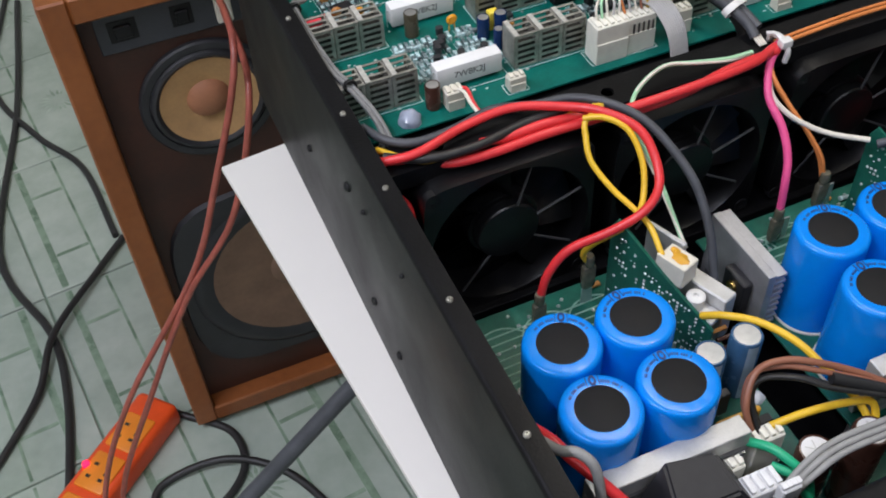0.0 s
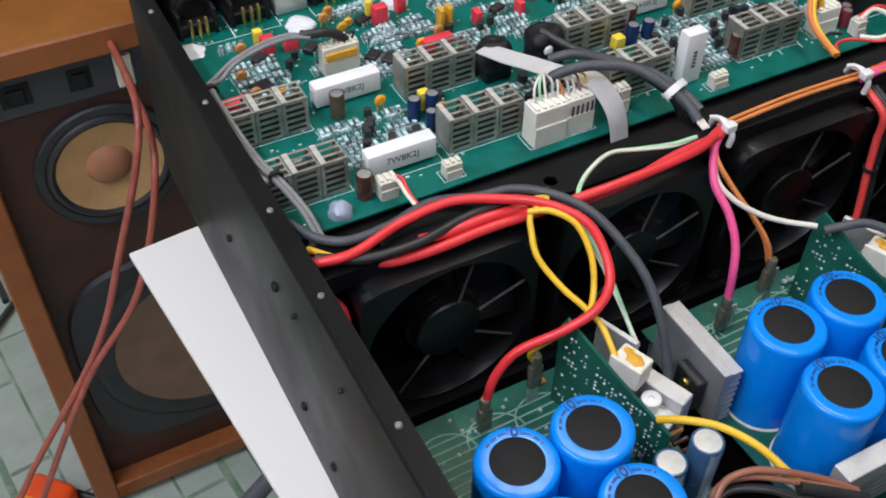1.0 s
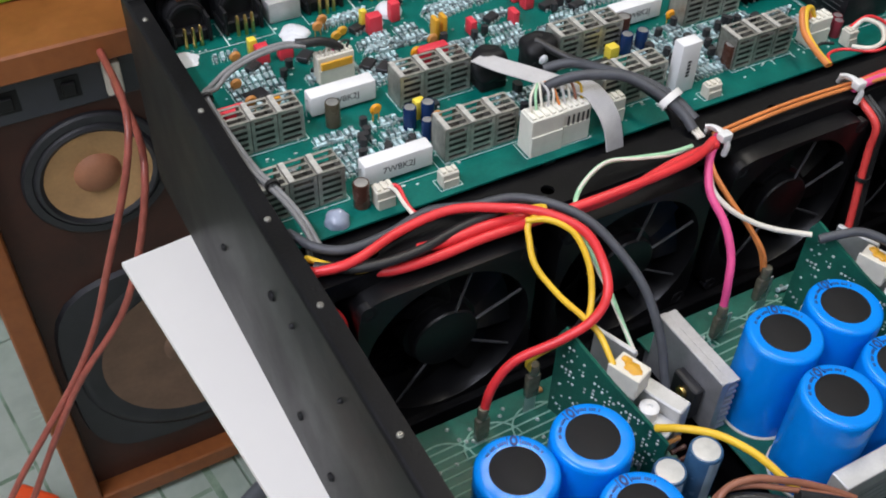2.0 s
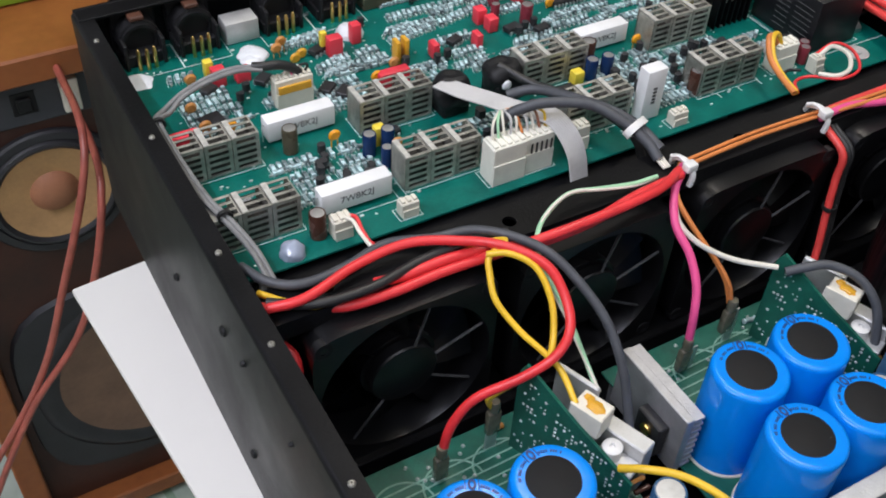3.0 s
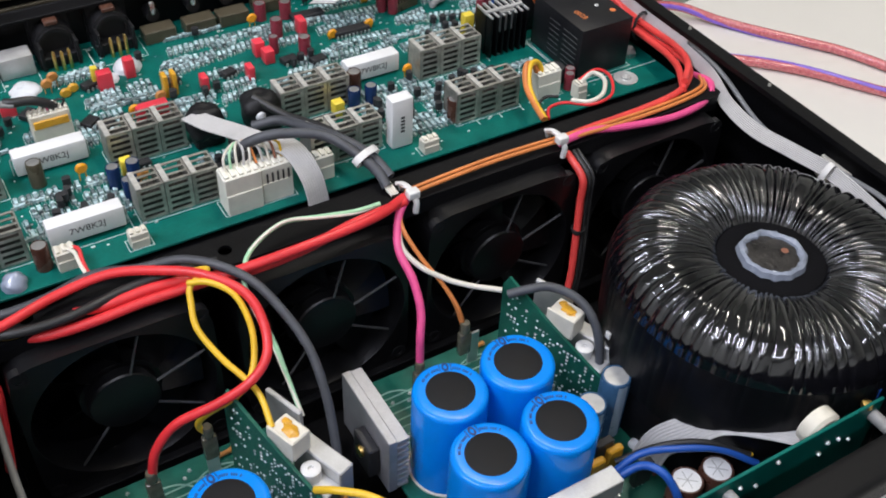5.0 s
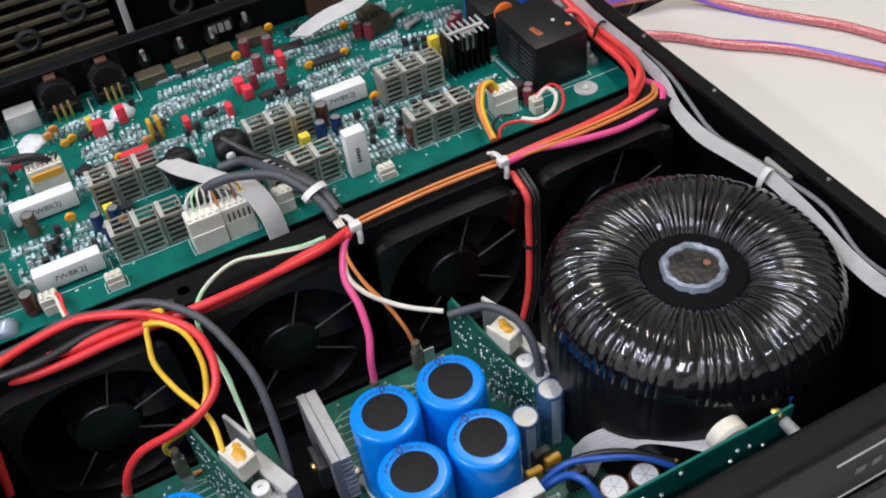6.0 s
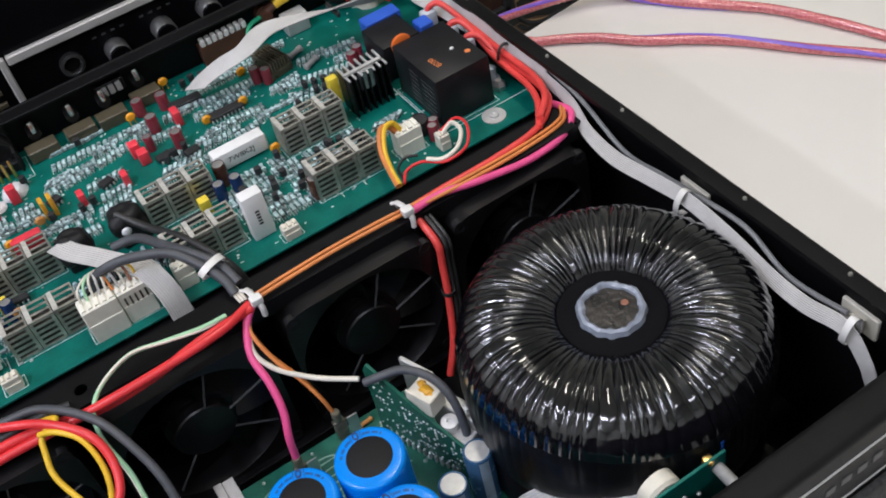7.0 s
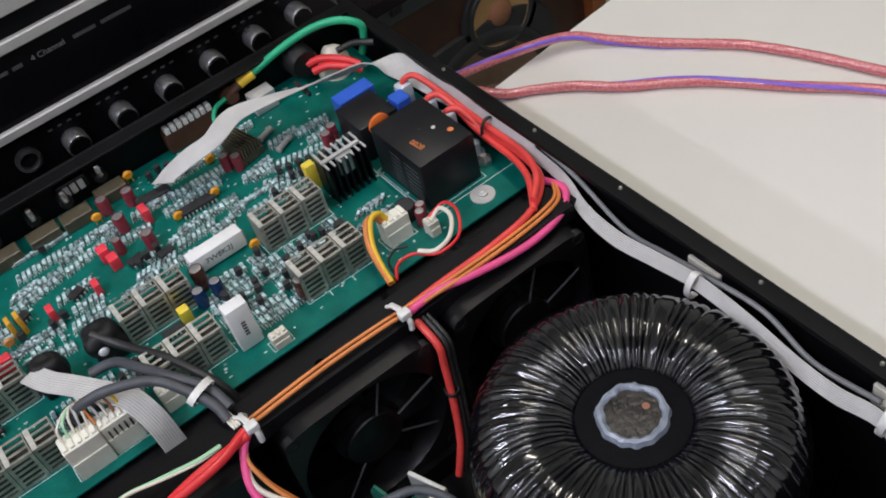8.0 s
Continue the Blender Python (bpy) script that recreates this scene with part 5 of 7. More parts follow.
plug(0.0940, 0.1035, 0.2860, 0.2920, 0.0082, 3)
plug(0.0590, 0.0690, 0.2865, 0.2940, 0.0105, 3)
plug(0.2575, 0.2675, 0.2850, 0.2910, 0.0080, 3)
plug(0.1445, 0.1640, 0.2870, 0.2985, 0.0225, 5, "milk", "large milky white multi-way plug with coloured wires")
plug(0.1643, 0.1815, 0.2885, 0.2985, 0.0215, 5, "milk", "large milky white multi-way plug with slits")
for k in range(5):
    part("slit", box(0.1668 + k * 0.0029, 0.1678 + k * 0.0029, 0.2874, 0.2877, ZB + 0.0125, ZB + 0.0185), M["inner_dark"], sb)
plug(0.1955, 0.2065, 0.2915, 0.2990, 0.0145, 3, "milk", "milky white plug connector")
plug(0.0750, 0.0965, 0.3915, 0.3990, 0.0170, 8, "cream", "cream plug connector with a brown latch", "amber")
plug(0.3425, 0.3590, 0.2995, 0.3085, 0.0165, 4, "milk", "milky white power plug with yellow wires")
plug(0.3635, 0.3705, 0.2880, 0.2950, 0.0100, 3)


def relay(x0, x1, y0, y1, h, mat, label, name="relay"):
    th = thing(name, label, "relay", "relays on the signal board", at=((x0 + x1) / 2, (y0 + y1) / 2, ZB))
    c = part("case", box(x0, x1, y0, y1, ZB, ZB + h, 0.0008, 2), M[mat], th)
    return th, c


th, c = relay(0.3762, 0.4140, 0.3060, 0.3560, 0.0335, "relay_black", "large black relay with orange printed code")
z = ZB + 0.0336
lettering("printed_code", "0028", 0.0052, M["print_orange"], c, Matrix.Translation((0.3865, 0.3225, z)) @ Matrix.Rotation(radians(-82), 4, "Z"))
bm = bmesh.new()
lathe([(0.0019, 0), (0.0015, 0.00004), (0.0015, 0.0001)], 18, (0.4075, 0.3185, z), bm=bm)
part("stamp", bm, M["print_orange"], c)
part("vent_dot", lathe([(0.0014, 0), (0.0012, 0.0005), (0, 0.0006)], 12, (0.4019, 0.3275, z - 0.0002)), M["print"], th)
part("vent_dot", lathe([(0.0008, 0), (0.0006, 0.0003), (0, 0.0004)], 12, (0.3955, 0.3325, z - 0.0002)), M["chip"], th)
bm = bmesh.new()
for k in range(7):
    for q in range(2):
        ln = 0.014 - 0.004 * ((k * 3 + q) % 3)
        box(0.3760, 0.3763, 0.310 + q * 0.018, 0.310 + q * 0.018 + ln, ZB + 0.005 + k * 0.0035, ZB + 0.0055 + k * 0.0035, 0, 1, bm)
part("printed_bar", bm, M["badge_grey"], c)
th, c = relay(0.3750, 0.4020, 0.3675, 0.3960, 0.0255, "relay_black", "smaller black relay beside blue parts")
tagged(part("film_capacitor", box(0.3800, 0.4060, 0.3975, 0.4085, ZB, ZB + 0.026, 0.0008), M["relay_blue"]), "bright blue film capacitor behind the relay", "capacitor", "blue parts by the relay")
tagged(part("film_capacitor", box(0.4040, 0.4140, 0.3690, 0.3800, ZB, ZB + 0.027, 0.0008), M["relay_blue"]), "bright blue film capacitor beside the relay", "capacitor", "blue parts by the relay")
part("disc_capacitor", lathe([(0.0070, 0), (0.0072, 0.001), (0.0070, 0.002), (0.005, 0.003), (0, 0.003)], 24, (0.3850, 0.3610, ZB + 0.0285), "y"), M["red_disc"], sb, "red-orange ceramic disc")
part("disc_leads", box(0.3835, 0.3865, 0.3590, 0.3598, ZB, ZB + 0.023), M["solder"], sb)
for k, (x, y) in enumerate(((0.4195, 0.3865), (0.4200, 0.3610), (0.4205, 0.3430))):
    t = thing("sleeved_terminal", "clear-sleeved blade terminal on a red wire", "terminal", "sleeved terminals by the relay", at=(x, y, ZB))
    part("sleeve", box(x - 0.0050, x + 0.0050, y - 0.0042, y + 0.0042, ZB + 0.0015, ZB + 0.0235, 0.0018, 2), M["clear_sleeve"], t)
    part("blade", box(x - 0.003, x + 0.003, y - 0.0005, y + 0.0005, ZB, ZB + 0.0014), M["alu"], t)


def finned_sink():
    th = thing("finned_heat_sink", "black finned heat sink with bare silver edges", "heat sink", at=(0.355, 0.358, ZB))
    own = box(0.3415, 0.3685, 0.3570, 0.3600, ZB, ZB + 0.027, 0.0003)
    part("web", own, M["steel_black"], th)
    for k in range(7):
        x = 0.3420 + k * 0.0043
        f = part("fin", box(x, x + 0.0012, 0.3510, 0.3570, ZB, ZB + 0.027, 0.0002), M["steel_black"], th)
        g = part("fin", box(x, x + 0.0012, 0.3600, 0.3690, ZB, ZB + 0.027, 0.0002), M["steel_black"], th)
        part("bare_edge", box(x, x + 0.0012, 0.3600, 0.3690, ZB + 0.02705, ZB + 0.0285), M["alu_flat"], g)
        part("bare_edge", box(x, x + 0.0012, 0.3510, 0.3568, ZB + 0.02705, ZB + 0.0280), M["alu_flat"], f)
    part("bare_bar", box(0.3415, 0.3685, 0.3572, 0.3598, ZB + 0.02705, ZB + 0.0290, 0.0003), M["alu_flat"], th, "bare silver upper edge")
    part("clip", box(0.3500, 0.3610, 0.3535, 0.3562, ZB + 0.015, ZB + 0.0285, 0.0004), M["alu"], th, "bright metal spring clip")


finned_sink()
for x0, x1, y0, y1 in ((0.1490, 0.1675, 0.3440, 0.3600), (0.1805, 0.2000, 0.3420, 0.3600)):
    t = thing("ribbon_header", "black foam-wrapped ribbon cable header", "connector", "ribbon headers", at=((x0 + x1) / 2, (y0 + y1) / 2, ZB))
    part("housing", box(x0 + 0.001, x1 - 0.001, y0 + 0.001, y1 - 0.001, ZB, ZB + 0.012, 0.001), M["rubber"], t)
    bl = bmesh.new()
    bmesh.ops.create_icosphere(bl, subdivisions=4, radius=1)
    for v in bl.verts:
        p = 3.0
        k = 1 / (abs(v.co.x) ** p + abs(v.co.y) ** p + abs(v.co.z) ** p) ** (1 / p)
        k *= 1 + 0.20 * noise.noise(v.co * 1.5 + Vector((x0 * 300, 3, 1)))
        v.co = Vector(((x0 + x1) / 2 + v.co.x * k * (x1 - x0) * 0.55, (y0 + y1) / 2 + v.co.y * k * (y1 - y0) * 0.55, ZB + 0.0125 + v.co.z * k * 0.0095))
    part("wrapping", bl, M["rubber"], t, "crumpled black wrapping")
    if x0 > 0.17:
        part("glue_spot", lathe([(0.0030, 0), (0.0024, 0.0010), (0.0010, 0.0016), (0, 0.0017)], 14, (x0 + 0.006, y0 - 0.0006, ZB + 0.0135), "y"), M["glue"], t)

# electrolytic capacitors on the signal board
for x, y, r, h, sl, lb in ((0.0540, 0.2935, 0.0041, 0.0145, "choc", "small brown capacitor"), (0.0675, 0.3565, 0.0040, 0.0150, "olive", "small olive capacitor"),
                           (0.1020, 0.3365, 0.0036, 0.0135, "navy", "small navy blue capacitor"), (0.1125, 0.3365, 0.0036, 0.0135, "navy", "small navy blue capacitor"), (0.1058, 0.3245, 0.0030, 0.0125, "navy", "small navy blue capacitor"),
                           (0.2440, 0.3425, 0.0036, 0.0130, "navy", "small navy blue capacitor"), (0.2545, 0.3420, 0.0036, 0.0130, "navy", "small navy blue capacitor"),
                           (0.2930 - 0.004, 0.3060, 0.0040, 0.0145, "choc", "small brown capacitor"), (0.2505, 0.3555, 0.0042, 0.0155, "choc", "small brown capacitor"),
                           (0.3665, 0.3010, 0.0030, 0.0110, "maroon", "small violet-brown capacitor"), (0.3700, 0.3055, 0.0030, 0.0110, "maroon", "small violet-brown capacitor"),
                           (0.2348, 0.4580, 0.0038, 0.0120, "maroon", "small maroon capacitor"), (0.2501, 0.4530, 0.0038, 0.0120, "maroon", "small maroon capacitor"), (0.2360, 0.4345, 0.0038, 0.0125, "maroon", "small maroon capacitor"),
                           (0.2430, 0.4080, 0.0038, 0.0125, "maroon", "small maroon capacitor"), (0.2270, 0.4180, 0.0028, 0.0115, "maroon", "small maroon capacitor"), (0.3095, 0.4330, 0.0034, 0.0115, "maroon", "small maroon capacitor"), (0.3150, 0.4270, 0.0034, 0.0115, "maroon", "small maroon capacitor"),
                           (0.3655, 0.3990, 0.0034, 0.0120, "maroon", "small maroon capacitor"), (0.3720, 0.4030, 0.0034, 0.0120, "maroon", "small maroon capacitor"), (0.3640, 0.3125, 0.0060, 0.0100, "chip", "round black buzzer")):
    electrolytic("small_capacitor", x, y, ZB, r, h, sl, "alu" if sl != "chip" else "chip", None, lb + " on the signal board", "small capacitors on the signal board", seg=16, cross=False)

# coloured film and disc capacitors, parts of the board
for k, (x, y, w, d, h, mt) in enumerate(((0.0560, 0.4270, 0.0075, 0.006, 0.011, "red_film"), (0.0690, 0.4255, 0.0085, 0.006, 0.008, "red_film"), (0.1245, 0.4255, 0.0085, 0.0065, 0.0125, "red_film"), (0.1410, 0.4330, 0.0060, 0.006, 0.0125, "red_film"),
                                         (0.1750, 0.4000, 0.0042, 0.0075, 0.0095, "red_film"), (0.2030, 0.3985, 0.0042, 0.0075, 0.009, "red_film"), (0.2195, 0.4100, 0.0065, 0.0075, 0.009, "red_film"), (0.2175, 0.4200, 0.0065, 0.0070, 0.010, "red_film"),
                                         (0.2510, 0.4310, 0.0050, 0.0090, 0.011, "red_film"), (0.0200, 0.3785, 0.0160, 0.006, 0.012, "red_film"), (0.1370, 0.3775, 0.0180, 0.006, 0.016, "red_film"), (0.2320, 0.3395, 0.0065, 0.0060, 0.0105, "yellow_box"), (0.1105, 0.3425, 0.006, 0.005, 0.0115, "yellow_box"),
                                         (0.3395, 0.3745, 0.0070, 0.0055, 0.0200, "yellow_box"), (0.0530, 0.4340, 0.005, 0.005, 0.012, "yellow_box"), (0.1205, 0.4320, 0.004, 0.004, 0.013, "yellow_box"),
                                         (0.1530, 0.4040, 0.0028, 0.0070, 0.0145, "amber"), (0.1585, 0.4045, 0.0028, 0.0070, 0.0145, "amber"))):
    part("film_capacitor", box(x - w / 2, x + w / 2, y - d / 2, y + d / 2, ZB, ZB + h, 0.0007, 2), M[mt], sb, {"red_film": "pinkish red film capacitor", "yellow_box": "yellow film capacitor", "amber": "amber film capacitor"}[mt])
for x, y, z, mt in ((0.0890, 0.3500, 0.011, "orange_disc"), (0.0440, 0.3760, 0.014, "orange_disc"), (0.1280, 0.3795, 0.017, "orange_disc"), (0.2580, 0.4720, 0.010, "orange_disc"), (0.2270, 0.4530, 0.009, "orange_disc"), (0.2655, 0.4160, 0.007, "orange_disc"), (0.2920, 0.4170, 0.007, "orange_disc"), (0.2870, 0.3570, 0.009, "orange_disc"),
                    (0.2925, 0.3160, 0.013, "orange_disc"), (0.3045, 0.4470, 0.007, "orange_disc"), (0.1020, 0.4290, 0.006, "amber"), (0.1070, 0.4320, 0.006, "amber"), (0.0330, 0.4060, 0.009, "tan_disc"), (0.0410, 0.4290, 0.010, "tan_disc"), (0.0330, 0.3830, 0.013, "tan_disc"), (0.1480, 0.3975, 0.009, "tan_disc"),
                    (0.0940, 0.4370, 0.010, "tan_disc"), (0.0985, 0.4410, 0.011, "tan_disc"), (0.1160, 0.3330, 0.009, "tan_disc")):
    r = 0.0034
    own = lathe([(0, -0.0014), (r * 0.7, -0.0012), (r, 0), (r * 0.7, 0.0012), (0, 0.0014)], 16, (x, y, ZB + z - r), "y")
    tube([(x - 0.0016, y, ZB + z - r * 1.6), (x - 0.0018, y, ZB)], 0.00035, 5, 2, own)
    tube([(x + 0.0016, y, ZB + z - r * 1.6), (x + 0.0018, y, ZB)], 0.00035, 5, 2, own)
    part("disc_capacitor", own, M[mt], sb, {"orange_disc": "orange disc capacitor", "amber": "amber disc capacitor", "tan_disc": "tan dipped capacitor"}[mt])

# chips, transistors, resistors: repeated round each channel
rnd = random.Random(11)


def chip(x, y, w, d, turn=0):
    own = box(-w / 2, w / 2, -d / 2, d / 2, 0.0008, 0.0042, 0.0004)
    p = part("chip", own, M["chip"], sb)
    p.location = Vector((x, y, ZB)) - sb.location
    p.data.transform(Matrix.Translation(sb.location))
    p.data.transform(Matrix.Rotation(radians(turn), 4, "Z"))
    pins = bmesh.new()
    n = max(3, int(w / 0.0026))
    for k in range(n):
        u = -w / 2 + w * (k + 0.5) / n
        for s in (-1, 1):
            box(u - 0.0005, u + 0.0005, s * d / 2 - 0.0009, s * d / 2 + 0.0009, 0, 0.0022, 0, 1, pins)
    bmesh.ops.transform(pins, matrix=Matrix.Rotation(radians(turn), 4, "Z"), verts=pins.verts)
    q = part("pins", pins, M["solder"], None)
    q.parent = p
    q["kind"] = "stuff"


for x, y, w, d, t in ((0.078, 0.418, 0.0095, 0.007, 40), (0.086, 0.409, 0.0095, 0.007, 40), (0.106, 0.395, 0.0095, 0.007, 40), (0.113, 0.388, 0.0095, 0.007, 40), (0.048, 0.421, 0.009, 0.006, 30), (0.080, 0.403, 0.009, 0.006, 30),
                      (0.160, 0.413, 0.009, 0.006, 20), (0.192, 0.406, 0.009, 0.006, 20), (0.116, 0.431, 0.009, 0.006, 20), (0.279, 0.4165, 0.024, 0.0072, -2), (0.262, 0.446, 0.022, 0.0075, -4), (0.230, 0.403, 0.010, 0.006, 10), (0.246, 0.395, 0.010, 0.006, 10), (0.118, 0.346, 0.012, 0.005, 0), (0.222, 0.337, 0.013, 0.005, 0), (0.040, 0.395, 0.012, 0.009, 10)):
    chip(x, y, w, d, t)


def to92():
    own = bmesh.new()
    pts = [(0.0022 * math.cos(a), 0.0022 * math.sin(a)) for a in [radians(-40 + 260 * k / 10) for k in range(11)]]
    lo = [own.verts.new((px, py, 0.003)) for px, py in pts]
    hi = [own.verts.new((px, py, 0.0076)) for px, py in pts]
    for i in range(11):
        j = (i + 1) % 11
        own.faces.new((lo[i], lo[j], hi[j], hi[i]))
    own.faces.new(hi)
    own.faces.new(lo[::-1])
    for u in (-0.0011, 0, 0.0011):
        box(u - 0.0002, u + 0.0002, -0.0002, 0.0002, 0, 0.003, 0, 1, own)
    ob = part("transistor", own, M["chip"], smooth=False)
    me = ob.data
    bpy.data.objects.remove(ob)
    return me


T92 = to92()


def transistor(x, y):
    o = new("transistor", T92)
    o.parent = sb
    o.location = Vector((x, y, ZB)) - sb.location
    o.rotation_euler = (0, 0, rnd.choice((0, 1.57, 3.14, -1.57)) + rnd.uniform(-0.2, 0.2))


CELLS = [(0.053, 0.315, 0.103, 0.350), (0.148, 0.318, 0.198, 0.338), (0.246, 0.306, 0.288, 0.352), (0.288, 0.322, 0.335, 0.345)]
for x0, y0, x1, y1 in CELLS:
    for k in range(12):
        transistor(rnd.uniform(x0, x1), rnd.uniform(y0, y1))
for x, y in ((0.060, 0.405), (0.066, 0.412), (0.172, 0.391), (0.180, 0.393), (0.150, 0.444), (0.155, 0.3965), (0.230, 0.396), (0.236, 0.3985), (0.243, 0.4), (0.190, 0.455), (0.330, 0.400), (0.336, 0.398), (0.342, 0.396), (0.348, 0.394), (0.352, 0.388), (0.358, 0.391), (0.345, 0.385), (0.339, 0.388), (0.333, 0.39), (0.362, 0.382), (0.318, 0.385), (0.268, 0.462), (0.275, 0.464), (0.281, 0.461), (0.287, 0.458)):
    transistor(x, y)

# axial resistors and their solder, too many to count
res, sol, slk = bmesh.new(), bmesh.new(), bmesh.new()


def quick_box(bm, c, ux, uy, hx, hy, z0, z1):
    v = [bm.verts.new(c + ux * sx * hx + uy * sy * hy + Vector((0, 0, z))) for z in (z0, z1) for sx, sy in ((-1, -1), (1, -1), (1, 1), (-1, 1))]
    for f in ((3, 2, 1, 0), (4, 5, 6, 7), (0, 1, 5, 4), (1, 2, 6, 5), (2, 3, 7, 6), (3, 0, 4, 7)):
        bm.faces.new([v[i] for i in f])


def small_resistor(x, y, a):
    c = Vector((x, y, ZB))
    ux, uy = Vector((math.cos(a), math.sin(a), 0)), Vector((-math.sin(a), math.cos(a), 0))
    quick_box(res, c, ux, uy, 0.0024, 0.00085, 0.0006, 0.0023)
    for s in (-1, 1):
        quick_box(res, c + ux * s * 0.0022, ux, uy, 0.0006, 0.0011, 0.0005, 0.0026)
        quick_box(sol, c + ux * s * 0.0037, ux, uy, 0.0010, 0.00035, 0.0, 0.0014)
    quick_box(slk, c + uy * 0.0016, ux, uy, 0.0045, 0.00016, -0.0001, 0.0001)


def resistor_row(x, y, n, dx, dy, a):
    for k in range(n):
        small_resistor(x + dx * k + rnd.uniform(-2e-4, 2e-4), y + dy * k, radians(a) + rnd.uniform(-0.05, 0.05))


for x0, y0, x1, y1 in CELLS + [(0.030, 0.385, 0.058, 0.42), (0.098, 0.382, 0.125, 0.405), (0.150, 0.372, 0.178, 0.395), (0.120, 0.405, 0.150, 0.425)]:
    gy = y0
    while gy < y1:
        up = rnd.random() < 0.72
        gx = x0 + rnd.uniform(0, 0.003)
        while gx < x1:
            if rnd.random() < 0.86:
                small_resistor(gx, gy + rnd.uniform(-6e-4, 6e-4), (1.57 if up else 0.0) + rnd.uniform(-0.04, 0.04))
            gx += (0.0031 if up else 0.0088) + rnd.uniform(0, 0.0007)
        gy += 0.0082 if up else 0.0030
for x, y, n, dx, dy, a in ((0.085, 0.380, 7, 0.0032, 0, 90), (0.072, 0.398, 6, 0.0032, 0.0008, 90), (0.160, 0.423, 10, 0.0033, 0.0006, 90), (0.182, 0.410, 7, 0.0034, 0, 80), (0.195, 0.428, 12, 0.0034, 0.0008, 80), (0.186, 0.395, 6, 0.0034, 0, 80), (0.205, 0.445, 8, 0.0034, 0, 80),
                          (0.262, 0.405, 12, 0.0034, 0, 85), (0.262, 0.427, 12, 0.0034, 0, 85), (0.272, 0.437, 11, 0.0034, -0.0002, 85), (0.268, 0.452, 12, 0.0034, 0.0, 85), (0.255, 0.395, 8, 0.0034, 0.0, 70), (0.225, 0.390, 8, 0.0034, 0.0, 60), (0.232, 0.425, 6, 0.0034, 0.0, 80), (0.245, 0.440, 6, 0.0034, 0, 80),
                          (0.318, 0.400, 12, 0.0036, -0.001, 60), (0.318, 0.392, 12, 0.0036, -0.001, 60), (0.300, 0.385, 9, 0.0036, 0, 90), (0.298, 0.397, 8, 0.0034, 0, 20), (0.330, 0.411, 10, 0.0036, -0.001, 60), (0.322, 0.378, 6, 0.0034, 0, 45), (0.100, 0.445, 9, 0.0034, 0, 70), (0.170, 0.446, 10, 0.0034, 0, 80), (0.175, 0.460, 8, 0.0034, 0, 10),
                          (0.110, 0.415, 5, 0.0034, 0.001, 80), (0.033, 0.440, 4, 0.004, 0, 80), (0.345, 0.335, 6, 0.0034, 0.0, 40), (0.338, 0.325, 6, 0.004, 0, 20), (0.300, 0.455, 8, 0.0034, 0, 85), (0.340, 0.43, 6, 0.0036, 0, 70), (0.212, 0.382, 4, 0.0036, 0, 85), (0.165, 0.432, 9, 0.0034, 0, 90)):
    resistor_row(x, y, n, dx, dy, a)
for gx, gy, n, a in [(rnd.uniform(0.10, 0.36), rnd.uniform(0.378, 0.462), rnd.randint(3, 7), rnd.choice((80, 85, 75, 10, 45))) for k in range(34)]:
    resistor_row(gx, gy, n, 0.0033, rnd.uniform(-0.0004, 0.0008), a)
for x, y in [(rnd.uniform(0.02, 0.42), rnd.uniform(0.288, 0.475)) for k in range(520)]:
    ux, uy = Vector((1, 0, 0)), Vector((0, 1, 0))
    quick_box(sol if rnd.random() < 0.6 else slk, Vector((x, y, ZB)), ux, uy, rnd.uniform(0.0004, 0.0011), rnd.uniform(0.0003, 0.0006), -0.0001, rnd.choice((0.0001, 0.0006)))
for bx_, by_ in BANKS:
    silk_rect(slk, bx_ - 0.001, bx_ + 0.0435, by_ - 0.0018, by_ + 0.0165)
for r in ((0.058, 0.100, 0.2990, 0.312), (0.0925, 0.105, 0.2845, 0.2935), (0.143, 0.183, 0.2868, 0.3), (0.256, 0.269, 0.2845, 0.2925), (0.341, 0.361, 0.298, 0.310), (0.374, 0.416, 0.304, 0.358), (0.008, 0.045, 0.450, 0.476), (0.045, 0.073, 0.450, 0.474), (0.094, 0.126, 0.450, 0.474), (0.126, 0.158, 0.450, 0.474)):
    silk_rect(slk, *r)
for x in (0.30, 0.315, 0.33, 0.344):
    box(x, x + 0.0006, 0.2945, 0.2985, ZB - 0.0001, ZB + 0.0001, 0, 1, slk)
box(0.374, 0.434, 0.3005, 0.3010, ZB - 0.0001, ZB + 0.0001, 0, 1, slk)
box(0.3725, 0.3732, 0.31, 0.43, ZB - 0.0001, ZB + 0.0001, 0, 1, slk)
for nm, b, mt in (("small_resistor", res, "resistor"), ("solder_joint", sol, "solder"), ("printed_mark", slk, "silk")):
    part(nm, b, M[mt], sb, smooth=False)["kind"] = "stuff"

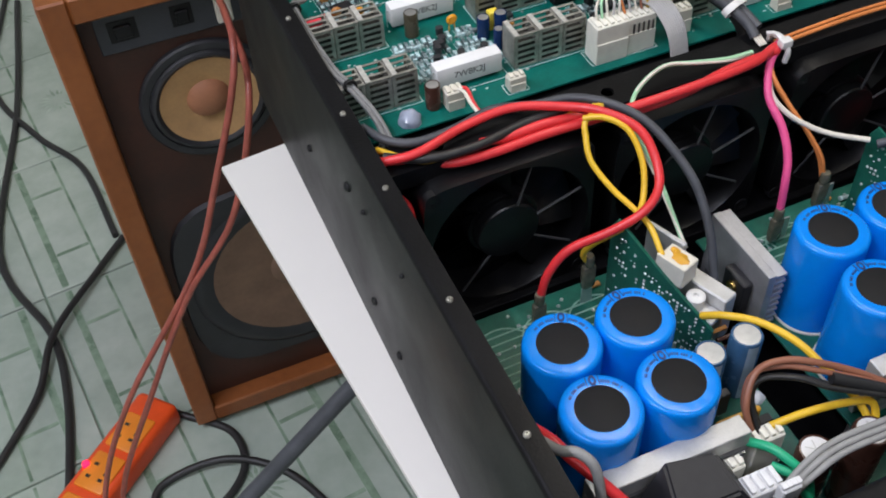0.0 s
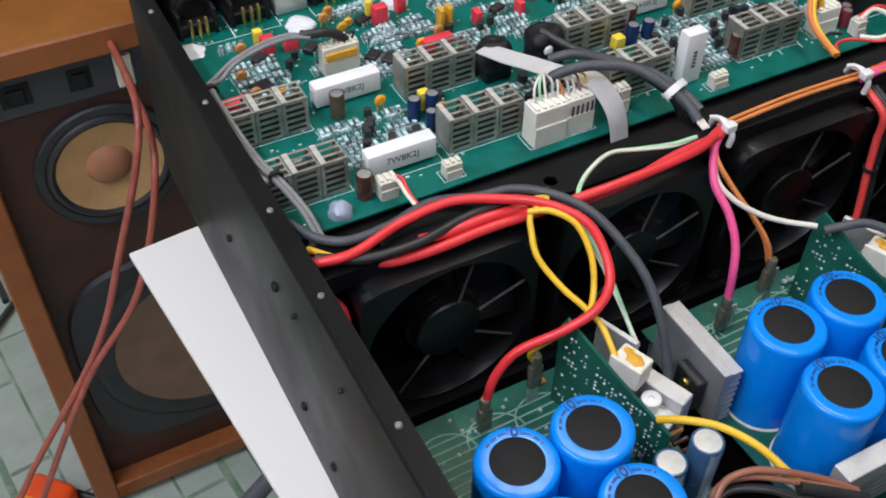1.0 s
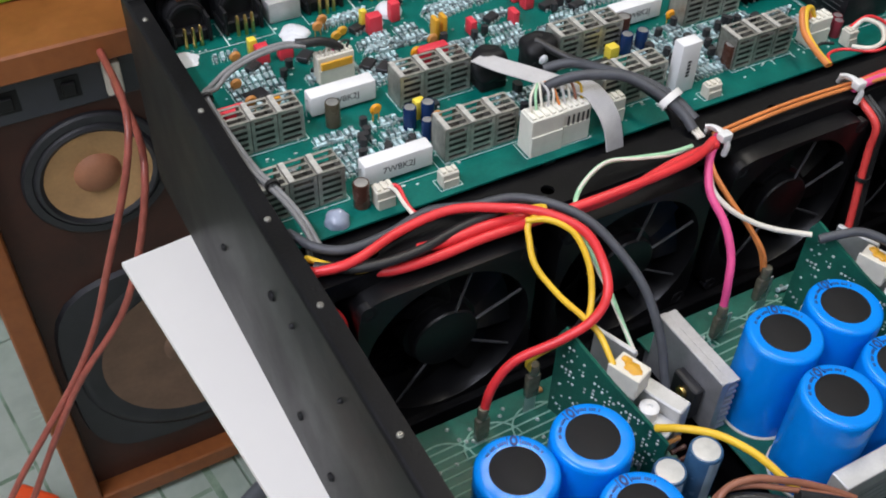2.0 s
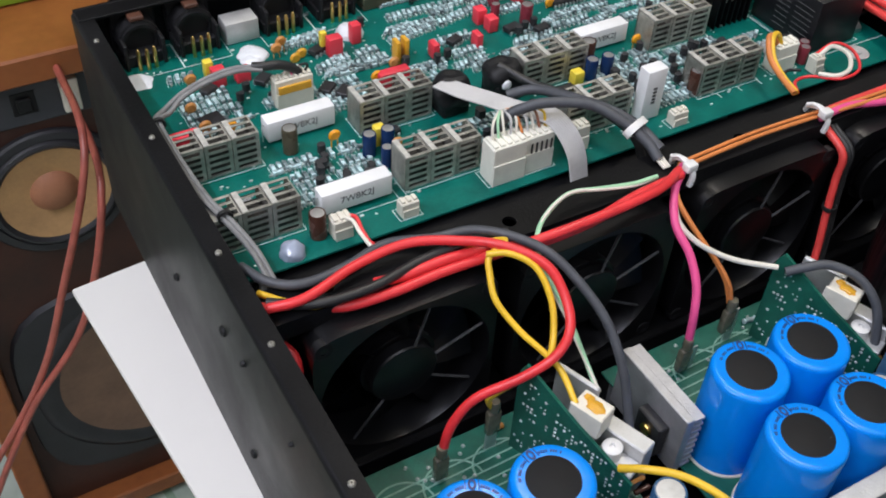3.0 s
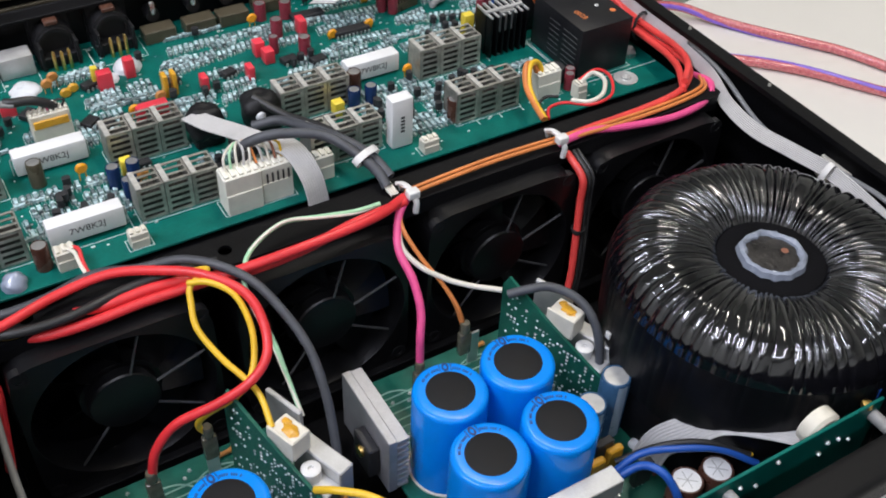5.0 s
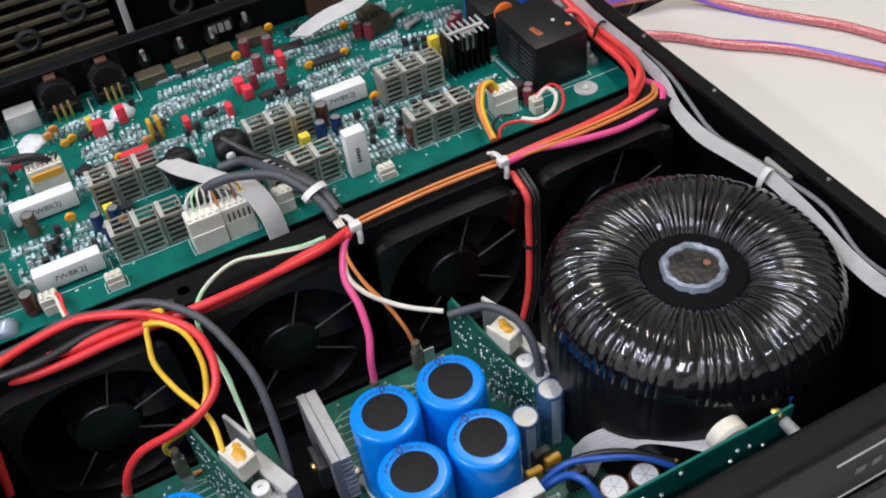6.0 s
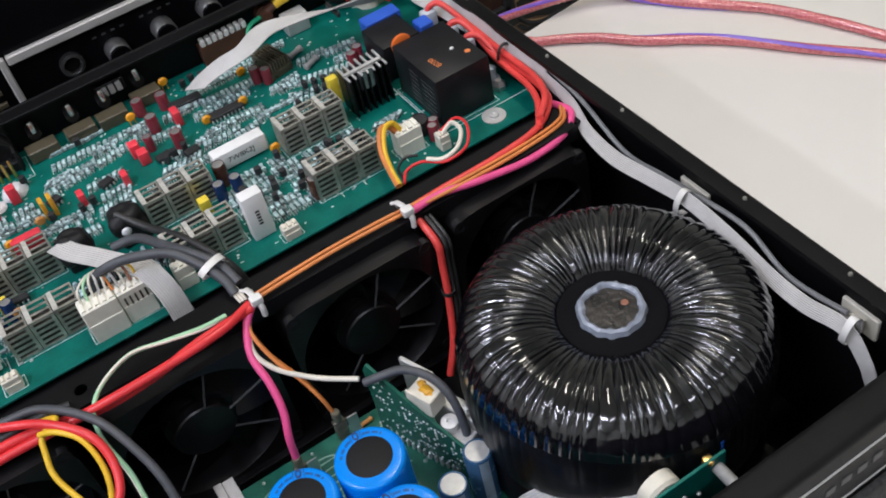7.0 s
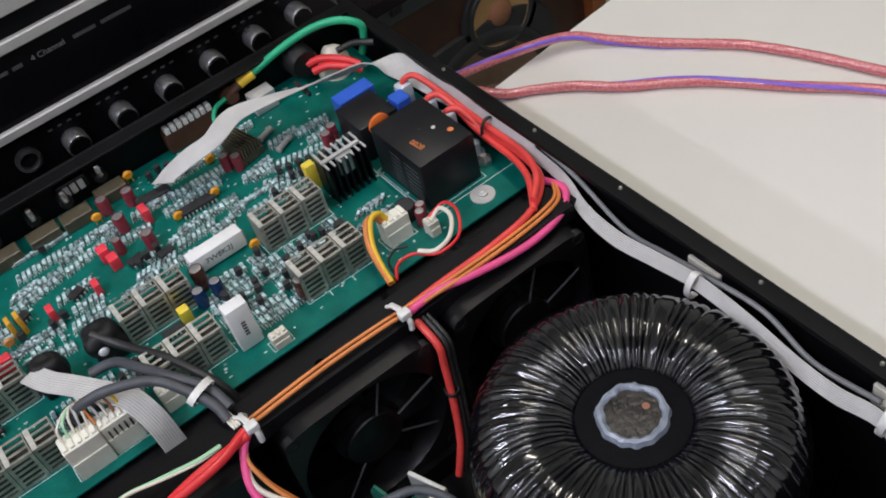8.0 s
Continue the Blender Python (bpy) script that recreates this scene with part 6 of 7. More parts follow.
# glue, washers and larger lying resistors
for x, y, r, h, mt in ((0.0385, 0.2880, 0.0062, 0.0075, "glue_clear"), (0.0175, 0.4475, 0.0085, 0.0012, "glue"), (0.0830, 0.4455, 0.0090, 0.0035, "glue"), (0.1420, 0.4420, 0.0085, 0.006, "glue"), (0.4130, 0.4620, 0.0120, 0.020, "cream"), (0.0800, 0.4400, 0.006, 0.003, "glue"), (0.128, 0.436, 0.007, 0.003, "glue")):
    own = bmesh.new()
    bmesh.ops.create_icosphere(own, subdivisions=3, radius=1)
    for v in own.verts:
        k = 1 + 0.22 * noise.noise(v.co * 1.7 + Vector((x * 90, y * 90, 0)))
        v.co = Vector((x + v.co.x * r * k, y + v.co.y * r * k, ZB - 0.0002 + max(0, v.co.z) * h * k))
    part("glue_blob", own, M[mt], sb, "blob of clear grey glue" if mt == "glue_clear" else "blob of pale glue")
part("washer", lathe([(0.0075, 0), (0.0075, 0.0006), (0.003, 0.0006), (0.0028, 0.0018), (0.0015, 0.002), (0, 0.0012)], 24, (0.4045, 0.2935, ZB)), M["alu_flat"], sb, "screw with pale washer")
part("washer", lathe([(0.005, 0), (0.005, 0.0008), (0.0032, 0.0008), (0.003, 0.009), (0, 0.009)], 20, (0.4245, 0.3240, ZB)), M["clear_sleeve"], sb, "clear post")
part("washer", lathe([(0.0048, 0), (0.0048, 0.003), (0.002, 0.006), (0, 0.006)], 6, (0.4225, 0.3140, ZB)), M["alu"], sb, "hexagonal metal nut")
for x, y, a in ((0.3455, 0.4220, 25), (0.3420, 0.4400, 20), (0.0280, 0.3260, 12), (0.3120, 0.3260, 8), (0.3530, 0.3170, 60)):
    own = lathe([(0.0018, -0.0065), (0.0024, -0.006), (0.0024, -0.0045), (0.0019, -0.004), (0.0019, 0.004), (0.0024, 0.0045), (0.0024, 0.006), (0.0018, 0.0065)], 14, (0, 0, 0), "x")
    bmesh.ops.transform(own, matrix=Matrix.Translation((x, y, ZB + 0.0028)) @ Matrix.Rotation(radians(a), 4, "Z"), verts=own.verts)
    part("power_resistor", own, M["lgrey_wire"], sb, "grey banded resistor")
wc = thing("wound_coil", "olive-brown slotted component standing on the signal board", "component", at=(0.324, 0.437, ZB))
mw = Matrix.Translation((0.324, 0.437, ZB)) @ Matrix.Rotation(radians(12), 4, "Z")
own = box(-0.009, 0.009, -0.0105, 0.0105, 0, 0.006, 0.0006)
bmesh.ops.transform(own, matrix=mw, verts=own.verts)
part("base", own, M["olive"], wc)
for k in range(7):
    own = box(-0.0078 + k * 0.0022, -0.0066 + k * 0.0022, -0.011, 0.011, 0.0062, 0.0135, 0.0002)
    bmesh.ops.transform(own, matrix=mw, verts=own.verts)
    part("slab", own, M["olive"], wc)


# sockets along the back edge
def xlr(x, y):
    th = thing("panel_socket", "black moulded panel socket with gilded pins", "socket", "sockets along the back", at=(x, y, ZB))
    part("barrel", lathe([(0.0118, 0), (0.0118, 0.010), (0.0105, 0.0105), (0.0105, 0.0125), (0.0085, 0.0125), (0.0085, 0.009), (0, 0.009)], 28, (x, y + 0.017, ZB + 0.0125), "y"), M["rubber"], th)
    part("housing", box(x - 0.0128, x + 0.0128, y + 0.0172, y + 0.0215, ZB, ZB + 0.0262, 0.0012), M["rubber"], th)
    part("base", box(x - 0.0125, x + 0.0125, y + 0.0005, y + 0.0170, ZB, ZB + 0.0075, 0.0008), M["rubber"], th)
    for s in (-1, 1):
        part("rib", box(x + s * 0.0105 - 0.001, x + s * 0.0105 + 0.001, y - 0.002, y + 0.012, ZB + 0.0002, ZB + 0.016, 0.0004), M["rubber"], th)
    part("latch", box(x - 0.004, x + 0.004, y + 0.006, y + 0.014, ZB + 0.0247, ZB + 0.0275, 0.0006), M["brown_board"], th)
    for k in (-1, 0, 1):
        part("pin", lathe([(0.0011, 0), (0.0011, 0.0115), (0.0006, 0.013), (0, 0.0135)], 10, (x + k * 0.0045, y - 0.003 - 0.001 * (k == 0), ZB)), M["gold"], th)


for x in (0.0270, 0.0580, 0.1090, 0.1430):
    xlr(x, 0.4610)
t = tagged(part("metal_socket", box(0.0735, 0.0935, 0.4600, 0.4730, ZB, ZB + 0.0135, 0.001, 2), M["alu_flat"]), "grey metal socket shell at the back edge", "socket", "metal socket shells")
for x, y in ((0.1700, 0.4655), (0.1960, 0.4650), (0.2180, 0.4640), (0.2440, 0.4690)):
    o = thing("panel_switch", "grey metal-topped panel switch at the back edge", "switch", "metal socket shells", at=(x, y, ZB))
    part("body", box(x - 0.0100, x + 0.0100, y - 0.0055, y + 0.0055, ZB, ZB + 0.0085, 0.0006), M["olive"], o)
    part("toggle", lathe([(0.0022, 0), (0.0022, 0.007), (0.0014, 0.0085), (0, 0.0085)], 12, (x, y + 0.0065, ZB + 0.0145)), M["chrome"], o)
    part("bushing", lathe([(0.0042, 0), (0.0042, 0.010)], 14, (x, y + 0.0165, ZB + 0.0125), "y"), M["rubber"], o)
o = thing("terminal_strip", "brown terminal strip with eight pale push levers on the back wall", "terminal", at=(0.308, 0.478, 0.11))
part("body", box(0.290, 0.327, 0.474, 0.4828, 0.1056, 0.1205, 0.0006), M["brown_board"], o)
for k in range(8):
    part("lever", box(0.2915 + k * 0.0044, 0.2948 + k * 0.0044, 0.4735, 0.4790, 0.1205, 0.1255, 0.0005), M["tie"], o)
o = thing("slide_switch", "small white slide switch on the back wall", "switch", at=(0.226, 0.48, 0.12))
part("body", box(0.216, 0.236, 0.477, 0.4828, 0.1165, 0.1255, 0.0006), M["rubber"], o)
for k in range(3):
    part("lever", box(0.2195 + k * 0.005, 0.2232 + k * 0.005, 0.4745, 0.477, 0.118, 0.1245, 0.0004), M["lgrey_wire"], o)
o = thing("ground_post", "brass ground post with wire lug on the back wall", "terminal", at=(0.342, 0.476, 0.12))
part("post", lathe([(0.0065, 0), (0.0065, 0.006), (0.004, 0.0065), (0.004, 0.011), (0, 0.011)], 12, (0.341, 0.4825, 0.121), "y"), M["brown_board"], o)
tagged(part("metal_bracket", box(0.349, 0.366, 0.462, 0.473, ZB, ZB + 0.014, 0.0006), M["alu_flat"]), "small bright metal bracket on the signal board", "bracket")
tagged(part("mains_socket_body", lathe([(0.010, 0), (0.011, 0.004), (0.011, 0.018), (0.009, 0.021), (0, 0.021)], 22, (0.392, 0.4825, 0.122), "y"), M["rubber"]), "black fuse holder on the back wall", "socket")


# ---------------------------------------------------------------- wiring
wire("power_wire", [(0.0067, 0.2445, 0.1248), (0.0246, 0.2395, 0.1283), (0.0513, 0.2472, 0.1283), (0.0760, 0.2470, 0.1305), (0.0980, 0.2380, 0.1300), (0.1120, 0.2260, 0.1310), (0.1240, 0.2120, 0.1270), (0.1270, 0.2000, 0.1180), (0.1230, 0.1880, 0.1100), (0.1120, 0.1820, 0.1040), (0.0970, 0.1840, 0.0960), (0.0790, 0.1900, 0.0860), (0.0680, 0.1900, 0.0740), (0.0630, 0.1885, 0.0580)], 0.0022, "red_wire", "thick red power wire looping over the fans")
wire("power_wire", [(0.0050, 0.2500, 0.1225), (0.0180, 0.2440, 0.1200), (0.0320, 0.2400, 0.1185), (0.0432, 0.2355, 0.1185), (0.0631, 0.2335, 0.1194), (0.0838, 0.2335, 0.1205), (0.1050, 0.2320, 0.1215), (0.1230, 0.2290, 0.1240), (0.1470, 0.2260, 0.1270), (0.1750, 0.2260, 0.1280), (0.2000, 0.2290, 0.1275), (0.2180, 0.2370, 0.1255)], 0.0024, "red_wire", "thick red power wire along the fan bracket")
wire("power_wire", [(0.0560, 0.2400, 0.1215), (0.0690, 0.2375, 0.1225), (0.0900, 0.2370, 0.1235), (0.1090, 0.2350, 0.1225), (0.1320, 0.2300, 0.1205), (0.1600, 0.2280, 0.1235), (0.1880, 0.2320, 0.1250), (0.2178, 0.2347, 0.1248)], 0.0024, "red_wire", "thick red power wire along the fan bracket")
wire("power_wire", [(0.008, 0.250, 0.104), (0.016, 0.236, 0.100), (0.014, 0.228, 0.085), (0.010, 0.222, 0.06)], 0.0024, "red_wire", "thick red power wire bending down beside the fan")
wire("yellow_wire", [(0.0100, 0.2560, 0.1225), (0.0240, 0.2395, 0.1235), (0.0400, 0.2385, 0.1215), (0.0600, 0.2410, 0.1180), (0.0850, 0.2420, 0.1190), (0.1030, 0.2400, 0.1230), (0.1140, 0.2290, 0.1310), (0.1050, 0.2270, 0.1270), (0.1025, 0.2220, 0.1220), (0.1010, 0.2130, 0.1140), (0.1060, 0.2000, 0.1050), (0.1120, 0.1890, 0.0990), (0.1150, 0.1790, 0.0950), (0.1140, 0.1660, 0.0890)], 0.0015, "yellow_wire", "yellow wire looping down to the driver board")
wire("yellow_wire", [(0.1040, 0.2280, 0.1280), (0.1120, 0.2220, 0.1300), (0.1200, 0.2130, 0.1260), (0.1220, 0.2020, 0.1150), (0.1180, 0.1920, 0.1040), (0.1110, 0.1850, 0.0990), (0.1040, 0.1850, 0.0940), (0.0920, 0.1900, 0.0840), (0.0890, 0.1940, 0.0740), (0.0925, 0.1935, 0.0660)], 0.0015, "yellow_wire", "yellow wire looping down to a blade terminal")
GW = [(0.2050, 0.2380, 0.1255), (0.1920, 0.2390, 0.1250), (0.1730, 0.2410, 0.1280), (0.1560, 0.2420, 0.1310), (0.1380, 0.2350, 0.1290), (0.1290, 0.2260, 0.1240), (0.1270, 0.2140, 0.1170), (0.1300, 0.2000, 0.1040), (0.1300, 0.1860, 0.0940), (0.1300, 0.1700, 0.0830)]
gp = thing("striped_wire", "thin wire pair in pale green and white", "wire", "wiring in the amplifier", at=GW[0])
for nm, mt, ph, rr in (("green_core", "pale_green", 0.0, 0.00115), ("white_core", "white_wire", math.pi, 0.0008)):
    part(nm, tube([Vector(p) + Vector((0.0005 * math.cos(ph + k * 0.3), 0.0005 * math.sin(ph + k * 0.3), 0.0004 * math.cos(ph + k * 0.3))) for k, p in enumerate(smooth_path(GW, 3))], rr, 10, 3), M[mt], gp)
wire("sleeved_cable", [(0.0087, 0.2717, 0.1248), (0.0156, 0.2582, 0.1248), (0.0277, 0.2504, 0.1248), (0.0481, 0.2513, 0.1248), (0.0700, 0.2560, 0.1250), (0.0890, 0.2480, 0.1270), (0.1060, 0.2440, 0.1280), (0.1190, 0.2320, 0.1290), (0.1300, 0.2180, 0.1260), (0.1370, 0.2030, 0.1180), (0.1420, 0.1860, 0.1060), (0.1420, 0.1700, 0.0900), (0.1400, 0.1580, 0.0700), (0.1350, 0.1420, 0.0500)], 0.0022, "grey_wire", "thick dark grey sleeved cable crossing the fans", "cable")
wire("sleeved_cable", [(0.0104, 0.2474, 0.1248), (0.0280, 0.2377, 0.1248), (0.0531, 0.2356, 0.1248), (0.0791, 0.2403, 0.1248), (0.1050, 0.2410, 0.1250), (0.1216, 0.2382, 0.1248)], 0.0022, "black_wire", "black sleeved cable along the fan bracket", "cable")
wire("pink_wire", [(0.2225, 0.2400, 0.1245), (0.219, 0.236, 0.1250), (0.212, 0.231, 0.120), (0.206, 0.220, 0.110), (0.207, 0.207, 0.100), (0.206, 0.197, 0.088), (0.202, 0.190, 0.075), (0.2005, 0.187, 0.057)], 0.0021, "pink_wire", "thick pink wire bending down to the power board")
wire("pink_wire", [(0.313, 0.2385, 0.1245), (0.335, 0.240, 0.1240), (0.358, 0.236, 0.122), (0.390, 0.234, 0.119), (0.416, 0.238, 0.119), (0.430, 0.250, 0.120), (0.428, 0.268, 0.117)], 0.0021, "pink_wire", "thick pink wire along the fan bracket")
for off, rr in ((0.0, 0.0011), (0.0031, 0.0010)):
    wire("orange_wire", [(0.222, 0.238 + off, 0.1255), (0.212, 0.229 + off, 0.119), (0.214, 0.215 + off, 0.108), (0.2215, 0.203 + off, 0.094), (0.226, 0.194 + off, 0.082), (0.2285, 0.191 + off / 2, 0.068)], rr, "orange_wire", "orange wire bending down to the power board")
    wire("orange_wire", [(0.222, 0.239 + off, 0.1245), (0.244, 0.240 + off, 0.125), (0.273, 0.241 + off, 0.125), (0.306, 0.240 + off, 0.125), (0.343, 0.238 + off, 0.1245), (0.387, 0.239 + off, 0.123), (0.418, 0.243 + off, 0.1225), (0.429, 0.255 + off, 0.120)], rr, "orange_wire", "orange wire along the fan bracket")
wire("power_wire", [(0.316, 0.2425, 0.1232), (0.340, 0.2435, 0.1232), (0.375, 0.2440, 0.1232), (0.405, 0.248, 0.1235), (0.424, 0.262, 0.1235), (0.430, 0.280, 0.1220), (0.4315, 0.307, 0.119), (0.4305, 0.325, 0.121), (0.4280, 0.338, 0.1285), (0.4225, 0.343, 0.1290), (0.4200, 0.343, 0.1260)], 0.0020, "salmon", "thick salmon red wire to the relay terminals")
wire("power_wire", [(0.406, 0.2470, 0.1240), (0.411, 0.254, 0.1240), (0.421, 0.270, 0.1230), (0.4265, 0.290, 0.121), (0.428, 0.320, 0.120), (0.4290, 0.342, 0.125), (0.4270, 0.356, 0.1305), (0.4220, 0.361, 0.1300), (0.4195, 0.361, 0.1260)], 0.0020, "salmon", "thick salmon red wire to the relay terminals")
wire("power_wire", [(0.409, 0.250, 0.1275), (0.423, 0.264, 0.128), (0.430, 0.285, 0.1265), (0.432, 0.32, 0.124), (0.4310, 0.36, 0.127), (0.4275, 0.381, 0.1320), (0.4220, 0.3865, 0.1305), (0.4190, 0.3865, 0.1260)], 0.0020, "salmon", "thick salmon red wire to the relay terminals")
wire("white_wire", [(0.216, 0.236, 0.123), (0.208, 0.222, 0.112), (0.212, 0.212, 0.104), (0.222, 0.204, 0.097), (0.232, 0.196, 0.094), (0.245, 0.185, 0.094)], 0.0014, "white_wire", "thin cream wire to the second driver board")
wire("sleeved_cable", [(0.246, 0.181, 0.094), (0.254, 0.177, 0.097), (0.265, 0.172, 0.098), (0.274, 0.160, 0.095), (0.277, 0.148, 0.085), (0.276, 0.140, 0.065), (0.272, 0.136, 0.045)], 0.0023, "grey_wire", "dark grey sleeved cable beside the transformer", "cable")
for off, rr, mt in ((0.0, 0.0021, "salmon"), (0.0040, 0.0015, "black_wire"), (0.0066, 0.0012, "black_wire")):
    wire("fan_lead", [(0.318 + off, 0.238, 0.118), (0.319 + off, 0.2225, 0.110), (0.318 + off, 0.220, 0.095), (0.3155 + off, 0.216, 0.075), (0.309 + off, 0.208, 0.050), (0.300 + off, 0.203, 0.03)], rr, mt, "thin fan lead running down between two fans", "wire", "fan leads")
t = tagged(part("fan_lead_tie", lathe([(0.0040, 0), (0.0040, 0.0024), (0.0034, 0.0024), (0.0034, 0)], 16, (0.3165, 0.2165, 0.078)), M["black_wire"]), "small black tie round the fan leads", "cable tie", "cable ties")
# power board wiring
wire("yellow_wire", [(0.1215, 0.1400, 0.070), (0.128, 0.131, 0.0765), (0.139, 0.121, 0.077), (0.148, 0.107, 0.075), (0.154, 0.093, 0.070), (0.159, 0.082, 0.065), (0.162, 0.070, 0.058), (0.160, 0.060, 0.048)], 0.0018, "yellow_wire", "yellow wire arching over the power board")
wire("yellow_wire", [(0.118, 0.080, 0.064), (0.133, 0.077, 0.069), (0.152, 0.075, 0.067), (0.166, 0.072, 0.062), (0.162, 0.062, 0.05)], 0.0018, "yellow_wire", "yellow wire to a white connector")
wire("brown_wire", [(0.109, 0.080, 0.063), (0.108, 0.087, 0.076), (0.117, 0.095, 0.085), (0.130, 0.094, 0.087), (0.143, 0.088, 0.085), (0.158, 0.081, 0.079), (0.172, 0.0725, 0.072)], 0.0016, "brown_wire", "brown wire arching to a white connector")
wire("black_wire", [(0.112, 0.079, 0.063), (0.112, 0.090, 0.077), (0.120, 0.093, 0.081), (0.133, 0.086, 0.082), (0.144, 0.078, 0.079), (0.166, 0.068, 0.073)], 0.0013, "black_wire", "black sleeved wire arching to a white connector")
wire("brown_wire", [(0.1105, 0.081, 0.063), (0.1095, 0.090, 0.073), (0.117, 0.0965, 0.0815), (0.130, 0.093, 0.084), (0.144, 0.085, 0.082), (0.160, 0.077, 0.077), (0.172, 0.071, 0.071)], 0.0013, "brown_wire", "brown wire arching to a white connector")
wire("black_wire", [(0.1135, 0.081, 0.063), (0.1140, 0.091, 0.074), (0.122, 0.0945, 0.0785), (0.135, 0.088, 0.0795), (0.147, 0.080, 0.0765), (0.166, 0.070, 0.071)], 0.0013, "black_wire", "black wire arching to a white connector")
wire("black_sleeve", [(0.146, 0.0815, 0.0805), (0.158, 0.0755, 0.0765), (0.173, 0.068, 0.071)], 0.0028, "black_wire", "black sleeve round the front wires")
wire("orange_wire", [(0.150, 0.079, 0.074), (0.160, 0.074, 0.072), (0.175, 0.068, 0.068)], 0.0018, "orange_wire", "short orange wire by the front")
wire("teal_wire", [(0.104, 0.077, 0.0655), (0.109, 0.069, 0.069), (0.113, 0.061, 0.068), (0.118, 0.054, 0.062), (0.119, 0.049, 0.050)], 0.0021, "green_wire", "dark green wire by the front")
wire("teal_wire", [(0.107, 0.064, 0.064), (0.113, 0.056, 0.063), (0.116, 0.048, 0.056)], 0.0021, "green_wire", "dark green wire by the front")
for k in range(3):
    wire("grey_wire", [(0.160, 0.052 + 0.003 * k, 0.074), (0.133, 0.0525 + 0.003 * k, 0.074), (0.116, 0.050 + 0.003 * k, 0.071), (0.098, 0.0455 + 0.002 * k, 0.066)], 0.0014, "lgrey_wire", "light grey wire by the front")
wire("power_wire", [(0.016, 0.110, 0.090), (0.021, 0.096, 0.094), (0.025, 0.088, 0.090), (0.032, 0.077, 0.085), (0.040, 0.066, 0.077)], 0.0024, "red_wire", "red wire beside the case wall")
wire("grey_wire", [(0.014, 0.118, 0.085), (0.019, 0.092, 0.096), (0.026, 0.085, 0.098), (0.030, 0.078, 0.094), (0.030, 0.071, 0.08)], 0.0022, "lgrey_wire", "light grey wire beside the case wall")
wire("blue_wire", [(0.240, 0.088, 0.058), (0.257, 0.086, 0.070), (0.273, 0.078, 0.0735), (0.290, 0.069, 0.0725), (0.305, 0.058, 0.065)], 0.0017, "blue_wire", "blue wire behind the front board")
wire("blue_wire", [(0.241, 0.085, 0.060), (0.254, 0.082, 0.068), (0.259, 0.075, 0.071), (0.262, 0.068, 0.067), (0.265, 0.060, 0.055)], 0.0020, "blue_wire", "blue wire bending before the capacitors")
wire("black_wire", [(0.250, 0.092, 0.062), (0.268, 0.084, 0.072), (0.285, 0.074, 0.075), (0.303, 0.062, 0.068)], 0.0016, "black_wire", "black wire behind the front board")
wire("yellow_wire", [(0.255, 0.090, 0.062), (0.270, 0.083, 0.0715), (0.287, 0.073, 0.0740), (0.305, 0.062, 0.067)], 0.0009, "yellow_wire", "thin yellow wire behind the front board")
for k, (x, y, z) in enumerate(((0.0630, 0.1885, 0.0470), (0.0925, 0.1935, 0.0560), (0.2005, 0.1870, 0.0470), (0.2285, 0.1905, 0.0580))):
    t = thing("sleeved_terminal", "brown-tinted clear sleeve on a blade terminal", "terminal", "sleeved terminals on the power board", at=(x, y, z))
    part("sleeve", box(x - 0.0036, x + 0.0036, y - 0.0022, y + 0.0022, z - 0.007, z + 0.009, 0.0014, 2), M["heatshrink"], t)
    part("crimp", lathe([(0.0023, 0.009), (0.0028, 0.010), (0.0026, 0.015), (0.0022, 0.016)], 12, (x, y, z)), M["heatshrink"], t)
# signal board wiring
wire("sleeved_cable", [(0.1584, 0.3046, 0.1240), (0.1594, 0.3024, 0.1320), (0.1662, 0.2987, 0.1380), (0.1790, 0.2935, 0.1410), (0.1974, 0.2836, 0.1400), (0.2081, 0.2690, 0.1350), (0.2143, 0.2571, 0.1290), (0.2154, 0.2492, 0.1245)], 0.0027, "grey_wire", "dark grey sleeved harness arching over the bracket", "cable")
wire("sleeved_cable", [(0.1756, 0.3254, 0.1260), (0.1881, 0.3185, 0.1300), (0.1966, 0.3009, 0.1340), (0.2066, 0.2812, 0.1360), (0.2164, 0.2674, 0.1310), (0.2199, 0.2537, 0.1260)], 0.0027, "grey_wire", "dark grey sleeved harness arching over the bracket", "cable")
wire("sleeved_cable", [(0.186, 0.350, 0.126), (0.197, 0.332, 0.122), (0.209, 0.309, 0.124), (0.218, 0.288, 0.122), (0.224, 0.276, 0.115), (0.227, 0.270, 0.102)], 0.0024, "black_wire", "black sleeved harness arching over the bracket", "cable")
for k, mt in enumerate(("white_wire", "pale_green", "white_wire", "ribbon", "white_wire", "orange_wire", "ribbon", "white_wire", "brown_wire", "yellow_wire")):
    x = 0.1475 + k * 0.0034
    wire("signal_wire", [(x, 0.2935, ZB + 0.0225), (x + (0.0015 if k < 5 else -0.001), 0.297 + 0.001 * (k % 3), ZB + 0.030), (0.158 + k * 0.0008, 0.306, ZB + 0.029), (0.165 + k * 0.0004, 0.316, ZB + 0.015)], 0.0007, mt, "thin coloured signal wire in the large plug", "wire", "signal wires in the large plug", step=5)
band = lathe([(0.0082, -0.0019), (0.0082, 0.0019), (0.0073, 0.0019), (0.0073, -0.0019), (0.0082, -0.0019)], 28, cap=False)
bmesh.ops.scale(band, vec=(1.0, 0.62, 1.0), verts=band.verts)
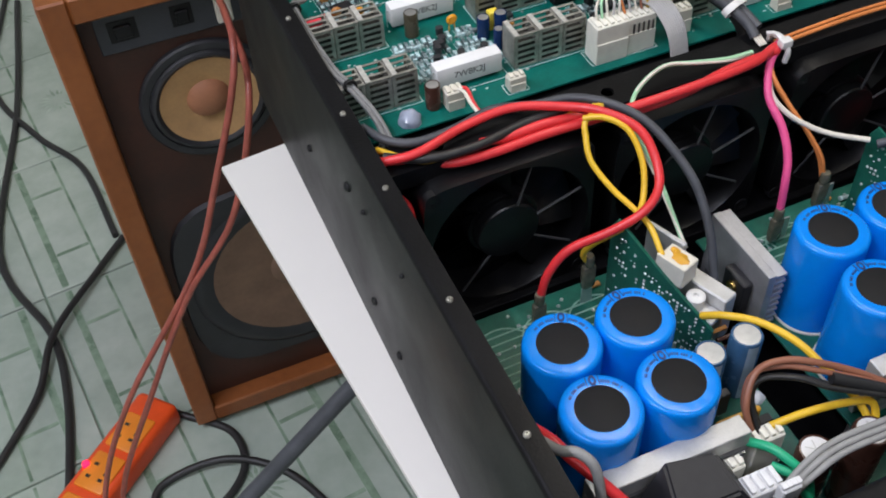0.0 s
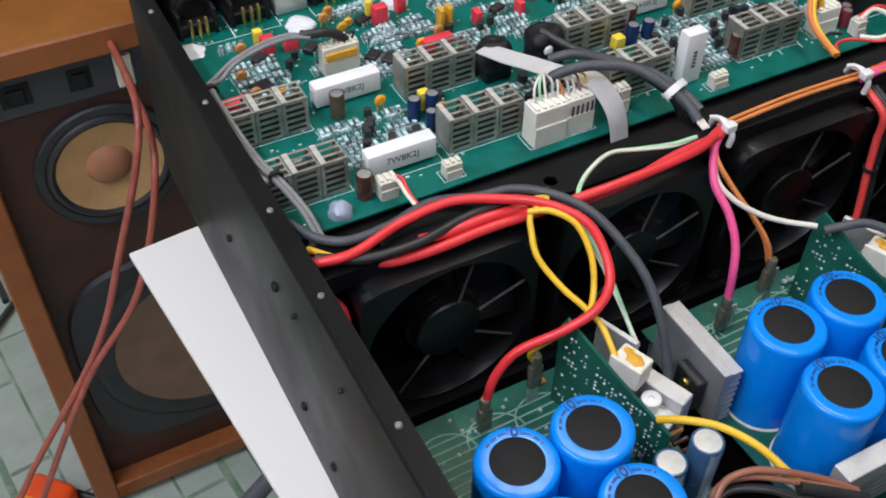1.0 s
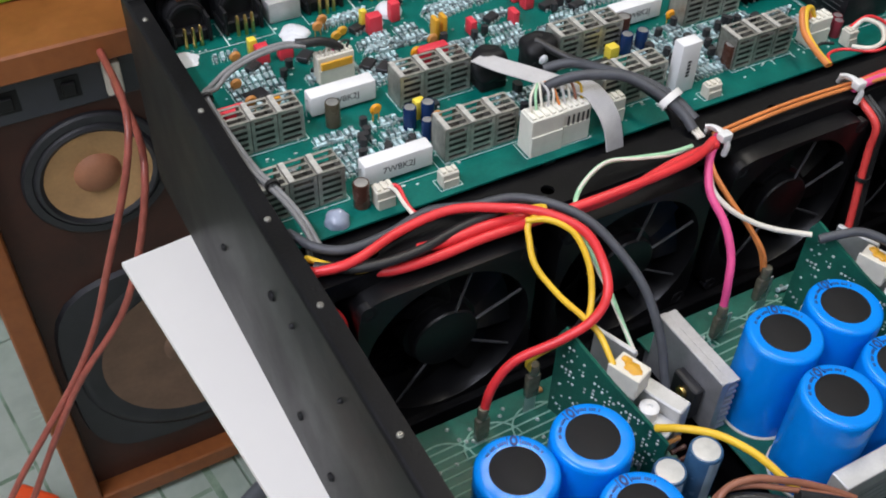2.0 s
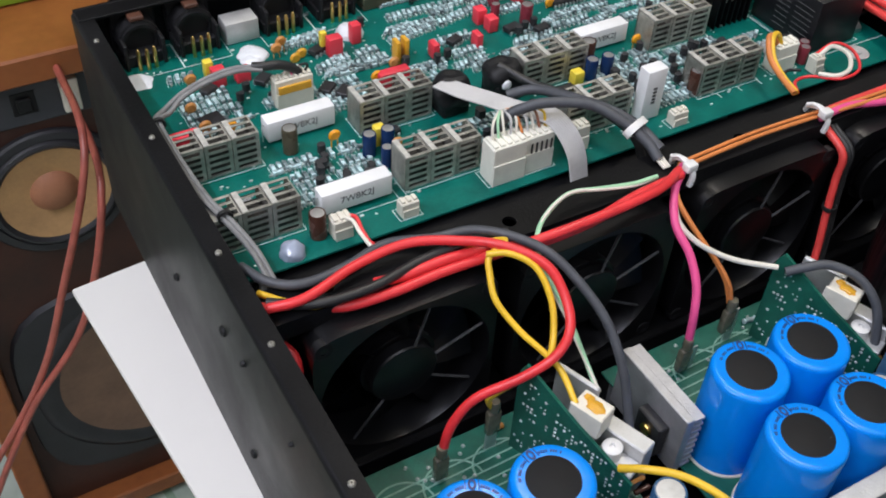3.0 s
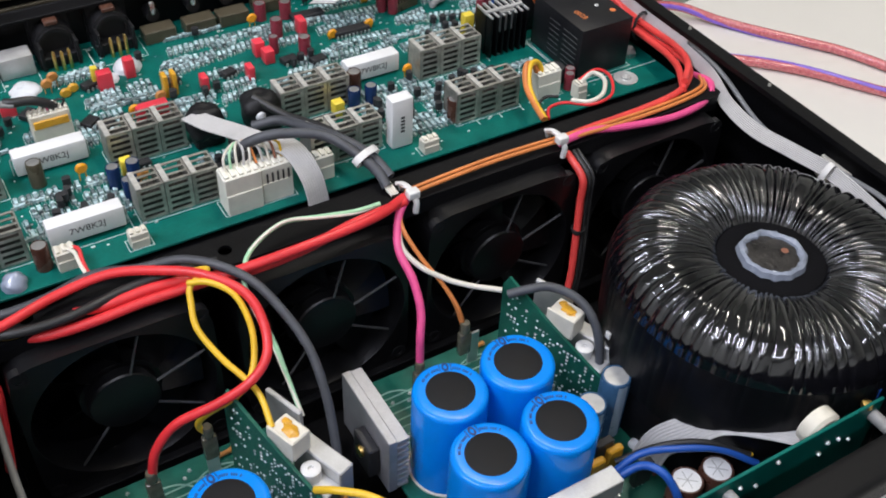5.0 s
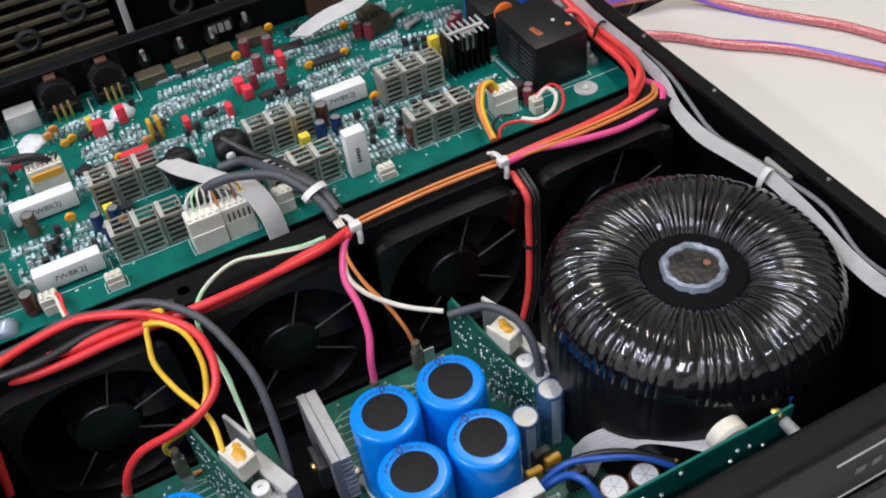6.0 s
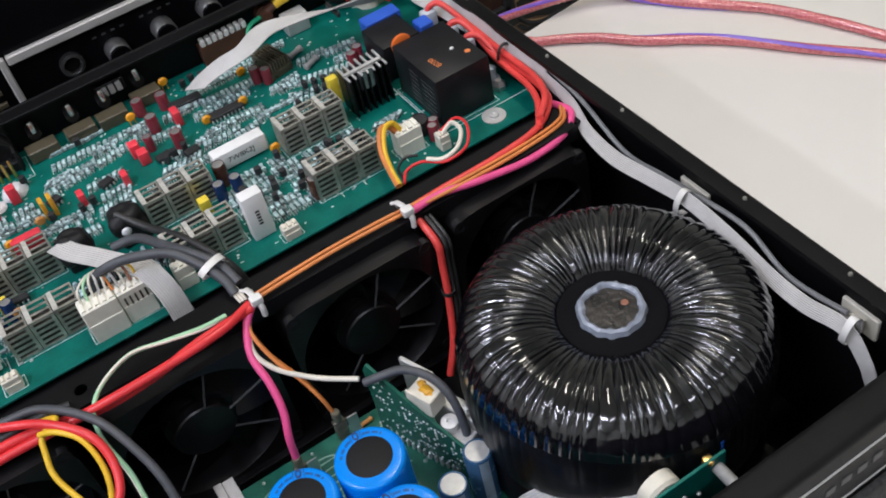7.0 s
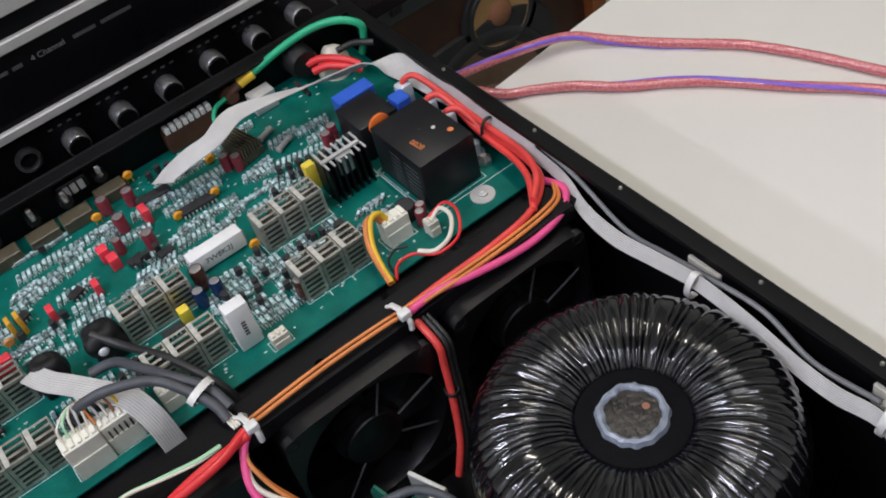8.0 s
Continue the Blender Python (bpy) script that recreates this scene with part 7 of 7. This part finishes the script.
bmesh.ops.transform(band, matrix=Matrix.Translation((0.2125, 0.2665, 0.1330)) @ Vector((0.30, -0.85, -0.42)).to_track_quat("Z", "Y").to_matrix().to_4x4(), verts=band.verts)
t = tagged(part("cable_tie", band, M["tie"]), "white nylon cable tie round the harness", "cable tie", "cable ties")
for k in range(3):
    wire("bare_wire", [(0.2140 + 0.0016 * k, 0.2520, 0.1262), (0.2148 + 0.0016 * k, 0.2480, 0.1240), (0.2155 + 0.0016 * k, 0.2440, 0.1224)], 0.0008, "white_wire", "thin white wire leaving the grey sleeve", "wire", "wire ends at the harness", step=3)
for cx_, cy_ in ((0.2215, 0.2385), (0.3125, 0.2405)):
    t = thing("cable_tie", "white nylon cable tie holding wires to the bracket", "cable tie", "cable ties", at=(cx_, cy_, 0.1245))
    part("strap", tube([(cx_ + 0.001, cy_ + 0.0085, 0.1225), (cx_ - 0.001, cy_ + 0.005, 0.1285), (cx_, cy_ - 0.002, 0.1298), (cx_ + 0.001, cy_ - 0.0065, 0.125), (cx_ + 0.001, cy_ - 0.006, 0.118)], 0.0016, 8, 4), M["tie"], t)
    part("head", box(cx_ - 0.0032, cx_ + 0.0032, cy_ - 0.0070, cy_ - 0.0020, 0.1268, 0.1312, 0.0008, 2), M["tie"], t)
    part("tail", tube([(cx_ - 0.001, cy_ - 0.003, 0.130), (cx_ - 0.002, cy_ + 0.002, 0.1312), (cx_ - 0.004, cy_ + 0.0055, 0.1298)], 0.0010, 6, 4), M["tie"], t)
for k in range(2):
    wire("grey_cable", [(0.020 + 0.0023 * k, 0.268, 0.112), (0.0185 + 0.0023 * k, 0.286, 0.118), (0.0125 + 0.0023 * k, 0.302, 0.126), (0.0090 + 0.0023 * k, 0.315, 0.1275), (0.0075 + 0.0023 * k, 0.340, 0.1270), (0.0070 + 0.0023 * k, 0.363, 0.127), (0.0080 + 0.0023 * k, 0.381, 0.127), (0.016 + 0.002 * k, 0.393 - 0.003 * k, 0.123), (0.028, 0.399 - 0.003 * k, 0.126), (0.044, 0.402 - 0.003 * k, 0.129), (0.059, 0.401 - 0.003 * k, 0.131), (0.070, 0.397 - 0.002 * k, 0.130)], 0.0013, "mid_grey", "light grey cable running along the case wall to a plug", "cable")
wire("grey_cable", [(0.0185, 0.275, 0.108), (0.014, 0.258, 0.104), (0.013, 0.23, 0.098), (0.012, 0.19, 0.098), (0.013, 0.15, 0.094), (0.014, 0.12, 0.086)], 0.0016, "mid_grey", "light grey cable running down along the case wall", "cable")
wire("black_sleeve", [(0.066, 0.399, 0.1305), (0.070, 0.397, 0.1307), (0.079, 0.396, 0.1298), (0.086, 0.3955, 0.1265), (0.090, 0.3955, 0.1225)], 0.0026, "black_wire", "black sleeve at the cable's end", "cable")
for k, mt in enumerate(("white_wire", "pink_wire", "white_wire", "black_wire")):
    wire("signal_wire", [(0.086, 0.3955, 0.1265), (0.083 + 0.004 * k, 0.3955, 0.1262), (0.081 + 0.004 * k, 0.3953, 0.1215)], 0.0007, mt, "thin signal wire in the cream plug", "wire", "signal wires in the cream plug", step=4)
for y, z in ((0.302, 0.1265), (0.378, 0.1270)):
    tagged(part("cable_tie", lathe([(0.0036, -0.0011), (0.0036, 0.0011), (0.0029, 0.0011), (0.0029, -0.0011)], 16, (0.0137 if y < 0.31 else 0.0090, y, z), "y"), M["black_wire"]), "black nylon tie round the grey cables", "cable tie", "cable ties")
for k, mt in enumerate(("yellow_wire", "orange_wire")):
    wire("yellow_wire" if k == 0 else "orange_wire", [(0.3475 - 0.003 * k, 0.304, 0.1215), (0.344 - 0.004 * k, 0.305, 0.128), (0.337 - 0.003 * k, 0.302, 0.129), (0.330 - 0.002 * k, 0.292, 0.124), (0.326 - 0.001 * k, 0.279, 0.121), (0.3235 - 0.001 * k, 0.2655, 0.1195)], 0.0017, mt, "thick wire from the power plug down through the bracket")
wire("white_wire", [(0.368, 0.291, 0.1155), (0.3735, 0.289, 0.121), (0.3725, 0.277, 0.1235), (0.363, 0.266, 0.1235), (0.352, 0.264, 0.123), (0.346, 0.272, 0.121)], 0.0013, "white_wire", "white wire curling from a small plug")
wire("red_thin_wire", [(0.367, 0.293, 0.1155), (0.3775, 0.291, 0.121), (0.3775, 0.278, 0.1235), (0.367, 0.263, 0.1235), (0.352, 0.2615, 0.1225), (0.344, 0.275, 0.118), (0.334, 0.276, 0.117), (0.327, 0.267, 0.1175)], 0.0009, "red_wire", "thin red wire curling from a small plug")
wire("black_thin_wire", [(0.346, 0.284, 0.116), (0.339, 0.287, 0.116), (0.332, 0.283, 0.115), (0.329, 0.270, 0.116)], 0.0009, "black_wire", "thin black wire curling beside a plug")
wire("red_thin_wire", [(0.067, 0.290, 0.1155), (0.070, 0.286, 0.116), (0.0695, 0.278, 0.114), (0.071, 0.270, 0.112), (0.079, 0.263, 0.1115)], 0.0010, "red_wire", "thin red wire from a small plug")
wire("white_thin_wire", [(0.064, 0.290, 0.1155), (0.0675, 0.285, 0.116), (0.068, 0.277, 0.114), (0.0695, 0.268, 0.1125), (0.074, 0.262, 0.112)], 0.0010, "white_wire", "thin cream wire from a small plug")
gw = thing("ground_wire", "thick green ground wire with yellow crimp", "wire", "wiring in the amplifier", at=(0.39, 0.47, 0.12))
part("sleeve", tube([(0.358, 0.4745, 0.1285), (0.366, 0.4735, 0.131), (0.388, 0.471, 0.137), (0.407, 0.465, 0.142), (0.421, 0.455, 0.144), (0.431, 0.447, 0.139), (0.432, 0.448, 0.128), (0.430, 0.453, 0.114)], 0.0026, 12, 6), M["green_wire"], gw)
part("crimp", tube([(0.349, 0.4755, 0.126), (0.354, 0.475, 0.1275), (0.360, 0.474, 0.129)], 0.0036, 12, 3), M["yellow_wire"], gw, "yellow crimp sleeve")
part("lug", tube([(0.341, 0.4755, 0.1225), (0.345, 0.4755, 0.1245), (0.350, 0.4755, 0.1262)], 0.0030, 10, 3), M["brown_board"], gw, "dull lug")
wire("green_wire", [(0.337, 0.4755, 0.1215), (0.328, 0.474, 0.120), (0.323, 0.470, 0.115), (0.323, 0.466, 0.107)], 0.0016, "green_wire", "thin green wire to the signal board")
for k in range(2):
    wire("red_wire", [(0.394, 0.4625 - 0.006 * k, 0.121 - 0.003 * k), (0.402, 0.456 - 0.006 * k, 0.124 - 0.003 * k), (0.411, 0.444 - 0.004 * k, 0.124 - 0.004 * k), (0.418, 0.435, 0.120 - 0.004 * k)], 0.0026, "red_wire", "short red wire in the back corner")
wire("black_sleeve", [(0.412, 0.452, 0.126), (0.424, 0.449, 0.127), (0.434, 0.440, 0.126)], 0.0022, "black_wire", "black sleeved wire in the back corner")


def ribbon(points, normals, width, cores, label, skew=0.0):
    th = thing("ribbon_cable", label, "ribbon cable", "ribbon cables", at=points[0])
    part("flat_strip", ribbon_mesh(points, normals, width, cores, skew=skew), M["ribbon"], th)
    return th


UP, OUT = (0, 0, 1), (-1, 0, 0.25)
ribbon([(0.2700, 0.4400, 0.1165), (0.2780, 0.4375, 0.1220), (0.2900, 0.4330, 0.1285), (0.306, 0.4290, 0.1335), (0.326, 0.4335, 0.138), (0.350, 0.4300, 0.137), (0.372, 0.4255, 0.135), (0.396, 0.4220, 0.132), (0.414, 0.4190, 0.130), (0.427, 0.408, 0.128), (0.433, 0.385, 0.126), (0.434, 0.355, 0.125), (0.4345, 0.315, 0.1245), (0.435, 0.280, 0.124)],
       [(-0.3, 0, 1), (-0.3, 0, 1), (-0.3, 0, 1), (-0.15, 0, 1), UP, (0, 0.3, 1), (0, 0.5, 0.8), (0, 0.62, 0.62), (-0.1, 0.62, 0.66), (-0.5, 0.45, 0.7), (-0.8, 0.1, 0.6), OUT, OUT, OUT], 0.0165, 14, "grey ribbon cable folded across the signal board", skew=1.0)
ribbon([(0.435, 0.281, 0.1240), (0.4335, 0.255, 0.122), (0.428, 0.232, 0.117), (0.4265, 0.207, 0.115), (0.428, 0.180, 0.118), (0.4295, 0.154, 0.1205), (0.4295, 0.124, 0.118), (0.4285, 0.093, 0.113), (0.4280, 0.071, 0.113), (0.4290, 0.050, 0.116), (0.429, 0.036, 0.104), (0.430, 0.028, 0.085)],
       [OUT, (-1, 0, 0.3), (-1, 0, 0.6), (-0.8, 0, 0.8), (-0.9, 0, 0.6), (-1, 0, 0.5), (-1, 0, 0.5), (-0.9, 0, 0.6), (-0.9, 0, 0.6), (-1, 0, 0.5), (-1, 0, 0.3), (-1, 0, 0.1)], 0.0082, 8, "grey ribbon cable running along the case wall")
wire("grey_wire", [(0.4395, 0.285, 0.128), (0.438, 0.25, 0.124), (0.436, 0.21, 0.112), (0.4365, 0.18, 0.115), (0.437, 0.155, 0.118), (0.438, 0.12, 0.120), (0.437, 0.09, 0.110), (0.437, 0.055, 0.115)], 0.0014, "lgrey_wire", "light grey wire beside the ribbon cable")
ribbon([(0.150, 0.3500, 0.126), (0.156, 0.3360, 0.1275), (0.164, 0.3250, 0.1275), (0.173, 0.3120, 0.1275), (0.1790, 0.3010, 0.1300), (0.1845, 0.2920, 0.1290), (0.1885, 0.2800, 0.118), (0.1895, 0.2728, 0.0985)],
       [(0.1, 0, 1), UP, UP, UP, UP, (0.1, -0.5, 1), (0.2, -1, 0.3), (0.2, -1, 0.0)], 0.0125, 9, "pale grey ribbon cable from a black header")
ribbon([(0.272, 0.0940, 0.044), (0.276, 0.0915, 0.060), (0.284, 0.0850, 0.0705), (0.296, 0.0780, 0.0800), (0.309, 0.0640, 0.0850), (0.319, 0.0500, 0.0880), (0.321, 0.044, 0.088)],
       [(-0.8, -0.5, 0.1), (-0.7, -0.5, 0.5), (-0.3, -0.4, 0.9), (-0.1, -0.3, 1), (-0.1, -0.3, 1), (-0.1, -0.3, 1), (-0.1, -0.3, 1)], 0.0150, 10, "pale ribbon cable rising to the front board")
tagged(part("cable_tie", tube([(0.4325 + 0.0055 * math.cos(a), 0.318, 0.121 + 0.0095 * math.sin(a)) for a in [i * math.pi / 6 for i in range(13)]], 0.0010, 6, 3), M["black_wire"]), "black nylon tie round the ribbon cable", "cable tie", "cable ties")
tagged(part("cable_tie", box(0.3700, 0.3725, 0.4165, 0.4345, 0.1325, 0.1362, 0.0006), M["black_wire"]), "black nylon tie round the ribbon cable", "cable tie", "cable ties")


# ---------------------------------------------------------------- cables on the table
def table_cable(points, label, phase=0.9):
    th = thing("speaker_cable", label, "cable", "clear-jacketed cables on the table", at=points[0])
    path = [Vector(p) for p in points]
    part("jacket", tube(path, 0.0040, 12, 8, wob=0.06), M["clear_red"], th)
    tw = []
    dense = smooth_path(path, 4)
    for i, q in enumerate(dense):
        a = i * 0.16 + phase
        tw.append(q + Vector((0.0012 * math.cos(a), 0.0030 * math.cos(a), 0.0030 * math.sin(a))))
    part("blue_core", tube(tw, 0.0019, 8, 2), M["violet"], th, "violet-blue conductor")
    return th


table_cable([(0.50, 0.66, -0.12), (0.535, 0.535, -0.02), (0.570, 0.4856, 0.012), (0.6127, 0.468, 0.012), (0.639, 0.444, 0.005), (0.659, 0.414, 0.0045), (0.682, 0.383, 0.0045), (0.702, 0.354, 0.0045), (0.722, 0.307, 0.0045), (0.737, 0.261, 0.0045), (0.765, 0.18, 0.0045)], "clear red-pink speaker cable with violet core over the table edge")
table_cable([(0.480, 0.520, 0.03), (0.510, 0.488, 0.016), (0.538, 0.459, 0.0055), (0.560, 0.443, 0.0045), (0.583, 0.422, 0.0045), (0.604, 0.395, 0.0045), (0.630, 0.371, 0.0045), (0.654, 0.344, 0.0045), (0.683, 0.301, 0.0045), (0.720, 0.249, 0.0045), (0.75, 0.18, 0.0045)], "clear red-pink speaker cable lying on the table", 3.4)


# ---------------------------------------------------------------- the second amplifier behind
def second_amplifier():
    y0 = 0.55
    th = thing("second_amplifier", "black amplifier with silver trim and round knobs", "amplifier", at=(0.25, y0, 0.06))
    part("body", box(0.035, 0.62, y0 + 0.004, y0 + 0.16, 0.078, 0.235, 0.002), M["steel_black"], th)
    fp = part("front_panel", box(0.03, 0.625, y0 - 0.004, y0 + 0.004, 0.075, 0.240, 0.0008), M["gloss_black"], th, "glossy black front panel")
    part("trim", box(0.178, 0.62, y0 - 0.009, y0 - 0.0042, 0.1295, 0.1365, 0.001), M["silver_trim"], fp, "long silver trim strip")
    part("trim", box(0.031, 0.62, y0 - 0.009, y0 - 0.0042, 0.1845, 0.1925, 0.001), M["silver_trim"], fp, "long silver trim strip")
    part("trim", box(0.031, 0.62, y0 - 0.009, y0 - 0.0042, 0.2065, 0.2200, 0.001), M["silver_trim"], fp, "wide silver trim strip")
    part("trim", box(0.172, 0.177, y0 - 0.009, y0 - 0.0042, 0.08, 0.1365, 0.001), M["silver_trim"], fp, "short silver post")
    m = Matrix.Translation((0.262, y0 - 0.0042, 0.1715)) @ Matrix.Rotation(radians(90), 4, "X")
    lettering("lettering", "4 Channel", 0.0058, M["lgrey_wire"], fp, m)
    for x0, x1 in ((0.226, 0.234), (0.237, 0.244), (0.280, 0.296), (0.300, 0.322)):
        part("printed_bar", box(x0, x1, y0 - 0.0045, y0 - 0.004, 0.1700, 0.1724), M["badge_grey"], fp)
    for k in range(8):
        x = 0.2480 + k * 0.0362
        kn = part("knob", lathe([(0.0085, 0.0), (0.0085, 0.011), (0.0078, 0.0125), (0, 0.0125)], 28, (x, y0 - 0.0042, 0.106), "y"), M["brush_chrome"], th, "spun silver knob with dark face")
        part("cap", lathe([(0.0076, 0.0126), (0.007, 0.0142), (0, 0.0142)], 24, (x, y0 - 0.0042, 0.106), "y"), M["gloss_black"], kn)
        for q in range(4):
            part("printed_bar", box(x - 0.012 + q * 0.007, x - 0.009 + q * 0.007, y0 - 0.0045, y0 - 0.004, 0.1195, 0.1208), M["badge_grey"], fp)
    for x, z in ((0.2158, 0.110), (0.142, 0.131), (0.106, 0.121), (0.165, 0.141), (0.075, 0.121)):
        s = part("jack_socket", lathe([(0.0088, 0), (0.0088, 0.004), (0.0066, 0.005), (0.0060, 0.0045), (0.0058, 0.0008)], 28, (x, y0 - 0.0042, z), "y", cap=False), M["knob_black"], th, "round dark-rimmed jack socket")
        part("hole", lathe([(0.0058, 0.0), (0, 0.0006)], 20, (x, y0 - 0.0042, z), "y", cap=False), M["rubber"], s)
    for k in range(9):
        part("vent_slat", box(0.036, 0.165, y0 - 0.007, y0 - 0.0042, 0.092 + k * 0.0095, 0.0955 + k * 0.0095, 0.0004), M["olive"], fp)
    st = thing("equipment_stand", "plain dark stand under the second amplifier", "stand", at=(0.25, y0 + 0.15, FLOOR))
    part("shelf", box(0.10, 0.54, y0 + 0.012, y0 + 0.17, 0.050, 0.0748, 0.002), M["gloss_black"], st)
    part("front_board", box(0.24, 0.44, y0 + 0.03, y0 + 0.045, FLOOR, 0.0498, 0.002), M["gloss_black"], st)
    part("side_board", box(0.24, 0.255, y0 + 0.0455, y0 + 0.16, FLOOR, 0.0498, 0.002), M["gloss_black"], st)


second_amplifier()
